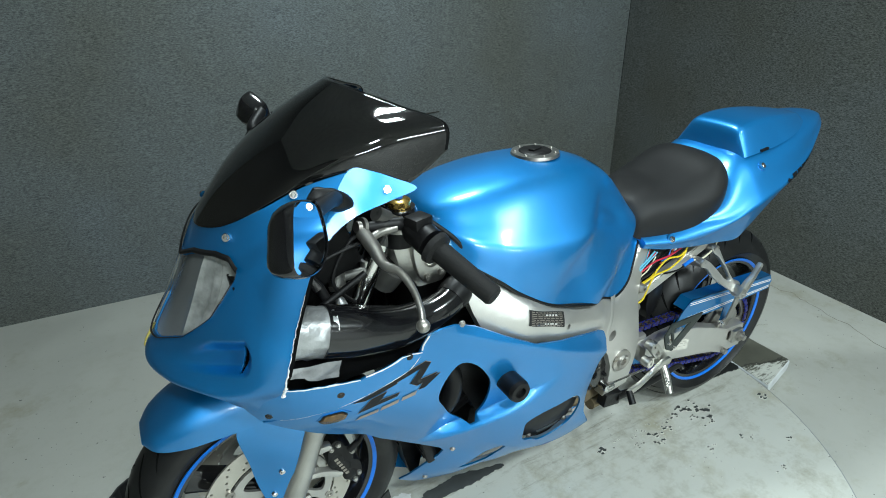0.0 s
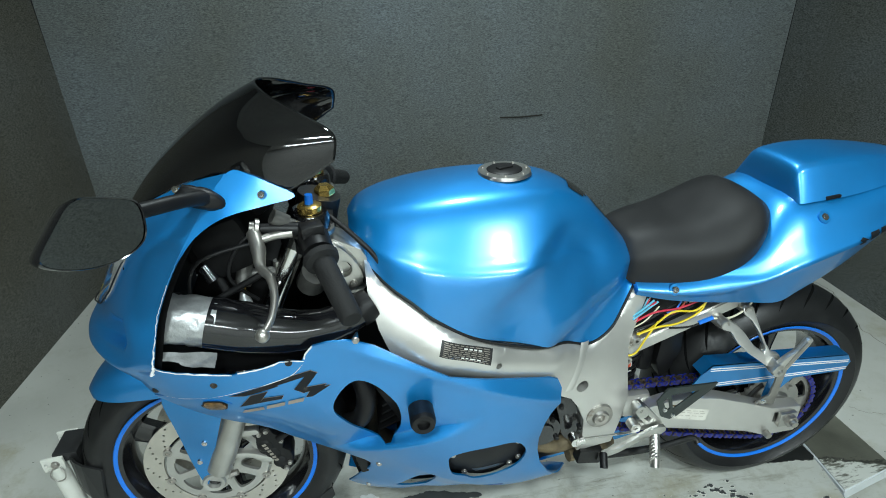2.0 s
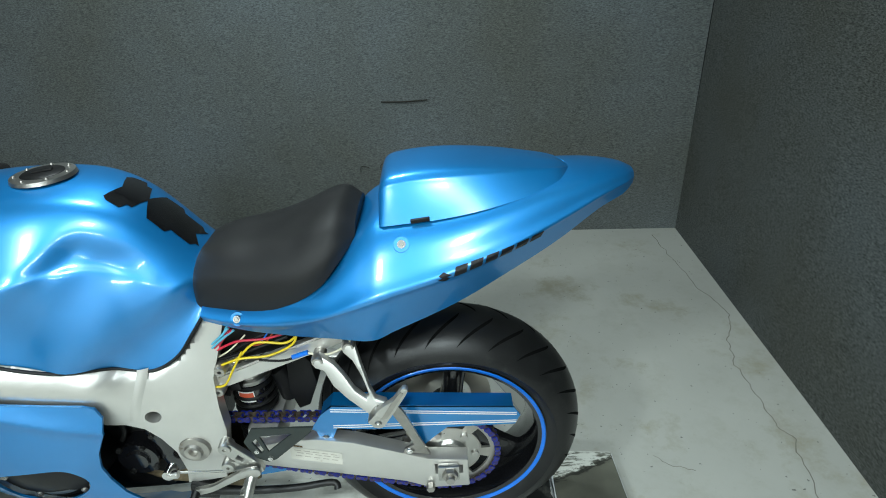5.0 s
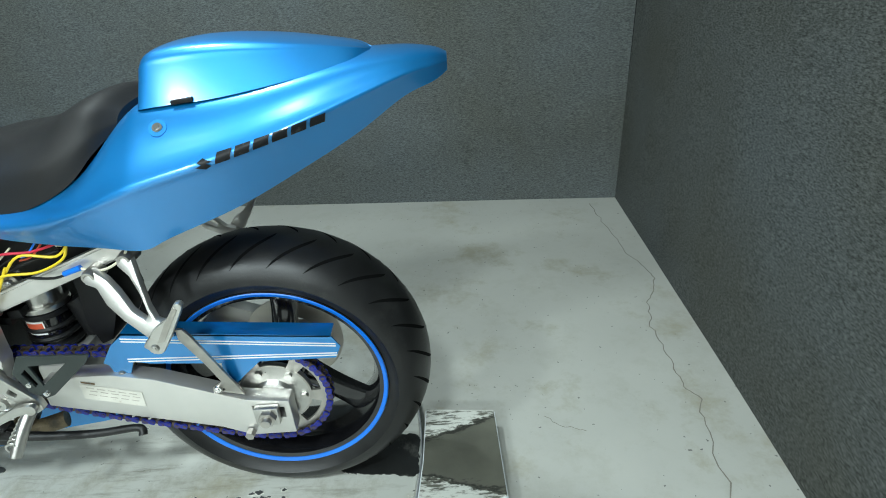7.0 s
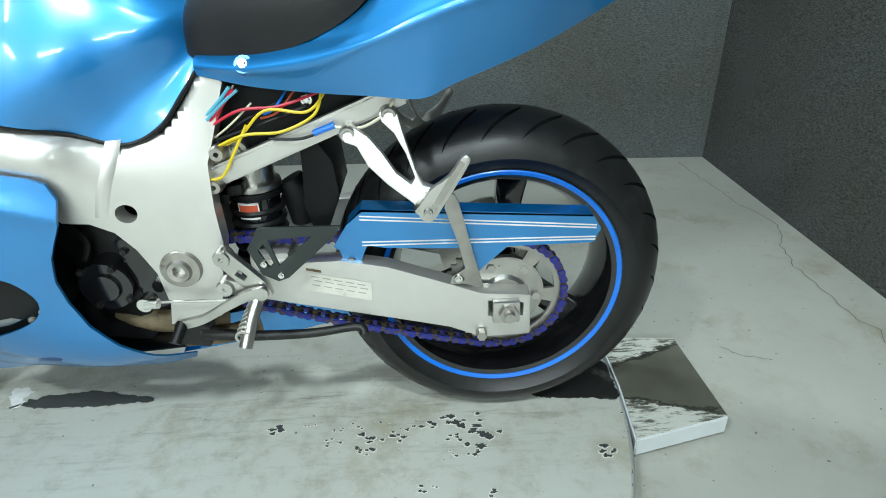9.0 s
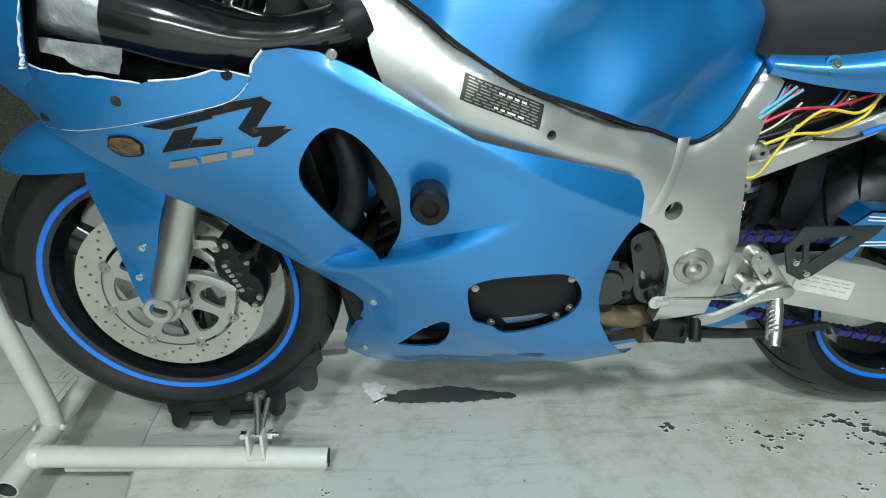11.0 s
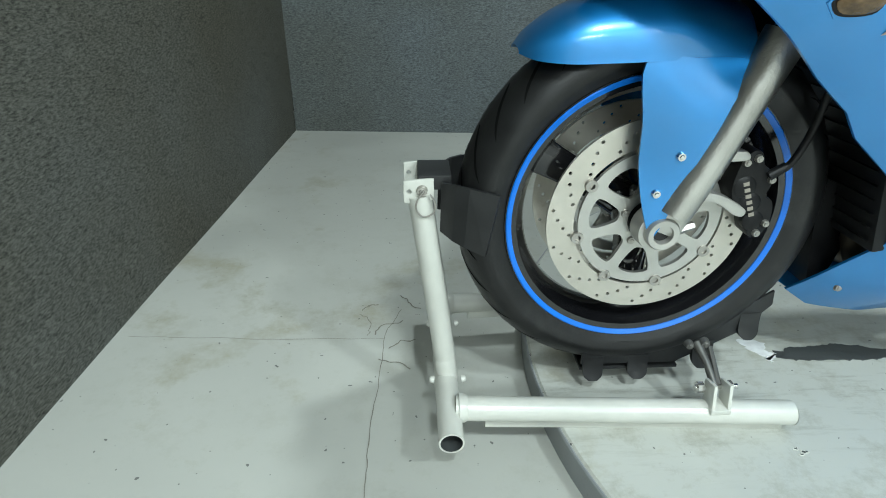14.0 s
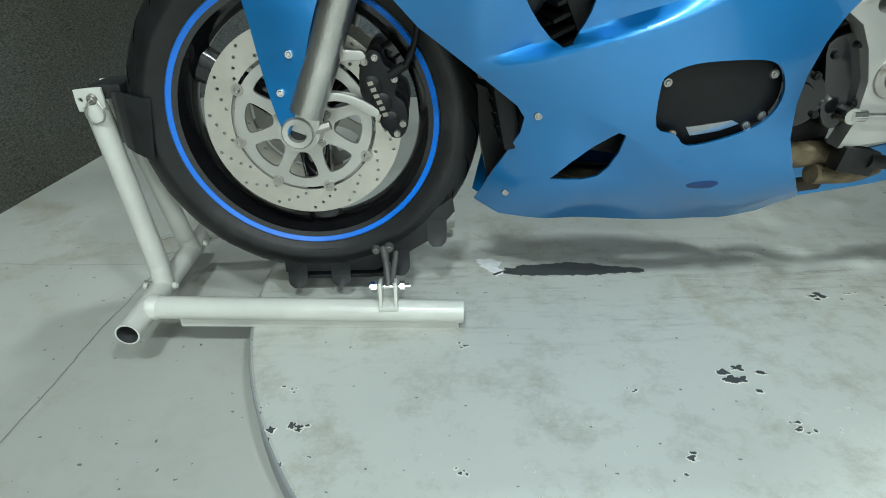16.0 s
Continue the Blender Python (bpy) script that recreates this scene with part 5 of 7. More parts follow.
for sgn in (1, -1):
    holes = [[tuple(p) for p in spline(h, 3, True)] for h in (h_side, h_clutch)] + [h_tri]
    bm = panel(side_o, holes, side_skin, 0.005, 0.012, sgn, [((-0.316, 0.472 + d_), (-0.33, 1)) for d_ in (0.0, 0.004, 0.008, 0.013, 0.018, 0.022)] + [((-0.364, 0.753 + d_), (0.509, 1)) for d_ in (-0.012, -0.006, 0.0, 0.004)] + [((-0.21, 0.357), (0.66, 1))])
    sf = part("side_fairing", bm, M_BLUE, bike, "metallic blue side fairing with scuffed openings")
    if sgn > 0:
        side = sf
# flat oval patch: the recess's shade is put into its darker blue
bm = panel([tuple(p) for p in spline([(-0.098, 0.268), (-0.092, 0.275), (-0.078, 0.279), (-0.062, 0.279), (-0.054, 0.274), (-0.060, 0.266), (-0.076, 0.262), (-0.092, 0.262)], 3, True)], (), lambda x, z: side_skin(x, z) - 0.0006, 0.002, 0.008)
part("belly_recess", bm, M_RECESS_SHADE, side, "flat dark blue oval standing in for a shaded recess")
# crash bung on the left and right
for sgn in (-1, 1):
    bm = bmesh.new()
    cyl(bm, (-0.243, sgn * 0.20, 0.590), (-0.243, sgn * 0.272, 0.590), 0.024, 0.025, 28)
    lathe(bm, [(0.012, sgn * 0.0), (0.025, 0), (0.022, sgn * 0.008), (0.012, sgn * 0.008)], (-0.243, sgn * 0.272, 0.590), 28)
    part("crash_bung", bm, M_BLACK, bike, "black plastic crash bung")

# engine mass, clutch cover, radiator, pipes
bm = bmesh.new()
box(bm, (-0.085, 0, 0.41), (0.36, 0.24, 0.26), (0, 10, 0), 0.02)
eng = part("engine", bm, M_ENGINE, bike, "grimy black engine block")
bm = bmesh.new()
box(bm, (-0.22, 0, 0.58), (0.20, 0.30, 0.22), (0, -25, 0), 0.02)
part("cylinder_block", bm, M_ENGINE, eng)
bm = bmesh.new()
box(bm, (0.08, 0, 0.42), (0.16, 0.20, 0.24), (0, 0, 0), 0.02)
part("gearbox", bm, M_ENGINE, eng)
for k in range(7):
    bm = bmesh.new()
    box(bm, (-0.24 + 0.004 * k, 0, 0.50 + 0.022 * k), (0.19, 0.285, 0.005), (0, -25, 0))
    part("cooling_fin", bm, M_BLACK, eng, "", False)
bm = bmesh.new()
cyl(bm, (-0.10, -0.12, 0.41), (-0.10, -0.195, 0.41), 0.085, 0.075, 40)
cyl(bm, (-0.10, -0.195, 0.41), (-0.10, -0.203, 0.41), 0.055, 0.05, 40)
part("clutch_cover", bm, M_BLACK, eng)
bm = panel([tuple(p) for p in spline([(-0.105 + (x + 0.105) * 1.06, 0.408 + (z - 0.408) * 1.06) for x, z in h_clutch], 3, True)], (), lambda x, z: side_skin(x, z) + 0.016, 0.006, 0.014)
part("clutch_plate", bm, M_BLACK, eng, "flat black cover plate in the fairing opening")
bm = panel([(-0.135, 0.372), (-0.075, 0.382), (-0.062, 0.376), (-0.085, 0.366), (-0.125, 0.358)], (), lambda x, z: side_skin(x, z) + 0.0145, 0.001, 0.01)
part("scuff", bm, M_ALU, eng, "bare scuffed metal at the cover edge")
for bx, bz in ((-0.178, 0.437), (-0.15, 0.36), (-0.03, 0.385), (-0.035, 0.445), (-0.05, 0.372)):
    bm = bmesh.new()
    bolt(bm, (bx, side_skin(bx, bz) + 0.016, bz), 0.007)
    part("engine_bolt", bm, M_STEEL, eng)
bm = bmesh.new()
cyl(bm, (0.045, -0.10, 0.395), (0.045, -0.158, 0.395), 0.046, 0.042, 36)
cyl(bm, (0.045, -0.158, 0.395), (0.045, -0.164, 0.395), 0.026, 0.023, 36)
part("sprocket_cover", bm, M_GLOSS, eng, "glossy black round engine cover")
bm = prism([tuple(p) for p in spline([(0.075, 0.470), (0.110, 0.486), (0.140, 0.470), (0.150, 0.430), (0.148, 0.370), (0.120, 0.345), (0.095, 0.365), (0.085, 0.42)], 3, True)], -0.150, -0.09, (), 0.006)
part("gear_cover", bm, M_GLOSS, eng, "glossy black front sprocket cover")
for bx, bz, by in ((0.088, 0.455, -0.15), (0.118, 0.470, -0.15), (0.138, 0.385, -0.15), (0.015, 0.425, -0.158), (0.078, 0.372, -0.158), (0.025, 0.362, -0.158), (0.065, 0.428, -0.158), (0.012, 0.480, -0.12), (0.052, 0.495, -0.12)):
    bm = bmesh.new()
    bolt(bm, (bx, by, bz), 0.0065, 0.006)
    part("cover_bolt", bm, M_ENGINE, eng)
for pts in ([(0.0, -0.13, 0.50), (0.03, -0.14, 0.47), (0.02, -0.145, 0.44)], [(0.02, -0.12, 0.505), (0.07, -0.135, 0.49), (0.11, -0.14, 0.505)]):
    bm = bmesh.new()
    tube(bm, pts, 0.005, 8, 5)
    part("engine_hose", bm, M_BLACK, eng)
bm = bmesh.new()
tube(bm, [(0.02, -0.10, 0.315), (0.08, -0.105, 0.292), (0.15, -0.10, 0.290), (0.20, -0.085, 0.285)], 0.021, 18, 6)
for v in bm.verts:
    v.co.z += 0.0012 * math.sin(v.co.x * 900)
part("wrapped_pipe", bm, M_WRAP, eng, "brown wrapped exhaust pipe")
bm = bmesh.new()
tube(bm, [(0.13, -0.12, 0.262), (0.20, -0.11, 0.258), (0.255, -0.09, 0.262)], 0.017, 18, 6)
part("wrapped_pipe", bm, M_WRAP, eng, "brown wrapped exhaust pipe")
bm = bmesh.new()
box(bm, (-0.395, 0, 0.47), (0.03, 0.24, 0.32), (0, -12, 0), 0.006)
rad = part("radiator", bm, M_BLACK, bike, "dark radiator behind the front wheel")
for k in range(14):
    bm = bmesh.new()
    box(bm, (-0.413 - 0.0047 * (k - 6.5), 0, 0.47 + 0.022 * (k - 6.5)), (0.003, 0.22, 0.0015), (0, -12, 0))
    part("radiator_fin", bm, M_BLACK, rad, "", False)
for sgn in (-1, 1):
    bm = bmesh.new()
    tube(bm, [(-0.36, sgn * 0.17, 0.66), (-0.345, sgn * 0.185, 0.60), (-0.36, sgn * 0.18, 0.54), (-0.40, sgn * 0.15, 0.50)], 0.02, 16, 6)
    part("coolant_hose", bm, M_BLACK, eng, "black coolant hose")
    bm = bmesh.new()
    tube(bm, [(-0.30, sgn * 0.045, 0.50), (-0.345, sgn * 0.045, 0.40), (-0.335, sgn * 0.045, 0.28), (-0.25, sgn * 0.05, 0.215), (0.0, sgn * 0.04, 0.20), (0.2, sgn * 0.04, 0.22)], 0.021, 16, 6)
    part("exhaust_pipe", bm, M_EXH, eng, "heat-stained exhaust pipe")
bm = bmesh.new()
box(bm, (0.14, 0.02, 0.255), (0.22, 0.11, 0.05), (0, 2, 0), 0.015)
part("exhaust_box", bm, M_EXH, eng)
bm = prism([(-0.42, 0.40), (-0.37, 0.38), (-0.34, 0.30), (-0.36, 0.21), (-0.385, 0.20), (-0.400, 0.27)], -0.03, 0.03)
part("radiator_shroud", bm, M_BLACK, rad)

# frame beams
f_frame = skin([(-0.34, 0.90, -0.140), (-0.30, 0.85, -0.160), (-0.30, 0.80, -0.185), (-0.22, 0.795, -0.192), (-0.20, 0.745, -0.2315), (-0.20, 0.717, -0.244), (-0.20, 0.68, -0.236), (-0.25, 0.64, -0.20), (-0.15, 0.60, -0.19), (-0.10, 0.728, -0.205), (-0.096, 0.703, -0.2215), (-0.10, 0.675, -0.237), (-0.04, 0.695, -0.198), (-0.03, 0.655, -0.218), (0.05, 0.63, -0.200), (0.04, 0.668, -0.180), (0.10, 0.645, -0.156), (0.14, 0.66, -0.142), (0.19, 0.67, -0.122), (0.20, 0.73, -0.106), (0.17, 0.425, -0.165),
                (0.14, 0.33, -0.16), (0.25, 0.72, -0.108), (0.26, 0.60, -0.125), (0.24, 0.46, -0.155), (0.0, 0.56, -0.19), (0.16, 0.58, -0.158)])
fr_o = [(-0.322, 0.872), (-0.30, 0.866), (-0.26, 0.842), (-0.215, 0.808), (-0.16, 0.772), (-0.12, 0.748), (-0.055, 0.720), (0.03, 0.692), (0.10, 0.660), (0.135, 0.646), (0.175, 0.660), (0.215, 0.702), (0.238, 0.720), (0.258, 0.718), (0.282, 0.70), (0.262, 0.64), (0.243, 0.585), (0.243, 0.52), (0.247, 0.462), (0.235, 0.40), (0.218, 0.33),
        (0.132, 0.318), (0.142, 0.36), (0.138, 0.42), (0.12, 0.465), (0.098, 0.498), (0.068, 0.516), (0.03, 0.52), (0.0, 0.56), (-0.06, 0.585), (-0.15, 0.60), (-0.24, 0.645), (-0.285, 0.70), (-0.308, 0.76), (-0.322, 0.83)]
fr_holes = [circle(-0.086, 0.666, 0.0065, 12), circle(0.123, 0.527, 0.015, 20)]
EDGE_X, EDGE_Z = [s_[0] for s_ in TANK[1:]], [s_[-1][1] for s_ in TANK[1:]]


def tucked(x, z):
    """The frame's side, drawn in where it passes under the tank's lower edge."""
    ze = float(np.interp(x, EDGE_X, EDGE_Z))
    return f_frame(x, z) + 0.028 * ease(ze - 0.014, ze + 0.006, z)


for sgn in (1, -1):
    bm = panel([tuple(p) for p in fr_o], fr_holes, tucked, 0.030, 0.010, sgn)
    fr = part("frame_beam", bm, M_FRAME, bike, "silver aluminium frame beam")
    if sgn > 0:
        frame_left = fr
    bm = bmesh.new()
    wl = spline([(0.127, 0.634), (0.119, 0.605), (0.102, 0.56), (0.090, 0.526)], 6)
    grid(bm, [[(p[0] + 0.010 * (i / 4 - 1), sgn * (f_frame(p[0] + 0.010 * (i / 4 - 1), p[1]) - 0.0018 * math.cos((i - 4) / 4 * 1.5) + 0.0003), p[1]) for i in range(9)] for p in wl])
    part("weld_bead", bm, M_FRAME, fr)
    bm = bmesh.new()
    c = (0.176, sgn * -0.164, 0.426)
    lathe(bm, [(0.010, sgn * -0.012), (0.017, sgn * -0.014), (0.020, sgn * -0.008), (0.031, sgn * -0.006), (0.033, sgn * 0.004), (0.010, sgn * 0.004)], c, 32)
    part("pivot_nut", bm, M_STEEL, fr, "large swingarm pivot nut")
bm = bmesh.new()
cyl(bm, (-0.425, 0, 0.86), (-0.395, 0, 0.965), 0.045, 0.042, 32)
part("steering_head", bm, M_ENGINE, bike, "dark steering head casting")
bm = prism([(-0.440, 0.925), (-0.400, 0.935), (-0.325, 0.895), (-0.300, 0.845), (-0.330, 0.800), (-0.385, 0.800), (-0.425, 0.860)], -0.125, -0.06, (), 0.008)
part("head_casting", bm, M_ALU, bike, "silver casting beside the steering head")


def on_frame(x, z, d):
    return (x, f_frame(x, z) - d, z)


def sheet(name, pts, f, d, material, parent, label="", n=10):
    """A thin sheet laid over a skin: pts are its four corners in x, z."""
    rows = []
    a, b, c, e = [np.array(p) for p in pts]
    for i in range(n + 1):
        u = i / n
        row = []
        for j in range(n + 1):
            v = j / n
            p = (1 - v) * ((1 - u) * a + u * b) + v * ((1 - u) * e + u * c)
            row.append((p[0], f(p[0], p[1]) - d, p[1]))
        rows.append(row)
    bm = bmesh.new()
    grid(bm, rows)
    return part(name, bm, material, parent, label)


L4 = [(-0.196, 0.746), (-0.096, 0.703), (-0.104, 0.675), (-0.204, 0.717)]
plate = sheet("frame_label", L4, f_frame, 0.0010, M_LABEL, frame_left, "black information label with unreadable white print")


def inside(u, v):
    a, b, c, e = [np.array(p) for p in L4]
    return tuple((1 - v) * ((1 - u) * a + u * b) + v * ((1 - u) * e + u * c))


rnd = random.Random(4)
for row in range(8):
    v0 = 0.07 + 0.115 * row
    u = 0.05
    while u < 0.93:
        w = rnd.uniform(0.05, 0.14)
        u1 = min(0.95, u + w)
        wide = row in (1, 6) and 0.3 < u < 0.75
        sheet("print_bar", [inside(u, v0), inside(u1, v0), inside(u1, v0 + (0.085 if wide else 0.045)), inside(u, v0 + (0.085 if wide else 0.045))], f_frame, 0.0016, M_WHITE if wide else M_GREYDEC, plate, "", 1)
        u = u1 + 0.03

# subframe rails, rearsets, passenger brackets
for sgn in (-1, 1):
    bm = bmesh.new()
    P0, P1 = Vector((0.238, sgn * 0.112, 0.556)), Vector((0.545, sgn * 0.105, 0.676))
    d = (P1 - P0).normalized()
    m = Matrix.Translation((P0 + P1) / 2) @ Matrix.Rotation(-math.atan2(d.z, d.x), 4, "Y")
    r = bmesh.ops.create_cube(bm, size=1, matrix=m @ Matrix.Diagonal(((P1 - P0).length, 0.022, 0.032, 1)))
    bmesh.ops.bevel(bm, geom=bm.edges[:], offset=0.004, segments=2, affect="EDGES")
    rail = part("subframe_rail", bm, M_FRAME, bike, "silver square subframe rail")
    for cx, cz in ((0.245, 0.548), (0.459, 0.622), (0.519, 0.649), (0.26, 0.60)):
        bm = bmesh.new()
        lathe(bm, [(0.004, sgn * 0.024), (0.010, sgn * 0.024), (0.0125, sgn * 0.018), (0.0125, 0), (0.004, 0)], (cx, sgn * 0.112, cz), 20)
        part("rail_bolt", bm, M_STEEL, rail)
    # passenger footrest bracket
    def lean(bm, y0=0.140, z0=0.635, k=0.48):
        for v in bm.verts:
            v.co.y = sgn * (y0 + (z0 - v.co.z) * k) + v.co.y
        return bm
    arm = [(0.446, 0.628), (0.453, 0.637), (0.464, 0.638), (0.472, 0.634), (0.490, 0.622), (0.508, 0.602), (0.528, 0.574), (0.549, 0.558), (0.555, 0.566), (0.543, 0.598), (0.527, 0.626), (0.510, 0.641), (0.506, 0.652), (0.513, 0.660), (0.525, 0.660),
           (0.534, 0.650), (0.544, 0.616), (0.557, 0.577), (0.568, 0.557), (0.588, 0.551), (0.592, 0.532), (0.580, 0.514), (0.562, 0.514), (0.551, 0.532), (0.514, 0.559), (0.487, 0.584), (0.472, 0.610), (0.455, 0.616)]
    bm = prism(arm, -0.008, 0.008, (), 0.004)
    pb = part("footrest_bracket", lean(bm), M_CARRIER, bike, "cast silver passenger footrest bracket")
    for cx, cz in ((0.460, 0.626), (0.521, 0.649)):
        bm = bmesh.new()
        yy = sgn * (0.140 + (0.635 - cz) * 0.48)
        lathe(bm, [(0.0001, sgn * 0.004), (0.0055, sgn * 0.004), (0.0065, sgn * 0.009), (0.0105, sgn * 0.009), (0.0125, sgn * 0.003), (0.0125, -sgn * 0.03), (0.0001, -sgn * 0.03)], (cx, yy, cz), 22)
        part("bracket_bolt", bm, M_STEEL, pb)
    bm = bmesh.new()
    box(bm, (0.571, sgn * 0.203, 0.530), (0.030, 0.030, 0.030), (0, 40, 0), 0.006)
    bolt(bm, (0.572, sgn * 0.218, 0.527), 0.007, 0.004, (0, sgn, 0))
    part("footrest_hinge", bm, M_ALU, pb)
    o_ = [tuple(q) for q in spline([(0.560, 0.516), (0.578, 0.512), (0.592, 0.530), (0.612, 0.562), (0.632, 0.596), (0.633, 0.606), (0.623, 0.608), (0.603, 0.580), (0.576, 0.560), (0.561, 0.536)], 3, True)]
    bm = prism(o_, sgn * 0.217, sgn * 0.203, (), 0.004)
    pf = part("passenger_footrest", bm, M_CARRIER, pb, "folded silver passenger footrest")
    bm = prism([(0.578, 0.536), (0.590, 0.538), (0.626, 0.598), (0.620, 0.602), (0.600, 0.574)], sgn * 0.2185, sgn * 0.216)
    part("footrest_pad", bm, M_STEEL, pf, "worn ribbed pad", False)
# flat steel bar from the bracket to the swingarm
bm = prism([(0.596, 0.520), (0.600, 0.545), (0.611, 0.545), (0.618, 0.528), (0.636, 0.450), (0.650, 0.392), (0.660, 0.350), (0.644, 0.355), (0.626, 0.361), (0.603, 0.361), (0.606, 0.378), (0.628, 0.396), (0.616, 0.452)], -0.003, 0.003, [circle(0.622, 0.372, 0.005, 10)], 0.001)
for v in bm.verts:
    v.co.y += -0.150 - (v.co.z - 0.381) * 0.27
strap = part("steel_strap", bm, M_STEEL, bike, "bent flat steel strap down to the swingarm")
bm = bmesh.new()
bolt(bm, (0.617, -0.152, 0.376), 0.008, 0.005)
part("strap_bolt", bm, M_CHROME, strap)
# rider footrest set
bm = prism([(0.244, 0.462), (0.256, 0.472), (0.270, 0.466), (0.318, 0.408), (0.322, 0.388), (0.306, 0.378), (0.290, 0.390), (0.250, 0.442)], -0.198, -0.184, [[(0.278, 0.437), (0.288, 0.425), (0.282, 0.417), (0.270, 0.428)]], 0.003)
b2_ = prism([(0.240, 0.412), (0.252, 0.420), (0.300, 0.406), (0.306, 0.390), (0.254, 0.392), (0.242, 0.398)], -0.196, -0.186, (), 0.002)
me_ = bpy.data.meshes.new("arm")
b2_.to_mesh(me_)
bm.from_mesh(me_)
for cx, cz in ((0.256, 0.457), (0.251, 0.405)):
    lathe(bm, [(0.004, -0.014), (0.012, -0.014), (0.014, -0.008), (0.014, 0.01), (0.004, 0.01)], (cx, -0.188, cz), 20)
rs = part("rearset_bracket", bm, M_ALU, bike, "silver rider footrest bracket")
bm = prism([(0.296, 0.470), (0.318, 0.505), (0.440, 0.502), (0.432, 0.488), (0.352, 0.418), (0.335, 0.412), (0.312, 0.425)], -0.196, -0.191, [[(0.330, 0.484), (0.395, 0.487), (0.340, 0.440)], [(0.312, 0.468), (0.322, 0.478), (0.332, 0.445), (0.325, 0.437)]], 0.001)
hg = part("heel_guard", bm, M_GUARD, rs, "dark grey cut-out heel guard")
for cx, cz in ((0.318, 0.445), (0.341, 0.424)):
    bm = bmesh.new()
    bolt(bm, (cx, -0.196, cz), 0.006)
    part("guard_bolt", bm, M_CHROME, hg)
bm = bmesh.new()
tube(bm, [(0.302, -0.195, 0.394), (0.292, -0.225, 0.366), (0.282, -0.252, 0.330)], [0.0105, 0.0108, 0.0102], 16, 6)
peg = part("footrest", bm, M_ALU, rs, "ribbed silver rider footrest")
for k in range(9):
    u = k / 8
    bm = bmesh.new()
    lathe(bm, [(0.008, -0.0014), (0.0118, -0.0014), (0.0118, 0.0014), (0.008, 0.0014)], (0.298 - 0.018 * u, -0.203 - 0.044 * u, 0.386 - 0.039 * u), 12)
    part("footrest_rib", bm, M_ALU, rs)
bm = prism([tuple(p) for p in spline([(0.314, 0.410), (0.320, 0.397), (0.308, 0.387), (0.287, 0.388), (0.25, 0.371), (0.21, 0.350), (0.178, 0.343), (0.170, 0.350), (0.178, 0.358), (0.212, 0.366), (0.25, 0.388), (0.285, 0.406)], 3, True)], -0.213, -0.203, (), 0.002)
part("gear_lever", bm, M_ALU, rs, "silver gear lever")
bm = bmesh.new()
cyl(bm, (0.176, -0.206, 0.352), (0.168, -0.232, 0.330), 0.0088, 0.0092, 16)
part("gear_toe_rubber", bm, M_BLACK, rs)
bm = bmesh.new()
tube(bm, [(0.26, -0.180, 0.372), (0.13, -0.180, 0.376)], 0.0028, 8)
cyl(bm, (0.115, -0.185, 0.376), (0.135, -0.185, 0.376), 0.009, None, 10)
cyl(bm, (0.115, -0.165, 0.376), (0.115, -0.19, 0.376), 0.012, None, 12)
part("gear_linkage", bm, M_CHROME, rs)
# side stand folded up
bm = bmesh.new()
tube(bm, [(0.18, -0.165, 0.300), (0.26, -0.165, 0.290), (0.36, -0.160, 0.285), (0.44, -0.155, 0.290), (0.452, -0.165, 0.280)], [0.012, 0.009, 0.008, 0.0075, 0.008], 12, 5)
stand = part("side_stand", bm, M_ENGINE, bike, "folded rusty steel side stand")
bm = bmesh.new()
box(bm, (0.165, -0.155, 0.298), (0.06, 0.03, 0.04), (0, 10, 0), 0.004)
part("stand_hinge", bm, M_ENGINE, stand)
# trailing end of the right belly pan
bm = prism([(0.08, 0.18), (0.12, 0.25), (0.36, 0.30), (0.43, 0.265), (0.44, 0.25), (0.30, 0.215)], -0.055, -0.050)
part("belly_pan_tail", bm, M_BLUE, bike, "blue trailing end of the belly pan")

# shock, battery tray, wires
bm = bmesh.new()
tube(bm, [(0.290, -0.045, 0.585), (0.282, -0.045, 0.545), (0.262, -0.03, 0.30)], [0.030, 0.034, 0.030], 24)
shock = part("rear_shock", bm, M_ALU, bike, "rear shock absorber with pale alloy body")
for k in range(7):
    bm = bmesh.new()
    lathe(bm, [(0.03, -0.007), (0.046, -0.005), (0.048, 0.0), (0.046, 0.005), (0.03, 0.007)], (0.270 + 0.001 * k, -0.038, 0.345 + 0.022 * k), 24, True, "z")
    part("spring_coil", bm, M_ENGINE, shock)
bm = bmesh.new()
cyl(bm, (0.278, -0.095, 0.592), (0.278, 0.02, 0.592), 0.016, 0.016, 20)
box(bm, (0.305, -0.055, 0.600), (0.080, 0.040, 0.040), (0, -32, 0), 0.010)
bolt(bm, (0.278, -0.095, 0.592), 0.009, 0.006)
bolt(bm, (0.318, -0.076, 0.612), 0.009, 0.006)
part("shock_mount", bm, M_ALU, shock, "cast silver upper shock mount")
for z_, r_ in ((0.558, 0.037), (0.520, 0.043), (0.508, 0.045)):
    bm = bmesh.new()
    lathe(bm, [(0.028, -0.006), (r_, -0.005), (r_ + 0.001, 0.0), (r_, 0.005), (0.028, 0.006)], (0.280, -0.044, z_), 32, True, "z")
    part("shock_collar", bm, M_ALU if z_ > 0.51 else M_BLACK, shock, "threaded shock collar")
bm = bmesh.new()
lathe(bm, [(0.030, 0), (0.0405, 0.0), (0.0405, 0.042), (0.030, 0.042)], (0.277, -0.042, 0.462), 32, True, "z")
body_ = part("shock_sleeve", bm, M_GLOSS, shock, "glossy black shock sleeve")
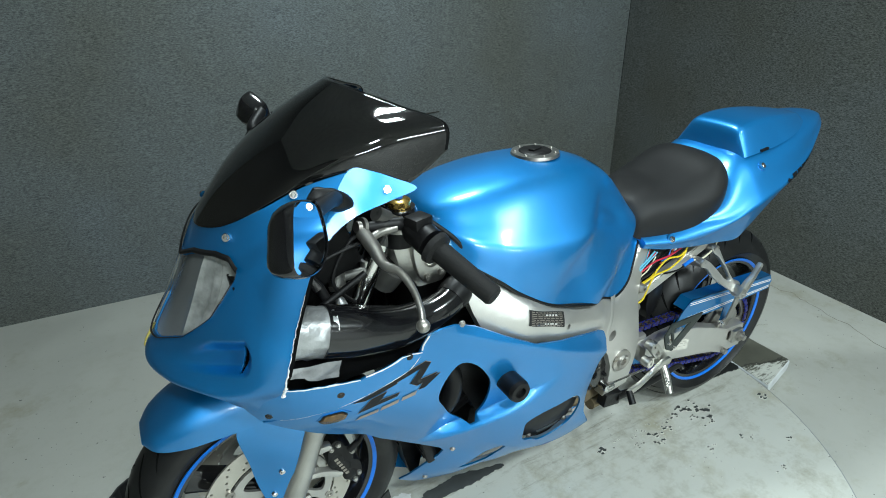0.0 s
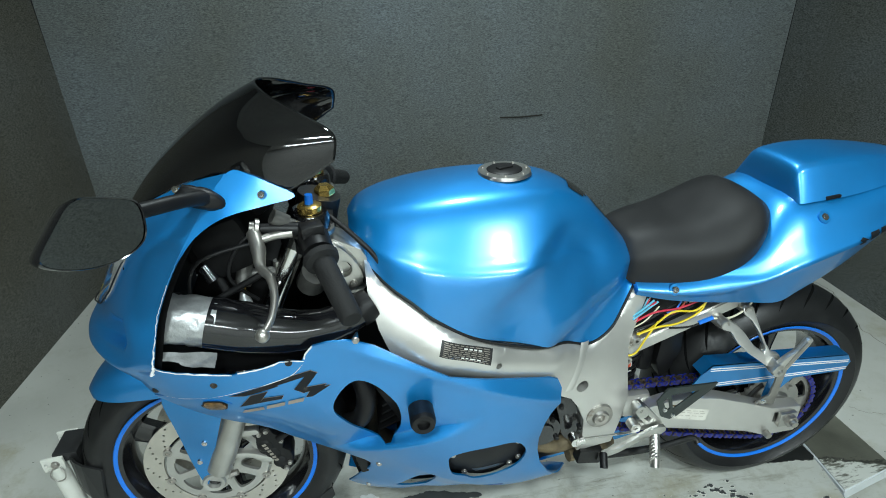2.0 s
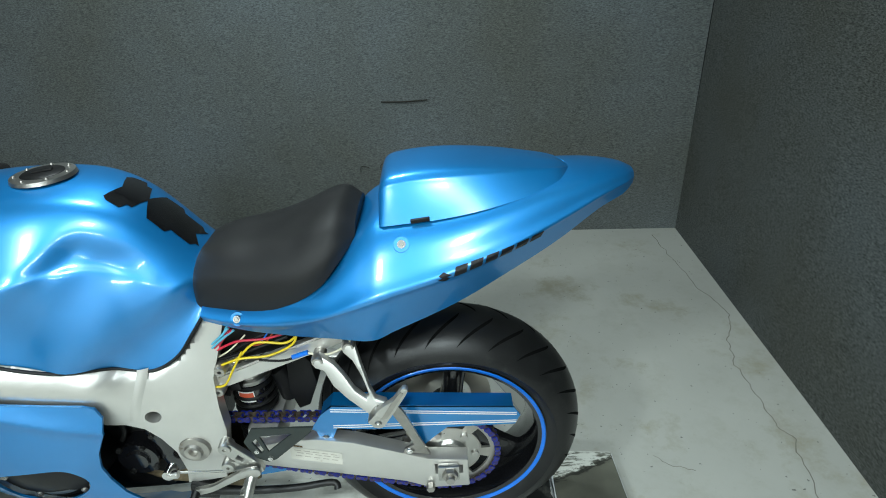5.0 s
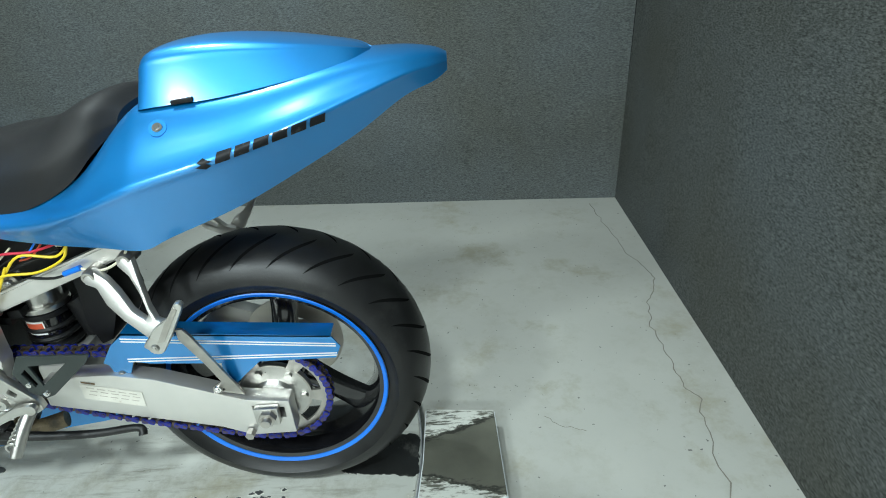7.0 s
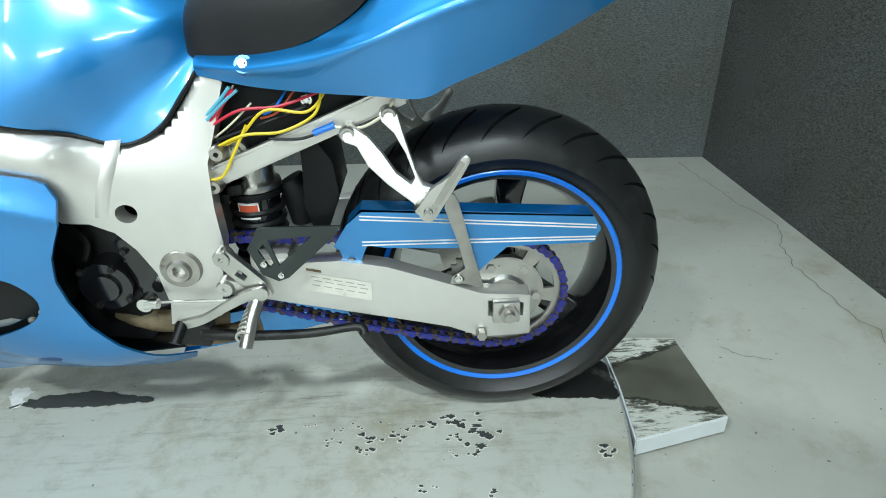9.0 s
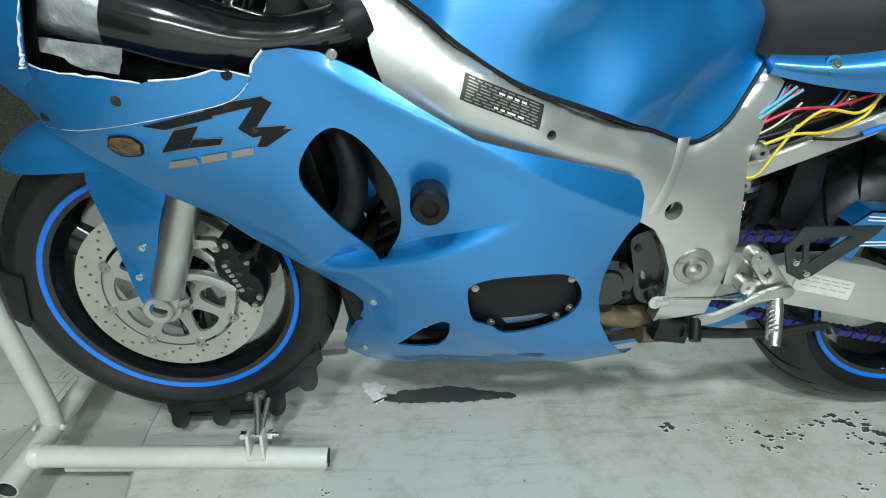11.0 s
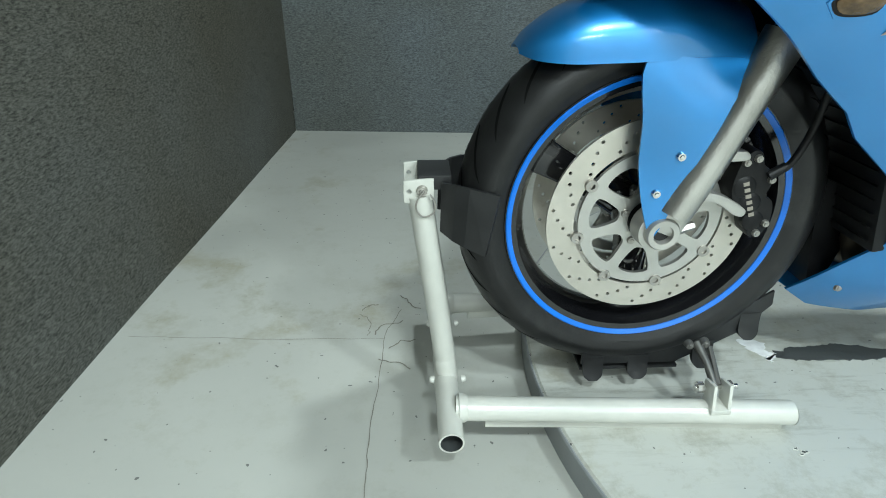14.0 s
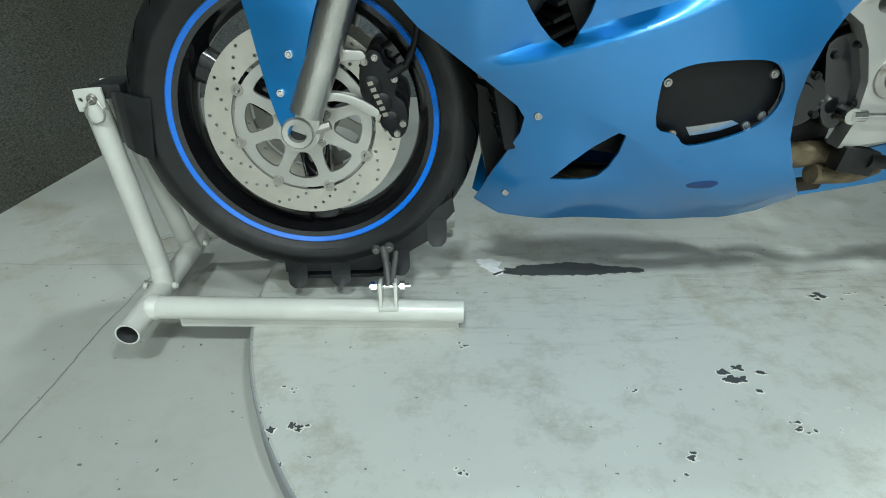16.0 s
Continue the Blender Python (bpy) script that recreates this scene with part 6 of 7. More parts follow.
for a0, z0, z1, m_ in ((-1.15, 0.468, 0.498, M_WHITE), (-1.10, 0.482, 0.494, M_ORANGERED)):
    bm = bmesh.new()
    rr_ = 0.0409 + (0.0003 if m_ is not M_WHITE else 0)
    grid(bm, [[(0.277 + rr_ * math.cos(a0 - 1.0 + (0.9 if m_ is M_WHITE else 0.8) * k / 8), -0.042 + rr_ * math.sin(a0 - 1.0 + (0.9 if m_ is M_WHITE else 0.8) * k / 8), z) for k in range(9)] for z in (z0, z1)])
    part("shock_label", bm, m_, body_, "orange and white warning label")
bm = bmesh.new()
tube(bm, [(0.335, -0.03, 0.52), (0.345, -0.03, 0.50), (0.35, -0.03, 0.44)], [0.024, 0.027, 0.022], 20)
part("shock_reservoir", bm, M_BLACK, shock, "black shock reservoir")
for k, (x_, z_) in enumerate(((0.245, 0.545), (0.262, 0.528), (0.238, 0.515))):
    bm = bmesh.new()
    box(bm, (x_, -0.085, z_), (0.026, 0.03, 0.018), (0, -20 + 15 * k, 0), 0.003)
    part("connector", bm, M_BLACK, shock)
bm = prism([(0.370, 0.612), (0.395, 0.600), (0.420, 0.560), (0.425, 0.50), (0.40, 0.44), (0.375, 0.43), (0.362, 0.48), (0.368, 0.55)], -0.070, 0.05, (), 0.004)
part("inner_mudguard", bm, M_BLACK, bike, "matt black inner mudguard")
bm = prism([(0.336, 0.596), (0.372, 0.612), (0.425, 0.617), (0.428, 0.609), (0.38, 0.603), (0.345, 0.590)], -0.104, -0.098)
part("red_strip", bm, M_ORANGERED, bike, "faded red strip under the rail", False)
bm = bmesh.new()
box(bm, (0.38, 0, 0.66), (0.30, 0.17, 0.10), (0, -12, 0), 0.01)
part("battery_tray", bm, M_BLACK, bike, "black undertray")
W = [("yellow_wire", M_YELLOW, [(0.225, -0.118, 0.600), (0.29, -0.122, 0.618), (0.34, -0.125, 0.660), (0.40, -0.122, 0.655), (0.43, -0.12, 0.682)]),
     ("yellow_wire", M_YELLOW, [(0.232, -0.122, 0.595), (0.30, -0.128, 0.625), (0.36, -0.125, 0.628), (0.41, -0.122, 0.650), (0.425, -0.12, 0.682)]),
     ("yellow_wire", M_YELLOW, [(0.236, -0.13, 0.560), (0.262, -0.132, 0.565), (0.285, -0.128, 0.60), (0.31, -0.125, 0.64)]),
     ("red_wire", M_RED, [(0.245, -0.115, 0.632), (0.30, -0.118, 0.660), (0.36, -0.118, 0.664), (0.42, -0.118, 0.682)]),
     ("red_wire", M_RED, [(0.25, -0.115, 0.640), (0.275, -0.118, 0.665), (0.30, -0.12, 0.690)]),
     ("light_blue_wire", M_CYAN, [(0.252, -0.115, 0.655), (0.275, -0.118, 0.675), (0.295, -0.12, 0.695)]),
     ("light_blue_wire", M_CYAN, [(0.252, -0.118, 0.648), (0.28, -0.12, 0.672), (0.305, -0.12, 0.69)]),
     ("cream_wire", M_CREAM, [(0.436, -0.13, 0.634), (0.48, -0.135, 0.632), (0.52, -0.135, 0.655), (0.535, -0.13, 0.685)]),
     ("black_wire", M_BLACK, [(0.34, -0.125, 0.618), (0.39, -0.13, 0.618), (0.43, -0.13, 0.632)])]
for nm, m_, pts in W:
    bm = bmesh.new()
    tube(bm, pts, 0.0024, 6, 6)
    part(nm, bm, m_, bike)
bm = bmesh.new()
tube(bm, [(0.408, -0.13, 0.625), (0.44, -0.131, 0.636)], 0.005, 8)
part("wire_connector", bm, M_STRIPE, bike, "blue wire connector")
rw_ = random.Random(21)
LOOM = [(M_BLACK, 0.0030, (0.240, 0.600), (0.30, 0.640), (0.37, 0.672)), (M_BLACK, 0.0034, (0.246, 0.612), (0.31, 0.632), (0.40, 0.660)), (M_CREAM, 0.0016, (0.256, 0.620), (0.285, 0.640), (0.318, 0.668)), (M_CYAN, 0.0018, (0.252, 0.640), (0.270, 0.662), (0.288, 0.692)),
        (M_CREAM, 0.0014, (0.258, 0.640), (0.276, 0.664), (0.296, 0.694)), (M_STRIPE, 0.0018, (0.335, 0.652), (0.352, 0.660), (0.372, 0.684)), (M_ORANGERED, 0.0018, (0.330, 0.646), (0.358, 0.656), (0.384, 0.684)), (M_RED, 0.0022, (0.248, 0.628), (0.266, 0.650), (0.292, 0.690))]
for m_, r_, a_, b_, c_ in LOOM:
    bm = bmesh.new()
    yy = -0.104 - rw_.uniform(0, 0.012)
    tube(bm, [(a_[0], yy, a_[1]), (b_[0], yy - 0.004, b_[1]), (c_[0], yy + 0.004, c_[1])], r_, 6, 6)
    part("loom_wire", bm, m_, bike)
bm = bmesh.new()
bolt(bm, (0.398, -0.098, 0.668), 0.011, 0.004)
part("tray_bolt", bm, M_CHROME, bike)
bm = bmesh.new()
box(bm, (0.255, -0.092, 0.590), (0.034, 0.02, 0.022), (0, -20, 0), 0.004)
part("clear_connector", bm, M_CREAM, bike, "pale plastic wire connector")

# nose fairing: curves from the centre line outwards, each from its lower to its upper edge
NOSE = [[(-0.862, 0, 0.728), (-0.870, 0, 0.752), (-0.846, 0, 0.790), (-0.806, 0, 0.86), (-0.764, 0, 0.936), (-0.736, 0, 0.980)],
        [(-0.828, -0.085, 0.728), (-0.846, -0.092, 0.755), (-0.814, -0.098, 0.790), (-0.780, -0.100, 0.86), (-0.743, -0.092, 0.940), (-0.710, -0.082, 0.994)],
        [(-0.790, -0.148, 0.738), (-0.798, -0.168, 0.757), (-0.765, -0.182, 0.789), (-0.740, -0.180, 0.865), (-0.703, -0.165, 0.945), (-0.660, -0.132, 1.026)],
        [(-0.755, -0.190, 0.727), (-0.751, -0.209, 0.750), (-0.722, -0.230, 0.788), (-0.703, -0.228, 0.870), (-0.658, -0.204, 0.965), (-0.590, -0.152, 1.058)],
        [(-0.714, -0.205, 0.702), (-0.700, -0.226, 0.742), (-0.683, -0.252, 0.785), (-0.652, -0.250, 0.880), (-0.605, -0.226, 0.968), (-0.525, -0.172, 1.076)]]


def patch(curves, nu, nv):
    cols = [spline(c, nv) for c in curves]
    mirrored = [[np.array((p[0], -p[1], p[2])) for p in c] for c in cols[:0:-1]]
    allc = mirrored + cols
    rows = []
    for j in range(len(cols[0])):
        rows.append(spline([c[j] for c in allc], nu))
    return rows


NS, NV = 44, 40
rows = patch(NOSE, NS, NV)
NU = len(rows[0])
mid = (NU - 1) / 2
U_MAX = 1.85


def lamp_low(u):
    return float(np.interp(u, [0, 0.3, 0.9, 1.5, U_MAX], [0.792, 0.795, 0.820, 0.872, 0.935]))


def lamp_high(u):
    return float(np.interp(u, [0, 0.5, 1.2, 1.6, U_MAX], [0.925, 0.945, 0.957, 0.957, 0.945]))


def in_lamp(i, j):
    u = abs(i - mid) / NS
    return u < U_MAX and lamp_low(u) < rows[j][i][2] < lamp_high(u)


def slit_end(z):
    return 2.74 - 0.22 * min(1.5, ((z - 0.824) / 0.034) ** 2)


def in_scoop(i, j):
    z = rows[j][i][2]
    return ((abs(i - mid) / NS - slit_end(z) + 0.13) / 0.11) ** 2 + ((z - 0.820) / 0.024) ** 2 < 1


def recess(i, p):
    """The intake channel: a ledge below, deepening rearwards to a slit under a rim."""
    u = abs(i - mid) / NS
    lo_ = float(np.interp(u, [0.6, 1.6, 2.6], [0.764, 0.779, 0.794]))
    hi_ = float(np.interp(u, [0.6, 1.6, 2.6], [0.796, 0.842, 0.862]))
    g = ease(lo_, lo_ + 0.013, p[2]) * (1 - ease(hi_ - 0.030, hi_, p[2]))
    e_ = slit_end(p[2])
    k = -0.027 * g * ease(0.7, 2.3, u) * (1 - ease(e_ - 0.03, e_ + 0.06, u))
    n_ = np.array((-1.0 + 0.30 * u, p[1] * 4, 0.25))
    return p + n_ / np.linalg.norm(n_) * k


def on_nose(u, z, out=0.0):
    """The point of the nose surface at u spans from the centre line and height z."""
    i = mid + u * NS
    i0 = int(min(NU - 2, max(0, math.floor(i))))
    f = i - i0
    col = [(1 - f) * r_[i0] + f * r_[i0 + 1] for r_ in rows]
    zs = [c_[2] for c_ in col]
    p = np.array([np.interp(z, zs, [c_[k] for c_ in col]) for k in range(3)])
    n_ = np.array((-1.0 + 0.30 * abs(u), (p[1] * 4), 0.25))
    return p + n_ / np.linalg.norm(n_) * out


bm = bmesh.new()
R2 = [[recess(i, rows[j][i]) for i in range(NU)] for j in range(len(rows))]
va = [[bm.verts.new(p) for p in r_] for r_ in R2]
for j in range(len(rows) - 1):
    for i in range(NU - 1):
        q = (j, i), (j, i + 1), (j + 1, i + 1), (j + 1, i)
        if not all(in_lamp(b, a) for a, b in q) and not all(in_scoop(b, a) for a, b in q):
            bm.faces.new([va[a][b] for a, b in q])
bmesh.ops.delete(bm, geom=[v for v in bm.verts if not v.link_faces], context="VERTS")
nose = part("nose_fairing", bm, M_BLUE, bike, "metallic blue nose fairing, chipped at its torn edge")
nose.modifiers.new("thickness", "SOLIDIFY").thickness = 0.004
bl = bmesh.new()
US = np.linspace(-U_MAX, U_MAX, 61)
grid(bl, [[on_nose(u, lamp_low(abs(u)) + (lamp_high(abs(u)) - lamp_low(abs(u))) * k / 14, 0.003) for u in US] for k in range(15)])
lamp = part("headlight", bl, M_LENS, bike, "clear headlight lens with pale reflector")
lamp.visible_shadow = False
for nm, f_, lo_, hi_ in (("headlight_brow", lamp_high, -0.001, 0.007), ("headlight_gasket", lamp_low, -0.0008, 0.0008)):
    bm = bmesh.new()
    grid(bm, [[on_nose(u, f_(abs(u)) + lo_ + (hi_ - lo_) * k / 4, 0.0045 + 0.003 * math.sin(math.pi * k / 4)) for u in np.linspace(-U_MAX - 0.03, U_MAX + 0.03, 61)] for k in range(5)])
    part(nm, bm, M_BLACK, lamp, "black rubber edge")
for sgn in (-1, 1):
    # added black block in place of the shade inside the intake slit
    bm = bmesh.new()
    box(bm, (-0.700, sgn * 0.152, 0.815), (0.12, 0.012, 0.10), (0, 0, sgn * 12), 0.004)
    part("intake_backing", bm, M_BLACK, nose, "black backing that darkens the intake slit")
    # inner face of the fairing, near-black to paint the cockpit's shade
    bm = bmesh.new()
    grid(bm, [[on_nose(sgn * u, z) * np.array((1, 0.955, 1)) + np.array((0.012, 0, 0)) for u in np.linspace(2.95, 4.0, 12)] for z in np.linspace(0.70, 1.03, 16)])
    part("inner_liner", bm, M_LINER, nose, "near-black inside of the fairing, coloured as if in shade")
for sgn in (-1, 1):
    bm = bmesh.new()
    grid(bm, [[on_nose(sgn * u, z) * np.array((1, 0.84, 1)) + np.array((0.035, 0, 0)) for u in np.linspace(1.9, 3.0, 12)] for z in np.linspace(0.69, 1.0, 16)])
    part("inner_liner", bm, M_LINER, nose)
# added dark plate: keeps the nose's blue inside black, as if in shade
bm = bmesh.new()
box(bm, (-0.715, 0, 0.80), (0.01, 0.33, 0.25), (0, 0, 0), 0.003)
part("nose_dark_backing", bm, M_LINER, nose, "", False)
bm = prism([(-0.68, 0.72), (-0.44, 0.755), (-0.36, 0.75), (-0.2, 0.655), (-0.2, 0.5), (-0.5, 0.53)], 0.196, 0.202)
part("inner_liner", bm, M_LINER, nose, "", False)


def lamp_bowl(u0, u1, depth, fluted=False):
    bm = bmesh.new()
    rr = []
    for a in range(33):
        row = []
        for b in range(33):
            u = u0 + (u1 - u0) * b / 32
            lo_, hi_ = lamp_low(abs(u)) - 0.007, lamp_high(abs(u)) + 0.007
            p = on_nose(u, lo_ + (hi_ - lo_) * a / 32)
            q = math.sin(math.pi * a / 32) * math.sin(math.pi * b / 32)
            row.append((p[0] + 0.003 + depth * q ** 0.5 + (0.0035 * math.cos(b * 1.35) * math.sin(math.pi * b / 32) * math.sin(math.pi * a / 32) if fluted else 0), p[1] * 0.985, p[2]))
        rr.append(row)
    grid(bm, rr)
    return bm


for sgn in (-1, 1):
    part("headlight_reflector", lamp_bowl(sgn * 0.80, sgn * 1.90, 0.022, True), M_REFL, lamp, "bright faceted reflector")
part("headlight_shell", lamp_bowl(-0.80, 0.80, 0.012), M_LAMPGREY, lamp, "grey inner lamp shell")
# strip of old glue at the nose tip
bm = bmesh.new()
tube(bm, [tuple(on_nose(-0.35, z, 0.001)) for z in (0.788, 0.77, 0.75, 0.732, 0.720)], 0.003, 6, 2)
part("glue_strip", bm, M_EDGEYEL, nose, "yellowed glue strip")

# cockpit arch end and torn lower lip
f_tip = skin([(-0.612, 0.957, -0.231), (-0.60, 0.97, -0.227), (-0.565, 1.022, -0.2005), (-0.525, 1.076, -0.172), (-0.42, 1.04, -0.205), (-0.53, 1.02, -0.212), (-0.47, 1.03, -0.209), (-0.48, 1.07, -0.186)])
tip_o = [tuple(p) for p in spline([(-0.612, 0.955), (-0.58, 0.99), (-0.53, 1.018), (-0.468, 1.030), (-0.420, 1.040), (-0.455, 1.060), (-0.49, 1.075), (-0.52, 1.078), (-0.56, 1.035)], 4, True)]
bm = panel(tip_o, (), f_tip, 0.004, 0.014)
part("arch_end", bm, M_BLUE, nose)
bm = panel(tip_o, (), f_tip, 0.004, 0.014, -1)
part("arch_end", bm, M_BLUE, nose)
for sgn in (1, -1):
    bm = panel([(-0.512 + (x + 0.512) * 0.97, 1.034 + (z - 1.034) * 0.95) for x, z in tip_o], (), lambda x, z: f_tip(x, z) + 0.007, 0.002, 0.014, sgn)
    part("inner_liner", bm, M_LINER, nose)
torn = [(-0.706, 0.770)]
rnd = random.Random(9)
for k in range(1, 27):
    u = k / 26
    torn.append((-0.706 + 0.262 * u, float(np.interp(u, [0, 0.14, 0.41, 0.56, 0.58, 0.76, 0.85, 0.94, 1], [0.770, 0.758, 0.751, 0.744, 0.748, 0.750, 0.757, 0.754, 0.749])) + rnd.uniform(-0.0009, 0.0009)))
lip_o = [(-0.725, 0.683), (-0.668, 0.685), (-0.594, 0.697), (-0.528, 0.709), (-0.472, 0.722), (-0.448, 0.742)] + torn[::-1] + [(-0.728, 0.764), (-0.752, 0.748), (-0.750, 0.722), (-0.739, 0.702)]


def lip_skin(x, z):
    return base_skin(x, z) - 0.0022 + 0.004 * ease(-0.68, -0.715, x) + 0.014 * ease(-0.715, -0.75, x)


bm = panel(lip_o, (), lip_skin, 0.004, 0.014)
lip = part("torn_lip", bm, M_BLUE, nose, "torn lower edge of the blue fairing")
for a_, b_ in ((0, 15), (15, 27)):
    bm = bmesh.new()
    pts_ = [(x, lip_skin(x, z) - 0.0003, z + 0.0006) for x, z in torn[a_:b_]]
    tube(bm, pts_, [rnd.uniform(0.0007, 0.0017) for p in pts_], 6)
    part("torn_edge", bm, M_WHITEEDGE, nose, "bare white plastic along the tear")
# thin pale line along the panel joint
bm = bmesh.new()
pts_ = spline([(x, lip_skin(x, z) + 0.0008, z - 0.0004) for x, z in lip_o[:6]], 5)
tube(bm, pts_, [0.0003 + 0.0005 * abs(math.sin(k * 1.7)) for k in range(len(pts_))], 5)
part("seam_line", bm, M_WHITEEDGE, nose, "thin pale line along the panel joint")
bm = bmesh.new()
tube(bm, spline([(-0.443, side_skin(-0.443, 0.752) - 0.001, 0.753), (-0.440, side_skin(-0.44, 0.762) - 0.001, 0.763), (-0.427, side_skin(-0.427, 0.776) - 0.001, 0.777)], 5), 0.0016, 6)
part("torn_edge", bm, M_WHITEEDGE, nose)
bm = bmesh.new()
rnd = random.Random(4)
pts_ = spline([(-0.689, -0.2515, 0.764), (-0.684, -0.2535, 0.78), (-0.676, -0.2545, 0.81), (-0.664, -0.253, 0.845), (-0.652, -0.252, 0.882), (-0.630, -0.242, 0.925)], 9)
N_T = len(pts_)
tube(bm, [(p[0] + rnd.uniform(-0.0012, 0.0012), p[1], p[2]) for p in pts_], [max(0.0005, (0.0034 * (1 - k / N_T) ** 2.5 + 0.0004) * rnd.uniform(0.35, 1.25)) for k in range(N_T)], 7)
part("torn_edge", bm, M_WHITEEDGE, nose)
# added dark sheet that paints the shaded gap under the duct
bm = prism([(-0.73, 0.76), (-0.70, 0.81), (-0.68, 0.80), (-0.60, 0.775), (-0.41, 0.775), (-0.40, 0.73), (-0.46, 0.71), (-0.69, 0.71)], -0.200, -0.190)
part("dark_gap_sheet", bm, M_LINER, nose, "", False)
rnd = random.Random(12)
bm = bmesh.new()
rows_f = []
for k in range(7):
    v = k / 6
    row = []
    for i in range(17):
        u = i / 16
        top = 0.794 - 0.014 * u
        low = float(np.interp(u, [0, 0.33, 0.36, 0.6, 1], [0.779, 0.771, 0.766, 0.757, 0.752]))
        row.append((-0.676 + 0.091 * u - 0.010 * v * u + rnd.uniform(-0.0006, 0.0006), -0.232 - 0.004 * v + 0.0012 * math.sin(i * 0.7 + k) + rnd.uniform(-0.0004, 0.0004), top + (low - top) * v))
    rows_f.append(row)
grid(bm, rows_f)
part("tape_flap", bm, M_FLAP, nose, "loose flap of silver tape")

# windscreen
SCR = [[(-0.742, 0, 0.978), (-0.690, 0, 1.040), (-0.622, 0, 1.101), (-0.55, 0, 1.152), (-0.480, 0, 1.188)],
       [(-0.712, -0.082, 0.994), (-0.662, -0.080, 1.052), (-0.600, -0.076, 1.105), (-0.530, -0.072, 1.148), (-0.458, -0.070, 1.178)],
       [(-0.660, -0.130, 1.028), (-0.612, -0.132, 1.072), (-0.550, -0.132, 1.112), (-0.485, -0.128, 1.142), (-0.405, -0.125, 1.155)],
       [(-0.590, -0.150, 1.060), (-0.545, -0.160, 1.082), (-0.495, -0.170, 1.105), (-0.435, -0.176, 1.122), (-0.350, -0.178, 1.130)],
       [(-0.520, -0.168, 1.078), (-0.490, -0.178, 1.072), (-0.455, -0.187, 1.060), (-0.425, -0.190, 1.045), (-0.352, -0.188, 1.088)]]
srows = patch(SCR, 8, 7)
bm = bmesh.new()
grid(bm, srows)
screen = part("windscreen", bm, M_SCREEN, bike, "glossy dark smoked windscreen with pointed lip")
screen.modifiers.new("thickness", "SOLIDIFY").thickness = 0.003
for bx, by, bz in ((-0.470, f_tip(-0.470, 1.046) - 0.001, 1.046), (-0.606, -0.158, 1.051), (-0.708, -0.110, 0.985)):
    for sgn in (1, -1):
        bm = bmesh.new()
        bolt(bm, (bx, by * sgn, bz), 0.0075, 0.005, (-0.3, -1 * sgn, 0.4))
        part("screen_bolt", bm, M_CHROME, nose)
for bx, bz in ((-0.599, 0.726), (-0.710, 0.699), (-0.470, 0.752)):
    bm = bmesh.new()
    bolt(bm, (bx, lip_skin(bx, bz) + 0.002, bz), 0.0075, 0.003)
    part("fairing_bolt", bm, M_ENGINE, nose, "dark fairing screw")
for bx, bz in ((-0.352, 0.768), (-0.334, 0.378), (-0.365, 0.222)):
    bm = bmesh.new()
    bolt(bm, (bx, side_skin(bx, bz) + 0.001, bz), 0.007)
    part("fairing_bolt", bm, M_STEEL, side)

# turn signal in the side fairing
bm = bmesh.new()
so = [tuple(p) for p in spline([(-0.634, 0.664), (-0.631, 0.669), (-0.625, 0.678), (-0.602, 0.679), (-0.592, 0.671), (-0.592, 0.666), (-0.598, 0.656), (-0.623, 0.654)], 4, True)]
bm = panel(so, (), lambda x, z: side_skin(x, z) - 0.003 - 0.006 * max(0, 1 - ((x + 0.611) / 0.025) ** 2 - ((z - 0.667) / 0.014) ** 2), 0.004, 0.006)
sig_rim = [(-0.611 + (x + 0.611) * 0.98, 0.666 + (z - 0.666) * 1.06) for x, z in [(-0.642, 0.664), (-0.630, 0.681), (-0.596, 0.683), (-0.580, 0.670), (-0.590, 0.652), (-0.628, 0.650)]]
part("signal_rim", panel(sig_rim, (), lambda x, z: side_skin(x, z) - 0.0012, 0.003, 0.008), M_BLUE, side, "raised blue rim round the turn signal")
part("signal_gasket", panel([(-0.611 + (x + 0.611) * 1.14, 0.666 + (z - 0.666) * 1.20) for x, z in so], (), lambda x, z: side_skin(x, z) - 0.0024, 0.002, 0.008), M_BLACK, side, "black gasket of the turn signal")
part("turn_signal", bm, M_ORANGE, side, "amber flush turn signal")

# side graphic as plain angular shapes
DEC = [[(-0.580, 0.694), (-0.500, 0.712), (-0.495, 0.702), (-0.555, 0.689)], [(-0.505, 0.716), (-0.435, 0.726), (-0.438, 0.716), (-0.500, 0.704)], [(-0.438, 0.726), (-0.470, 0.688), (-0.452, 0.684), (-0.425, 0.718)],
       [(-0.470, 0.688), (-0.412, 0.690), (-0.420, 0.682), (-0.455, 0.676)], [(-0.545, 0.688), (-0.515, 0.693), (-0.535, 0.664), (-0.570, 0.658)], [(-0.535, 0.664), (-0.495, 0.668), (-0.490, 0.676), (-0.526, 0.676)],
       [(-0.440, 0.684), (-0.405, 0.686), (-0.440, 0.664), (-0.452, 0.664)]]
DEC2 = [[(-0.565, 0.644), (-0.530, 0.650), (-0.530, 0.640), (-0.572, 0.633)], [(-0.524, 0.652), (-0.490, 0.658), (-0.492, 0.648), (-0.526, 0.641)], [(-0.484, 0.659), (-0.455, 0.664), (-0.458, 0.654), (-0.486, 0.649)]]
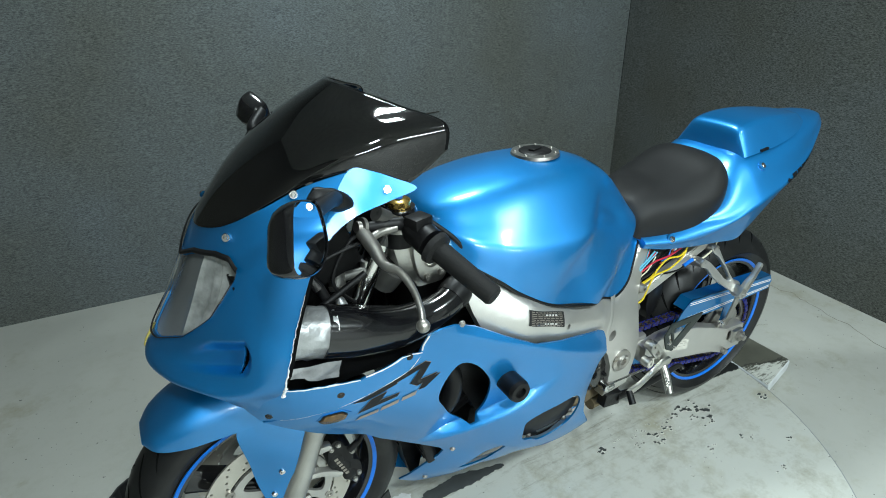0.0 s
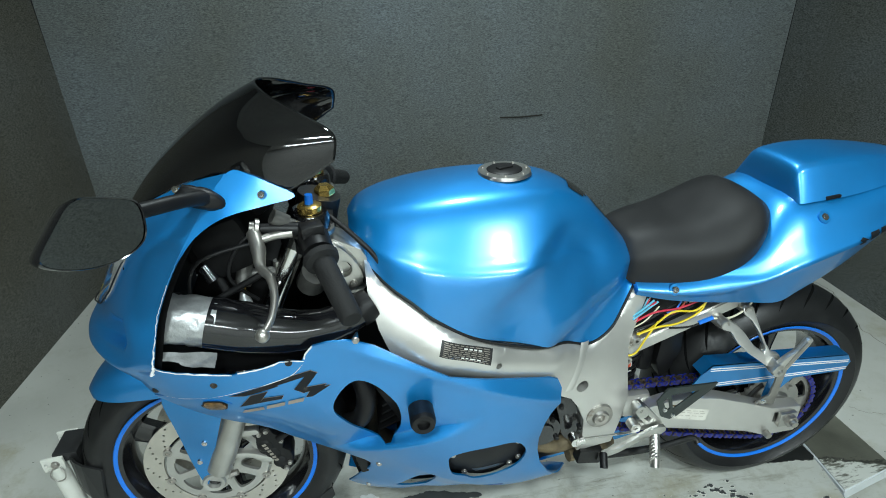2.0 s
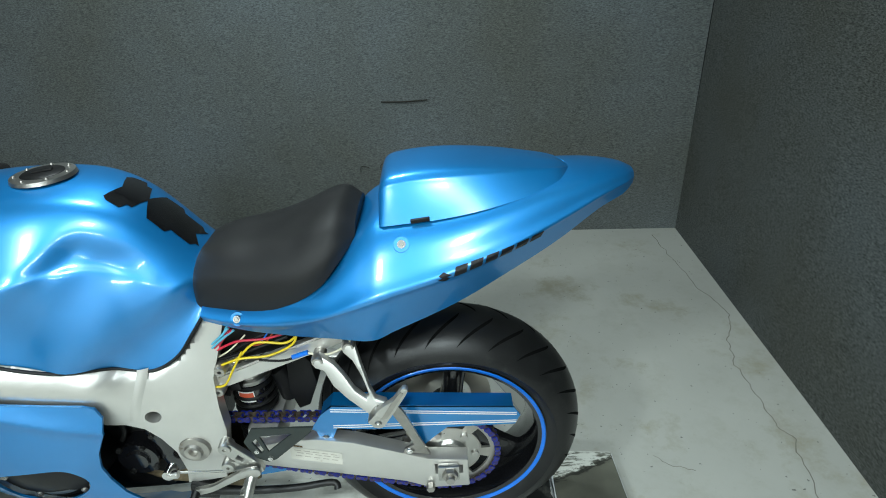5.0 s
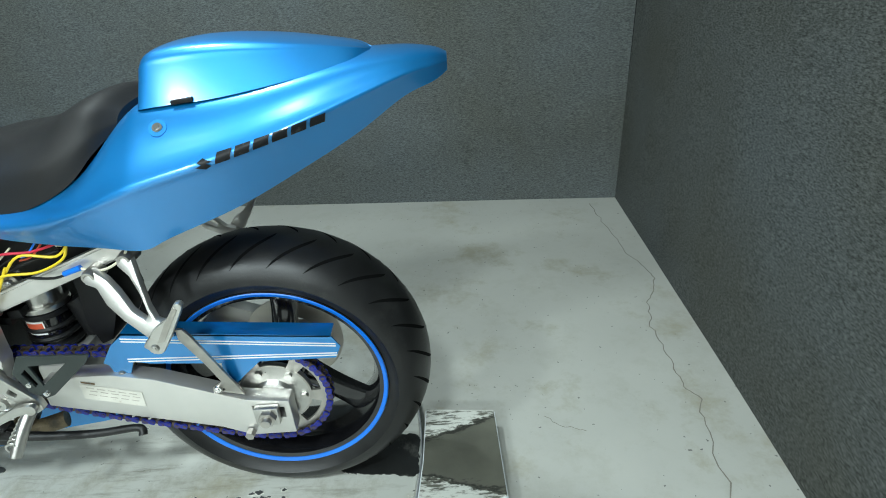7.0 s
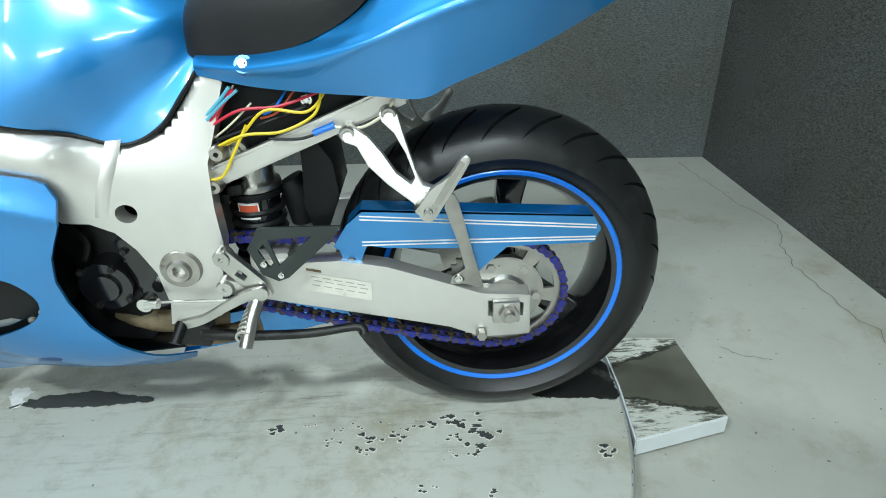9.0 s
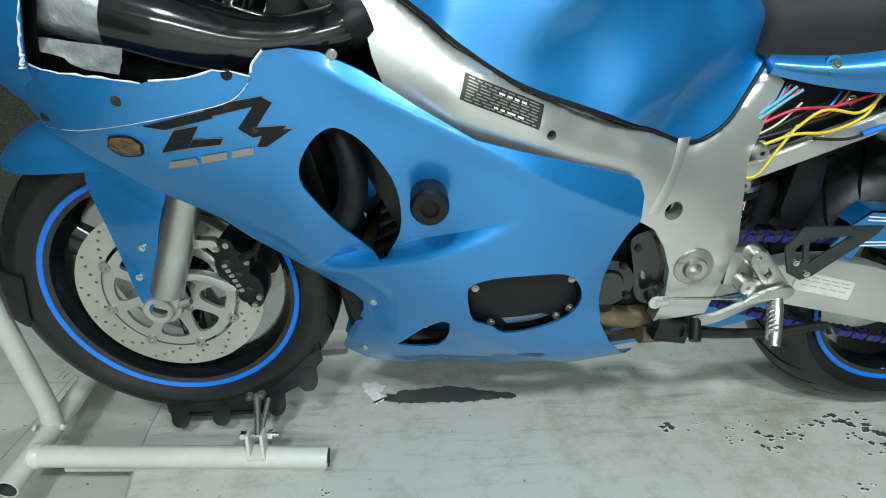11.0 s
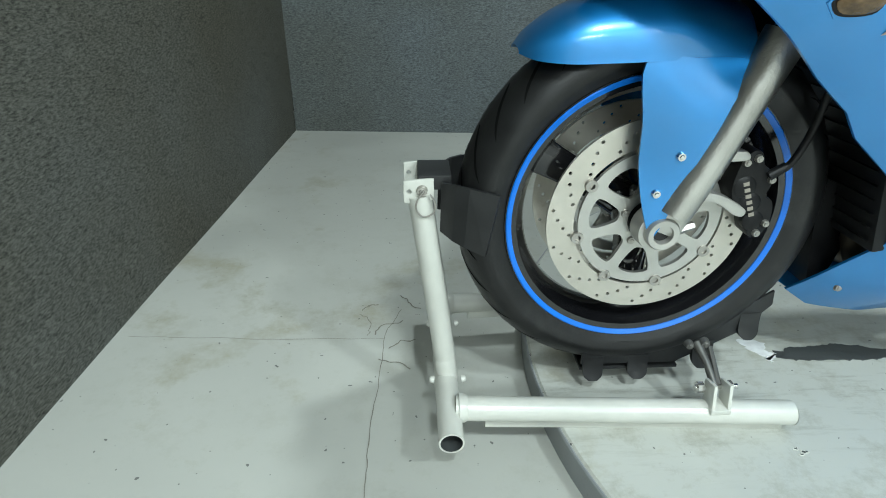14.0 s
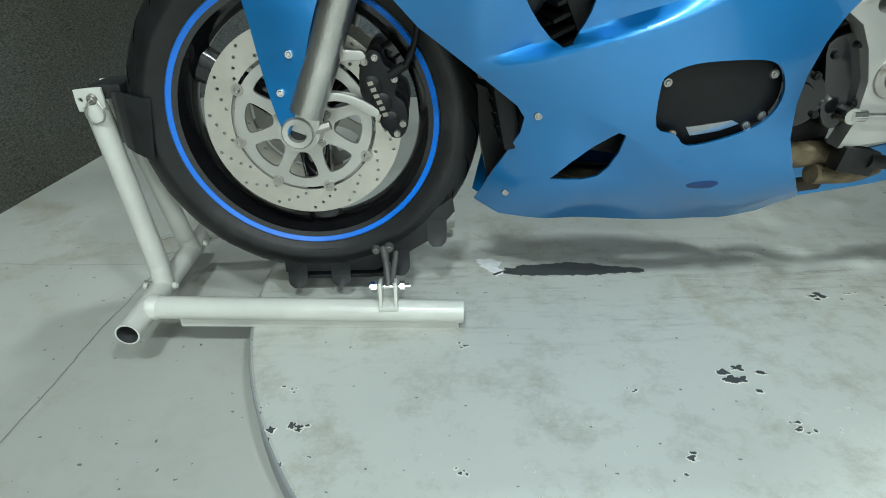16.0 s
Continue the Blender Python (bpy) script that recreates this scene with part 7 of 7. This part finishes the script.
for polys, m_ in ((DEC, M_DECAL), (DEC2, M_GREYDEC)):
    for q in polys:
        if m_ is M_DECAL:
            cx_, cz_ = sum(p[0] for p in q) / 4, sum(p[1] for p in q) / 4
            sheet("graphic_edge", [(x + 0.0007 * (1 if x > cx_ else -1), z + 0.0007 * (1 if z > cz_ else -1)) for x, z in q], side_skin, 0.0010, M_GREYDEC, side, "", 4)
        sheet("graphic", q, side_skin, 0.0014, m_, side, "faded graphic shape", 4)
# tail maker's mark as plain dark slanted shapes
ftail = drop(tail, "y")
for k in range(7):
    x0, z0 = 0.702 + 0.0268 * k, 0.8135 + 0.0068 * k
    h_, w_ = 0.0165 - 0.0003 * k, 0.0215
    if k == 0:
        # angular emblem of two hooked strokes
        for q in ([(x0 + 0.010, z0 + h_), (x0 + 0.024, z0 + h_ * 0.72), (x0 + 0.008, z0 + h_ * 0.45), (x0 + 0.001, z0 + h_ * 0.66)], [(x0 + 0.013, z0 + h_ * 0.60), (x0 + 0.022, z0 + h_ * 0.34), (x0 + 0.012, z0), (x0 - 0.001, z0 + h_ * 0.26)]):
            sheet("maker_mark", q, ftail, 0.0022, M_DECAL, tail, "dark angular emblem", 6)
        continue
    sheet("maker_bar", [(x0 + 0.004, z0 + h_), (x0 + w_ + 0.004, z0 + h_ + 0.005), (x0 + w_, z0 + 0.005), (x0, z0)], ftail, 0.0022, M_DECAL, tail, "dark maker's mark", 8)
# air duct with silver tape
bm = bmesh.new()
tube(bm, [(-0.60, -0.187, 0.814), (-0.54, -0.190, 0.796), (-0.47, -0.190, 0.778), (-0.41, -0.188, 0.776), (-0.36, -0.182, 0.786), (-0.325, -0.168, 0.798)], [0.047, 0.046, 0.040, 0.034, 0.030, 0.029], 28, 6)
duct = part("air_duct", bm, M_GLOSS, bike, "glossy black air duct")
bm = bmesh.new()
tube(bm, [(-0.345, -0.177, 0.791), (-0.332, -0.171, 0.796), (-0.318, -0.165, 0.801)], [0.0305, 0.0325, 0.0305], 24)
part("duct_collar", bm, M_BLACK, duct, "black rubber collar of the duct")
bm = bmesh.new()
P = spline([(-0.695, -0.187, 0.834), (-0.65, -0.188, 0.828), (-0.585, -0.189, 0.812)], 12)
tube(bm, P, 0.043, 40)
for v in bm.verts:
    v.co += (v.co - Vector((v.co.x, -0.188, 0.829))) * (0.08 * noise.noise(v.co * 40) + 0.08 * noise.noise(v.co * 110))
part("tape_wrap", bm, M_TAPE, duct, "wrinkled silver duct tape")

# bars, clamps, levers, mirrors
bm = prism([(-0.432, 0.934), (-0.418, 0.944), (-0.386, 0.948), (-0.370, 0.940), (-0.380, 0.928), (-0.418, 0.922)], -0.10, 0.10, (), 0.004)
clamp_ = part("top_clamp", bm, M_ENGINE, bike, "black top yoke")
for sgn in (-1, 1):
    bm = bmesh.new()
    lathe(bm, [(0.024, -0.040), (0.040, -0.040), (0.040, -0.032), (0.024, -0.032)], (-0.409, sgn * 0.106, 0.972), 32, True, "z")
    part("clamp_ring", bm, M_ALU, clamp_, "silver clamp ring")
    bm = bmesh.new()
    lathe(bm, [(0.0001, 0.0), (0.022, 0.0), (0.022, 0.011), (0.016, 0.015), (0.0001, 0.015)], (-0.409, sgn * 0.106, 0.972), 32, True, "z")
    part("fork_cap", bm, M_GOLD, clamp_, "gold fork cap")
    bm = bmesh.new()
    lathe(bm, [(0.0001, -0.032), (0.034, -0.032), (0.034, -0.010), (0.030, -0.001), (0.0001, -0.001)], (-0.409, sgn * 0.106, 0.972), 32, True, "z")
    part("fork_top", bm, M_GLOSS, clamp_, "glossy black fork top")
    bm = bmesh.new()
    cyl(bm, (-0.409, sgn * 0.106, 0.985), (-0.408, sgn * 0.106, 1.004), 0.008, 0.007, 12)
    part("adjuster", bm, M_STRIPE, clamp_, "blue preload adjuster")
bm = bmesh.new()
lathe(bm, [(0.0001, 0), (0.020, 0), (0.020, 0.012), (0.012, 0.02), (0.0001, 0.02)], (-0.385, 0, 0.962), 6, True, "z")
part("stem_nut", bm, M_GOLD, clamp_)
for sgn in (-1, 1):
    bm = bmesh.new()
    lathe(bm, [(0.022, -0.018), (0.034, -0.018), (0.034, 0.018), (0.022, 0.018)], (-0.412, sgn * 0.106, 0.918), 28, True, "z")
    tube(bm, [(-0.415, sgn * 0.13, 0.95), (-0.400, sgn * 0.19, 0.935), (-0.352, sgn * 0.325, 0.88)], 0.011, 14)
    bar = part("handlebar", bm, M_BLACK, bike, "black clip-on handlebar")
    bm = bmesh.new()
    A, B = Vector((-0.395, sgn * 0.205, 0.930)), Vector((-0.350, sgn * 0.330, 0.878))
    tube(bm, [A, A + (B - A) * 0.03, A + (B - A) * 0.10, A + (B - A) * 0.13, A + (B - A) * 0.6, A + (B - A) * 0.97, B], [0.022, 0.031, 0.029, 0.0195, 0.0185, 0.0180, 0.015], 24)
    grip = part("grip", bm, M_GRIP, bar, "worn black rubber grip")
    bm = bmesh.new()
    tube(bm, [(-0.412, sgn * 0.15, 0.950), (-0.405, sgn * 0.165, 0.946), (-0.396, sgn * 0.202, 0.933)], [0.020, 0.028, 0.027], 14)
    box(bm, (-0.405, sgn * 0.175, 0.965), (0.04, 0.035, 0.025), (0, 0, sgn * -15), 0.006)
    part("switch_housing", bm, M_BLACK, bar)
    bm = bmesh.new()
    tube(bm, [(-0.503, sgn * 0.158, 0.963), (-0.495, sgn * 0.185, 0.944), (-0.491, sgn * 0.215, 0.925), (-0.475, sgn * 0.240, 0.918), (-0.468, sgn * 0.270, 0.901), (-0.472, sgn * 0.305, 0.883), (-0.483, sgn * 0.333, 0.874)], [0.012, 0.0125, 0.0085, 0.0075, 0.0062, 0.0056, 0.0055], 12, 6)
    tube(bm, [(-0.498, sgn * 0.172, 0.953), (-0.470, sgn * 0.160, 0.955), (-0.440, sgn * 0.155, 0.955)], [0.007, 0.0075, 0.009], 10, 3)
    r = bmesh.ops.create_uvsphere(bm, u_segments=16, v_segments=10, radius=0.011, matrix=Matrix.Translation((-0.484, sgn * 0.336, 0.873)))
    part("lever", bm, M_STEEL, bar, "grey ball-end lever")
    bm = bmesh.new()
    cyl(bm, (-0.425, sgn * 0.15, 0.958), (-0.492, sgn * 0.15, 0.966), 0.013, 0.009, 14)
    part("lever_perch", bm, M_BLACK, bar)
    bm = bmesh.new()
    cyl(bm, (-0.496, sgn * 0.15, 0.967), (-0.502, sgn * 0.151, 0.969), 0.0165, 0.0165, 24)
    cyl(bm, (-0.503, sgn * 0.151, 0.969), (-0.510, sgn * 0.152, 0.971), 0.011, 0.010, 16)
    part("cable_adjuster", bm, M_STEEL, bar, "silver cable adjuster")
    bm = bmesh.new()
    cyl(bm, (-0.470, sgn * 0.146, 0.985), (-0.448, sgn * 0.140, 0.969), 0.0135, 0.0135, 20)
    cyl(bm, (-0.448, sgn * 0.140, 0.969), (-0.430, sgn * 0.138, 0.956), 0.010, 0.011, 16)
    part("bar_end", bm, M_CAST, bar, "dull silver end of the clamp bolt")
bm = bmesh.new()
box(bm, (-0.392, 0.19, 0.972), (0.018, 0.016, 0.012), bevel=0.003)
part("kill_switch", bm, M_RED, bar, "red kill switch")
bm = bmesh.new()
lathe(bm, [(0.0001, 0), (0.024, 0), (0.027, 0.03), (0.0001, 0.03)], (-0.447, 0.14, 1.005), 32, True, "z")
rsv = part("brake_reservoir", bm, M_GUARD, bike, "dark brake fluid reservoir with black lid")
bm = bmesh.new()
lathe(bm, [(0.0001, 0.0), (0.031, 0.0), (0.031, 0.018), (0.027, 0.022), (0.0001, 0.022)], (-0.447, 0.14, 1.033), 32, True, "z")
part("lid", bm, M_BLACK, rsv)
bm = bmesh.new()
tube(bm, [(-0.447, 0.14, 1.006), (-0.44, 0.14, 0.985), (-0.42, 0.15, 0.965)], 0.008, 10, 4)
part("reservoir_bracket", bm, M_BLACK, rsv)
# pod coloured near-black for the shade under the screen
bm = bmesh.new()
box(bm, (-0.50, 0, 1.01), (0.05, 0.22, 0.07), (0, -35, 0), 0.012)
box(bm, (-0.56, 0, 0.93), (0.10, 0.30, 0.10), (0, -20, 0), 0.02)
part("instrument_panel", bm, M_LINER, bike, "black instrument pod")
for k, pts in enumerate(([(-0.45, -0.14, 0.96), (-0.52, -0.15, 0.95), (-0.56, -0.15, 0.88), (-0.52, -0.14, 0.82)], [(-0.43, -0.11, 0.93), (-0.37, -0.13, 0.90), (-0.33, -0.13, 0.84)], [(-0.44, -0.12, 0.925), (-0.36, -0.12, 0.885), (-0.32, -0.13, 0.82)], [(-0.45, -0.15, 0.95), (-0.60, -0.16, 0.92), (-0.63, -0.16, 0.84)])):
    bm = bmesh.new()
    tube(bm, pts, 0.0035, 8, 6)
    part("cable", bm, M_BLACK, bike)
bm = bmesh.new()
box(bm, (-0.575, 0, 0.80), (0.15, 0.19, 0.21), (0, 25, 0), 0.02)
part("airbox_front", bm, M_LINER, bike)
bm = bmesh.new()
tube(bm, [(-0.385, -0.075, 0.952), (-0.345, -0.105, 0.925), (-0.300, -0.135, 0.880), (-0.285, -0.15, 0.835)], 0.005, 10, 5)
part("cable_sleeve", bm, M_BLACK, bike, "black cable sleeve beside the tank")
for nm, m_, a_, b_, r1, r2 in (("stay", M_BLACK, (-0.60, -0.15, 0.83), (-0.50, -0.15, 0.88), 0.006, 0.006), ("stay", M_BLACK, (-0.62, -0.12, 0.98), (-0.57, -0.14, 0.84), 0.010, 0.008), ("connector", M_GLOSS, (-0.60, -0.14, 0.90), (-0.585, -0.15, 0.875), 0.012, 0.012),
                               ("damper_body", M_CAST, (-0.535, -0.098, 0.895), (-0.544, -0.120, 0.851), 0.015, 0.015), ("damper_cap", M_STEEL, (-0.544, -0.120, 0.851), (-0.546, -0.124, 0.843), 0.0165, 0.013), ("cable_end", M_GOLD, (-0.546, -0.124, 0.843), (-0.546, -0.129, 0.833), 0.0055, 0.005), ("cable_boot", M_TAPE, (-0.546, -0.129, 0.834), (-0.543, -0.140, 0.808), 0.007, 0.0135),
                               ("bracket_arm", M_CAST, (-0.534, -0.112, 0.862), (-0.486, -0.108, 0.860), 0.008, 0.009), ("bracket_pin", M_ALU, (-0.484, -0.102, 0.852), (-0.481, -0.102, 0.878), 0.009, 0.008),
                               ("throttle_body", M_CAST, (-0.430, -0.06, 0.80), (-0.415, -0.09, 0.84), 0.030, 0.027), ("throttle_body", M_CAST, (-0.430, 0.02, 0.80), (-0.415, 0.0, 0.85), 0.030, 0.027)):
    bm = bmesh.new()
    cyl(bm, a_, b_, r1, r2, 20)
    part(nm, bm, m_, bike)
bm = prism([tuple(p) for p in spline([(-0.400, 0.905), (-0.372, 0.915), (-0.345, 0.890), (-0.325, 0.845), (-0.345, 0.820), (-0.375, 0.815), (-0.395, 0.850)], 3, True)], -0.142, -0.120, [circle(-0.362, 0.865, 0.016, 16)], 0.004)
part("head_plate", bm, M_ALU, bike, "cast silver plate beside the steering head")
for cx, cz in ((-0.385, 0.895), (-0.345, 0.835), (-0.375, 0.832)):
    bm = bmesh.new()
    bolt(bm, (cx, -0.142, cz), 0.007, 0.005)
    part("head_bolt", bm, M_STEEL, bike)


def mirror(sgn):
    bm = bmesh.new()
    O = Vector((-0.647, -0.374, 1.071)) if sgn < 0 else Vector((-0.545, 0.330, 1.076))
    N_ = Vector((0.85, sgn * 0.48, 0.21)).normalized()
    S = Vector((0.48, -sgn * 0.85, 0)).normalized()
    U = Vector((0, 0, 1)) - N_ * N_.z
    U.normalize()
    out = spline([(0.012, 0.051), (0.050, 0.036), (0.075, 0.022), (0.078, 0.002), (0.066, -0.027), (0.038, -0.038), (0.005, -0.037), (-0.032, -0.027), (-0.062, -0.011), (-0.074, 0.002), (-0.069, 0.012), (-0.045, 0.030), (-0.019, 0.048), (-0.004, 0.053)], 4, True)
    k0 = 1.0 if sgn < 0 else 0.85
    if sgn > 0:
        out = [(p[0] * 0.6, p[1]) for p in out]
    back = []
    for d_, k in ((0.001, 0.955), (0.002, 0.98), (-0.001, 1.0), (-0.008, 1.0), (-0.018, 0.96), (-0.028, 0.86), (-0.036, 0.68), (-0.041, 0.45), (-0.043, 0.2)):
        back.append([O + S * (p[0] * k * k0) + U * (p[1] * k * k0) + N_ * d_ for p in out])
    vs = grid(bm, back, True)
    bm.faces.new(vs[-1])
    mi = part("mirror", bm, M_GLOSS, bike, "black wing mirror")
    bm = bmesh.new()
    vs = [bm.verts.new(O + S * (p[0] * 0.97 * k0) + U * (p[1] * 0.97 * k0) + N_ * -0.0005) for p in out]
    bm.faces.new(vs)
    part("mirror_glass", bm, M_MIRROR, mi, "reflecting mirror glass", False)
    bm = bmesh.new()
    tube(bm, [(-0.552, sgn * 0.196, 1.046), (-0.578, sgn * 0.235, 1.060), tuple(O + S * 0.045 * k0 + U * 0.010 + N_ * -0.018)], [0.013, 0.0115, 0.0115], 12, 5)
    r_ = bmesh.ops.create_uvsphere(bm, u_segments=20, v_segments=14, radius=1.0)
    for v in r_["verts"]:
        k = 1 + 0.16 * noise.noise(v.co * 1.7 + Vector((3, 1, sgn))) + 0.06 * noise.noise(v.co * 5)
        c_ = Vector((v.co.x * 0.036, v.co.y * 0.016, v.co.z * 0.019)) * k
        v.co = Vector((-0.562 + c_.x, sgn * (0.197 + c_.y), 1.047 + c_.z - c_.x * 0.30))
    part("mirror_arm", bm, M_BLACK, mi, "taped black mirror arm")


mirror(-1)
mirror(1)

# ---------------------------------------------------------------- wheel chock
YC = 0.024
chock = thing("wheel_chock", "white painted pipe wheel chock with black cradle", "wheel chock", (-0.9, YC, 0))
PZ_ = 0.034
for sgn in (-1, 1):
    y = YC + sgn * 0.182
    bm = bmesh.new()
    ya, yb_ = YC + sgn * 0.155, YC + sgn * 0.186
    tube(bm, [(-1.000, ya, 0.040), (-0.442, yb_, PZ_)], 0.0205, 24, 0, False)
    tube(bm, [(-0.442, yb_, PZ_), (-0.4419, yb_, PZ_)], [0.0205, 0.0176], 24, 0, False)
    side_pipe = child("side_pipe", bm, M_WHITEP, chock, "white side pipe resting on the turntable")
    bm = bmesh.new()
    tube(bm, [(-0.99, ya, 0.040), (-0.4425, yb_, PZ_)], 0.0176, 24, 0, False)
    part("bore", bm, M_PATCH, side_pipe, "dull dark inside of the open pipe")
    bm = bmesh.new()
    box(bm, (-0.70, (ya + yb_) / 2 + sgn * 0.001, 0.0085), (0.50, 0.007, 0.016), (0, 0, sgn * 3.2), 0.001)
    part("foot_strip", bm, M_WHITEP, side_pipe, "flat bar welded under the pipe")
    bm = bmesh.new()
    tube(bm, [(-0.995, ya, 0.040), (-0.986, ya, 0.040), (-0.980, ya, 0.040)], [0.0245, 0.0235, 0.0206], 24)
    part("weld_collar", bm, M_WHITEP, side_pipe)
    bm = bmesh.new()
    tube(bm, [(-1.008, YC + sgn * 0.072, 0.030), (-1.012, YC + sgn * 0.066, 0.066), (-1.016, YC + sgn * 0.060, 0.100), (-1.054, YC + sgn * 0.036, 0.372)], 0.0188, 20, 4)
    post = child("upright_pipe", bm, M_WHITEP, chock, "white upright pipe")
    bm = prism([tuple(p) for p in spline([(-1.078, 0.366), (-1.078, 0.394), (-1.074, 0.398), (-1.036, 0.401), (-1.032, 0.397), (-1.032, 0.372), (-1.036, 0.366), (-1.072, 0.362)], 2, True)], YC + sgn * 0.046, YC + sgn * 0.040, [circle(-1.070, 0.381, 0.004, 10)], 0.001)
    lug = part("lug", bm, M_WHITEP, post, "white welded lug")
    bm = bmesh.new()
    bolt(bm, (-1.050, YC + sgn * 0.046, 0.383), 0.009, 0.006, (0, sgn, 0))
    part("lug_bolt", bm, M_STEEL, post)
    bm = bmesh.new()
    for dx in (-0.013, 0.013):
        box(bm, (-0.572 + dx, y - sgn * 0.004, 0.070), (0.006, 0.030, 0.048), (sgn * 14, 0, 0), 0.0015)
    box(bm, (-0.572, y, 0.051), (0.034, 0.034, 0.010), (0, 0, 0), 0.003)
    child("pin_bracket", bm, M_WHITEP, chock, "white forked bracket welded to the pipe")
    yb = y - sgn * 0.018
    bm = bmesh.new()
    cyl(bm, (-0.606, yb, 0.076), (-0.534, yb, 0.076), 0.0045, None, 12)
    cyl(bm, (-0.603, yb, 0.076), (-0.592, yb, 0.076), 0.0095, None, 6)
    cyl(bm, (-0.552, yb, 0.076), (-0.544, yb, 0.076), 0.0100, None, 6)
    child("pin", bm, M_CHROME, chock, "bright clamp bolt")
    bm = bmesh.new()
    tube(bm, [(-0.572, yb, 0.076), (-0.576, yb - sgn * 0.030, 0.100), (-0.582, YC + sgn * 0.100, 0.118)], [0.007, 0.006, 0.008], 10)
    tube(bm, [(-0.566, yb, 0.080), (-0.560, YC + sgn * 0.105, 0.112)], 0.005, 8)
    bolt(bm, (-0.596, YC + sgn * 0.098, 0.116), 0.008, 0.010, (0, sgn, 0))
    bolt(bm, (-0.572, YC + sgn * 0.102, 0.122), 0.009, 0.010, (0, sgn, 0))
    child("link", bm, M_CAST, chock, "greasy steel link")
    for bx_ in (-1.033, -0.984):
        bm = bmesh.new()
        bolt(bm, (bx_, YC + sgn * 0.084, 0.040), 0.007, 0.007, (-1 if bx_ < -1 else 1, 0, 0.2))
        part("set_screw", bm, M_WHITEP, post)
bm = bmesh.new()
tube(bm, [(-1.011, YC - 0.222, 0.0305), (-1.011, YC + 0.222, 0.0305)], 0.0205, 24, 0, False)
for sy in (-1, 1):
    tube(bm, [(-1.011, YC + sy * 0.222, 0.0305), (-1.011, YC + sy * 0.2221, 0.0305)], [0.0205, 0.0176], 24, 0, False)
cross = child("cross_pipe", bm, M_WHITEP, chock, "open-ended white cross pipe")
bm = bmesh.new()
tube(bm, [(-1.011, YC - 0.2215, 0.0305), (-1.011, YC - 0.17, 0.0305), (-1.011, YC + 0.17, 0.0305), (-1.011, YC + 0.2215, 0.0305)], 0.0176, 24, 0, False)
part("bore", bm, M_PATCH, cross, "dull dark inside of the open pipe")
bm = bmesh.new()
tube(bm, [(-1.048, YC - 0.054, 0.384), (-1.056, YC - 0.058, 0.374), (-1.060, YC - 0.060, 0.360), (-1.050, YC - 0.061, 0.346), (-1.034, YC - 0.060, 0.350), (-1.030, YC - 0.058, 0.366), (-1.038, YC - 0.055, 0.380)], 0.0014, 8, 5)
child("pull_ring", bm, M_STEEL, chock, "thin steel pull ring")
# black cradle: flared guide plates, lower plates with fingers
for sgn in (-1, 1):
    bm = bmesh.new()
    rows_ = [[(-1.020, 0.044, 0.394), (-1.000, 0.066, 0.398), (-0.980, 0.080, 0.398), (-0.937, 0.094, 0.391)], [(-1.022, 0.044, 0.312), (-1.004, 0.066, 0.305), (-0.986, 0.080, 0.300), (-0.955, 0.094, 0.291)]]
    out_ = [[(x_, YC + sgn * y_, z_) for x_, y_, z_ in r_] for r_ in rows_]
    in_ = [[(x_ + 0.003, YC + sgn * (y_ - 0.004), z_) for x_, y_, z_ in r_] for r_ in rows_]
    grid(bm, [out_[0], out_[1], in_[1], in_[0], out_[0]])
    bmesh.ops.remove_doubles(bm, verts=bm.verts[:], dist=0.0001)
    bmesh.ops.holes_fill(bm, edges=[e for e in bm.edges if e.is_boundary])
    child("front_plate", bm, M_CRADLE, chock, "black painted steel guide plate", False)
    bm = prism([(-0.771, 0.106), (-0.771, 0.060), (-0.60, 0.060), (-0.50, 0.120), (-0.452, 0.178), (-0.456, 0.206), (-0.53, 0.152), (-0.60, 0.110)], YC + sgn * 0.079, YC + sgn * 0.074, (), 0.001)
    child("cradle_plate", bm, M_CRADLE, chock, "black painted steel cradle plate", False)
    for fx, fz, ln in ((-0.749, 0.062, 0.036), (-0.668, 0.062, 0.034), (-0.555, 0.092, 0.044), (-0.485, 0.148, 0.040)):
        bm = bmesh.new()
        rr = []
        for k in range(9):
            u = k / 8
            hw = 0.018 * (1 if u < 0.7 else math.sqrt(max(0.2, 1 - ((u - 0.7) / 0.33) ** 2)))
            yy = 0.079 + 0.012 * u ** 2.2
            rr.append([(fx + hw * (i / 4 - 1), YC + sgn * (yy + 0.002 * math.cos((i - 4) / 4 * 1.3)), fz + 0.014 - (ln + 0.008) * u) for i in range(9)])
        grid(bm, rr)
        r_ = bmesh.ops.extrude_face_region(bm, geom=bm.faces[:])
        for v in r_["geom"]:
            if isinstance(v, bmesh.types.BMVert):
                v.co.y -= sgn * 0.008
        bmesh.ops.recalc_face_normals(bm, faces=bm.faces[:])
        child("cradle_finger", bm, M_CRADLE, chock, "black steel finger")
bm = bmesh.new()
box(bm, (-1.030, YC, 0.392), (0.052, 0.076, 0.024), (0, 0, 0), 0.003)
box(bm, (-1.008, YC, 0.365), (0.012, 0.074, 0.07), (0, -6, 0), 0.002)
child("cradle_hinge", bm, M_CRADLE, chock, "black hinge block between the uprights")
bm = bmesh.new()
box(bm, (-0.68, YC, 0.045), (0.18, 0.146, 0.006), (0, 0, 0), 0.001)
child("cradle_base", bm, M_CRADLE, chock)
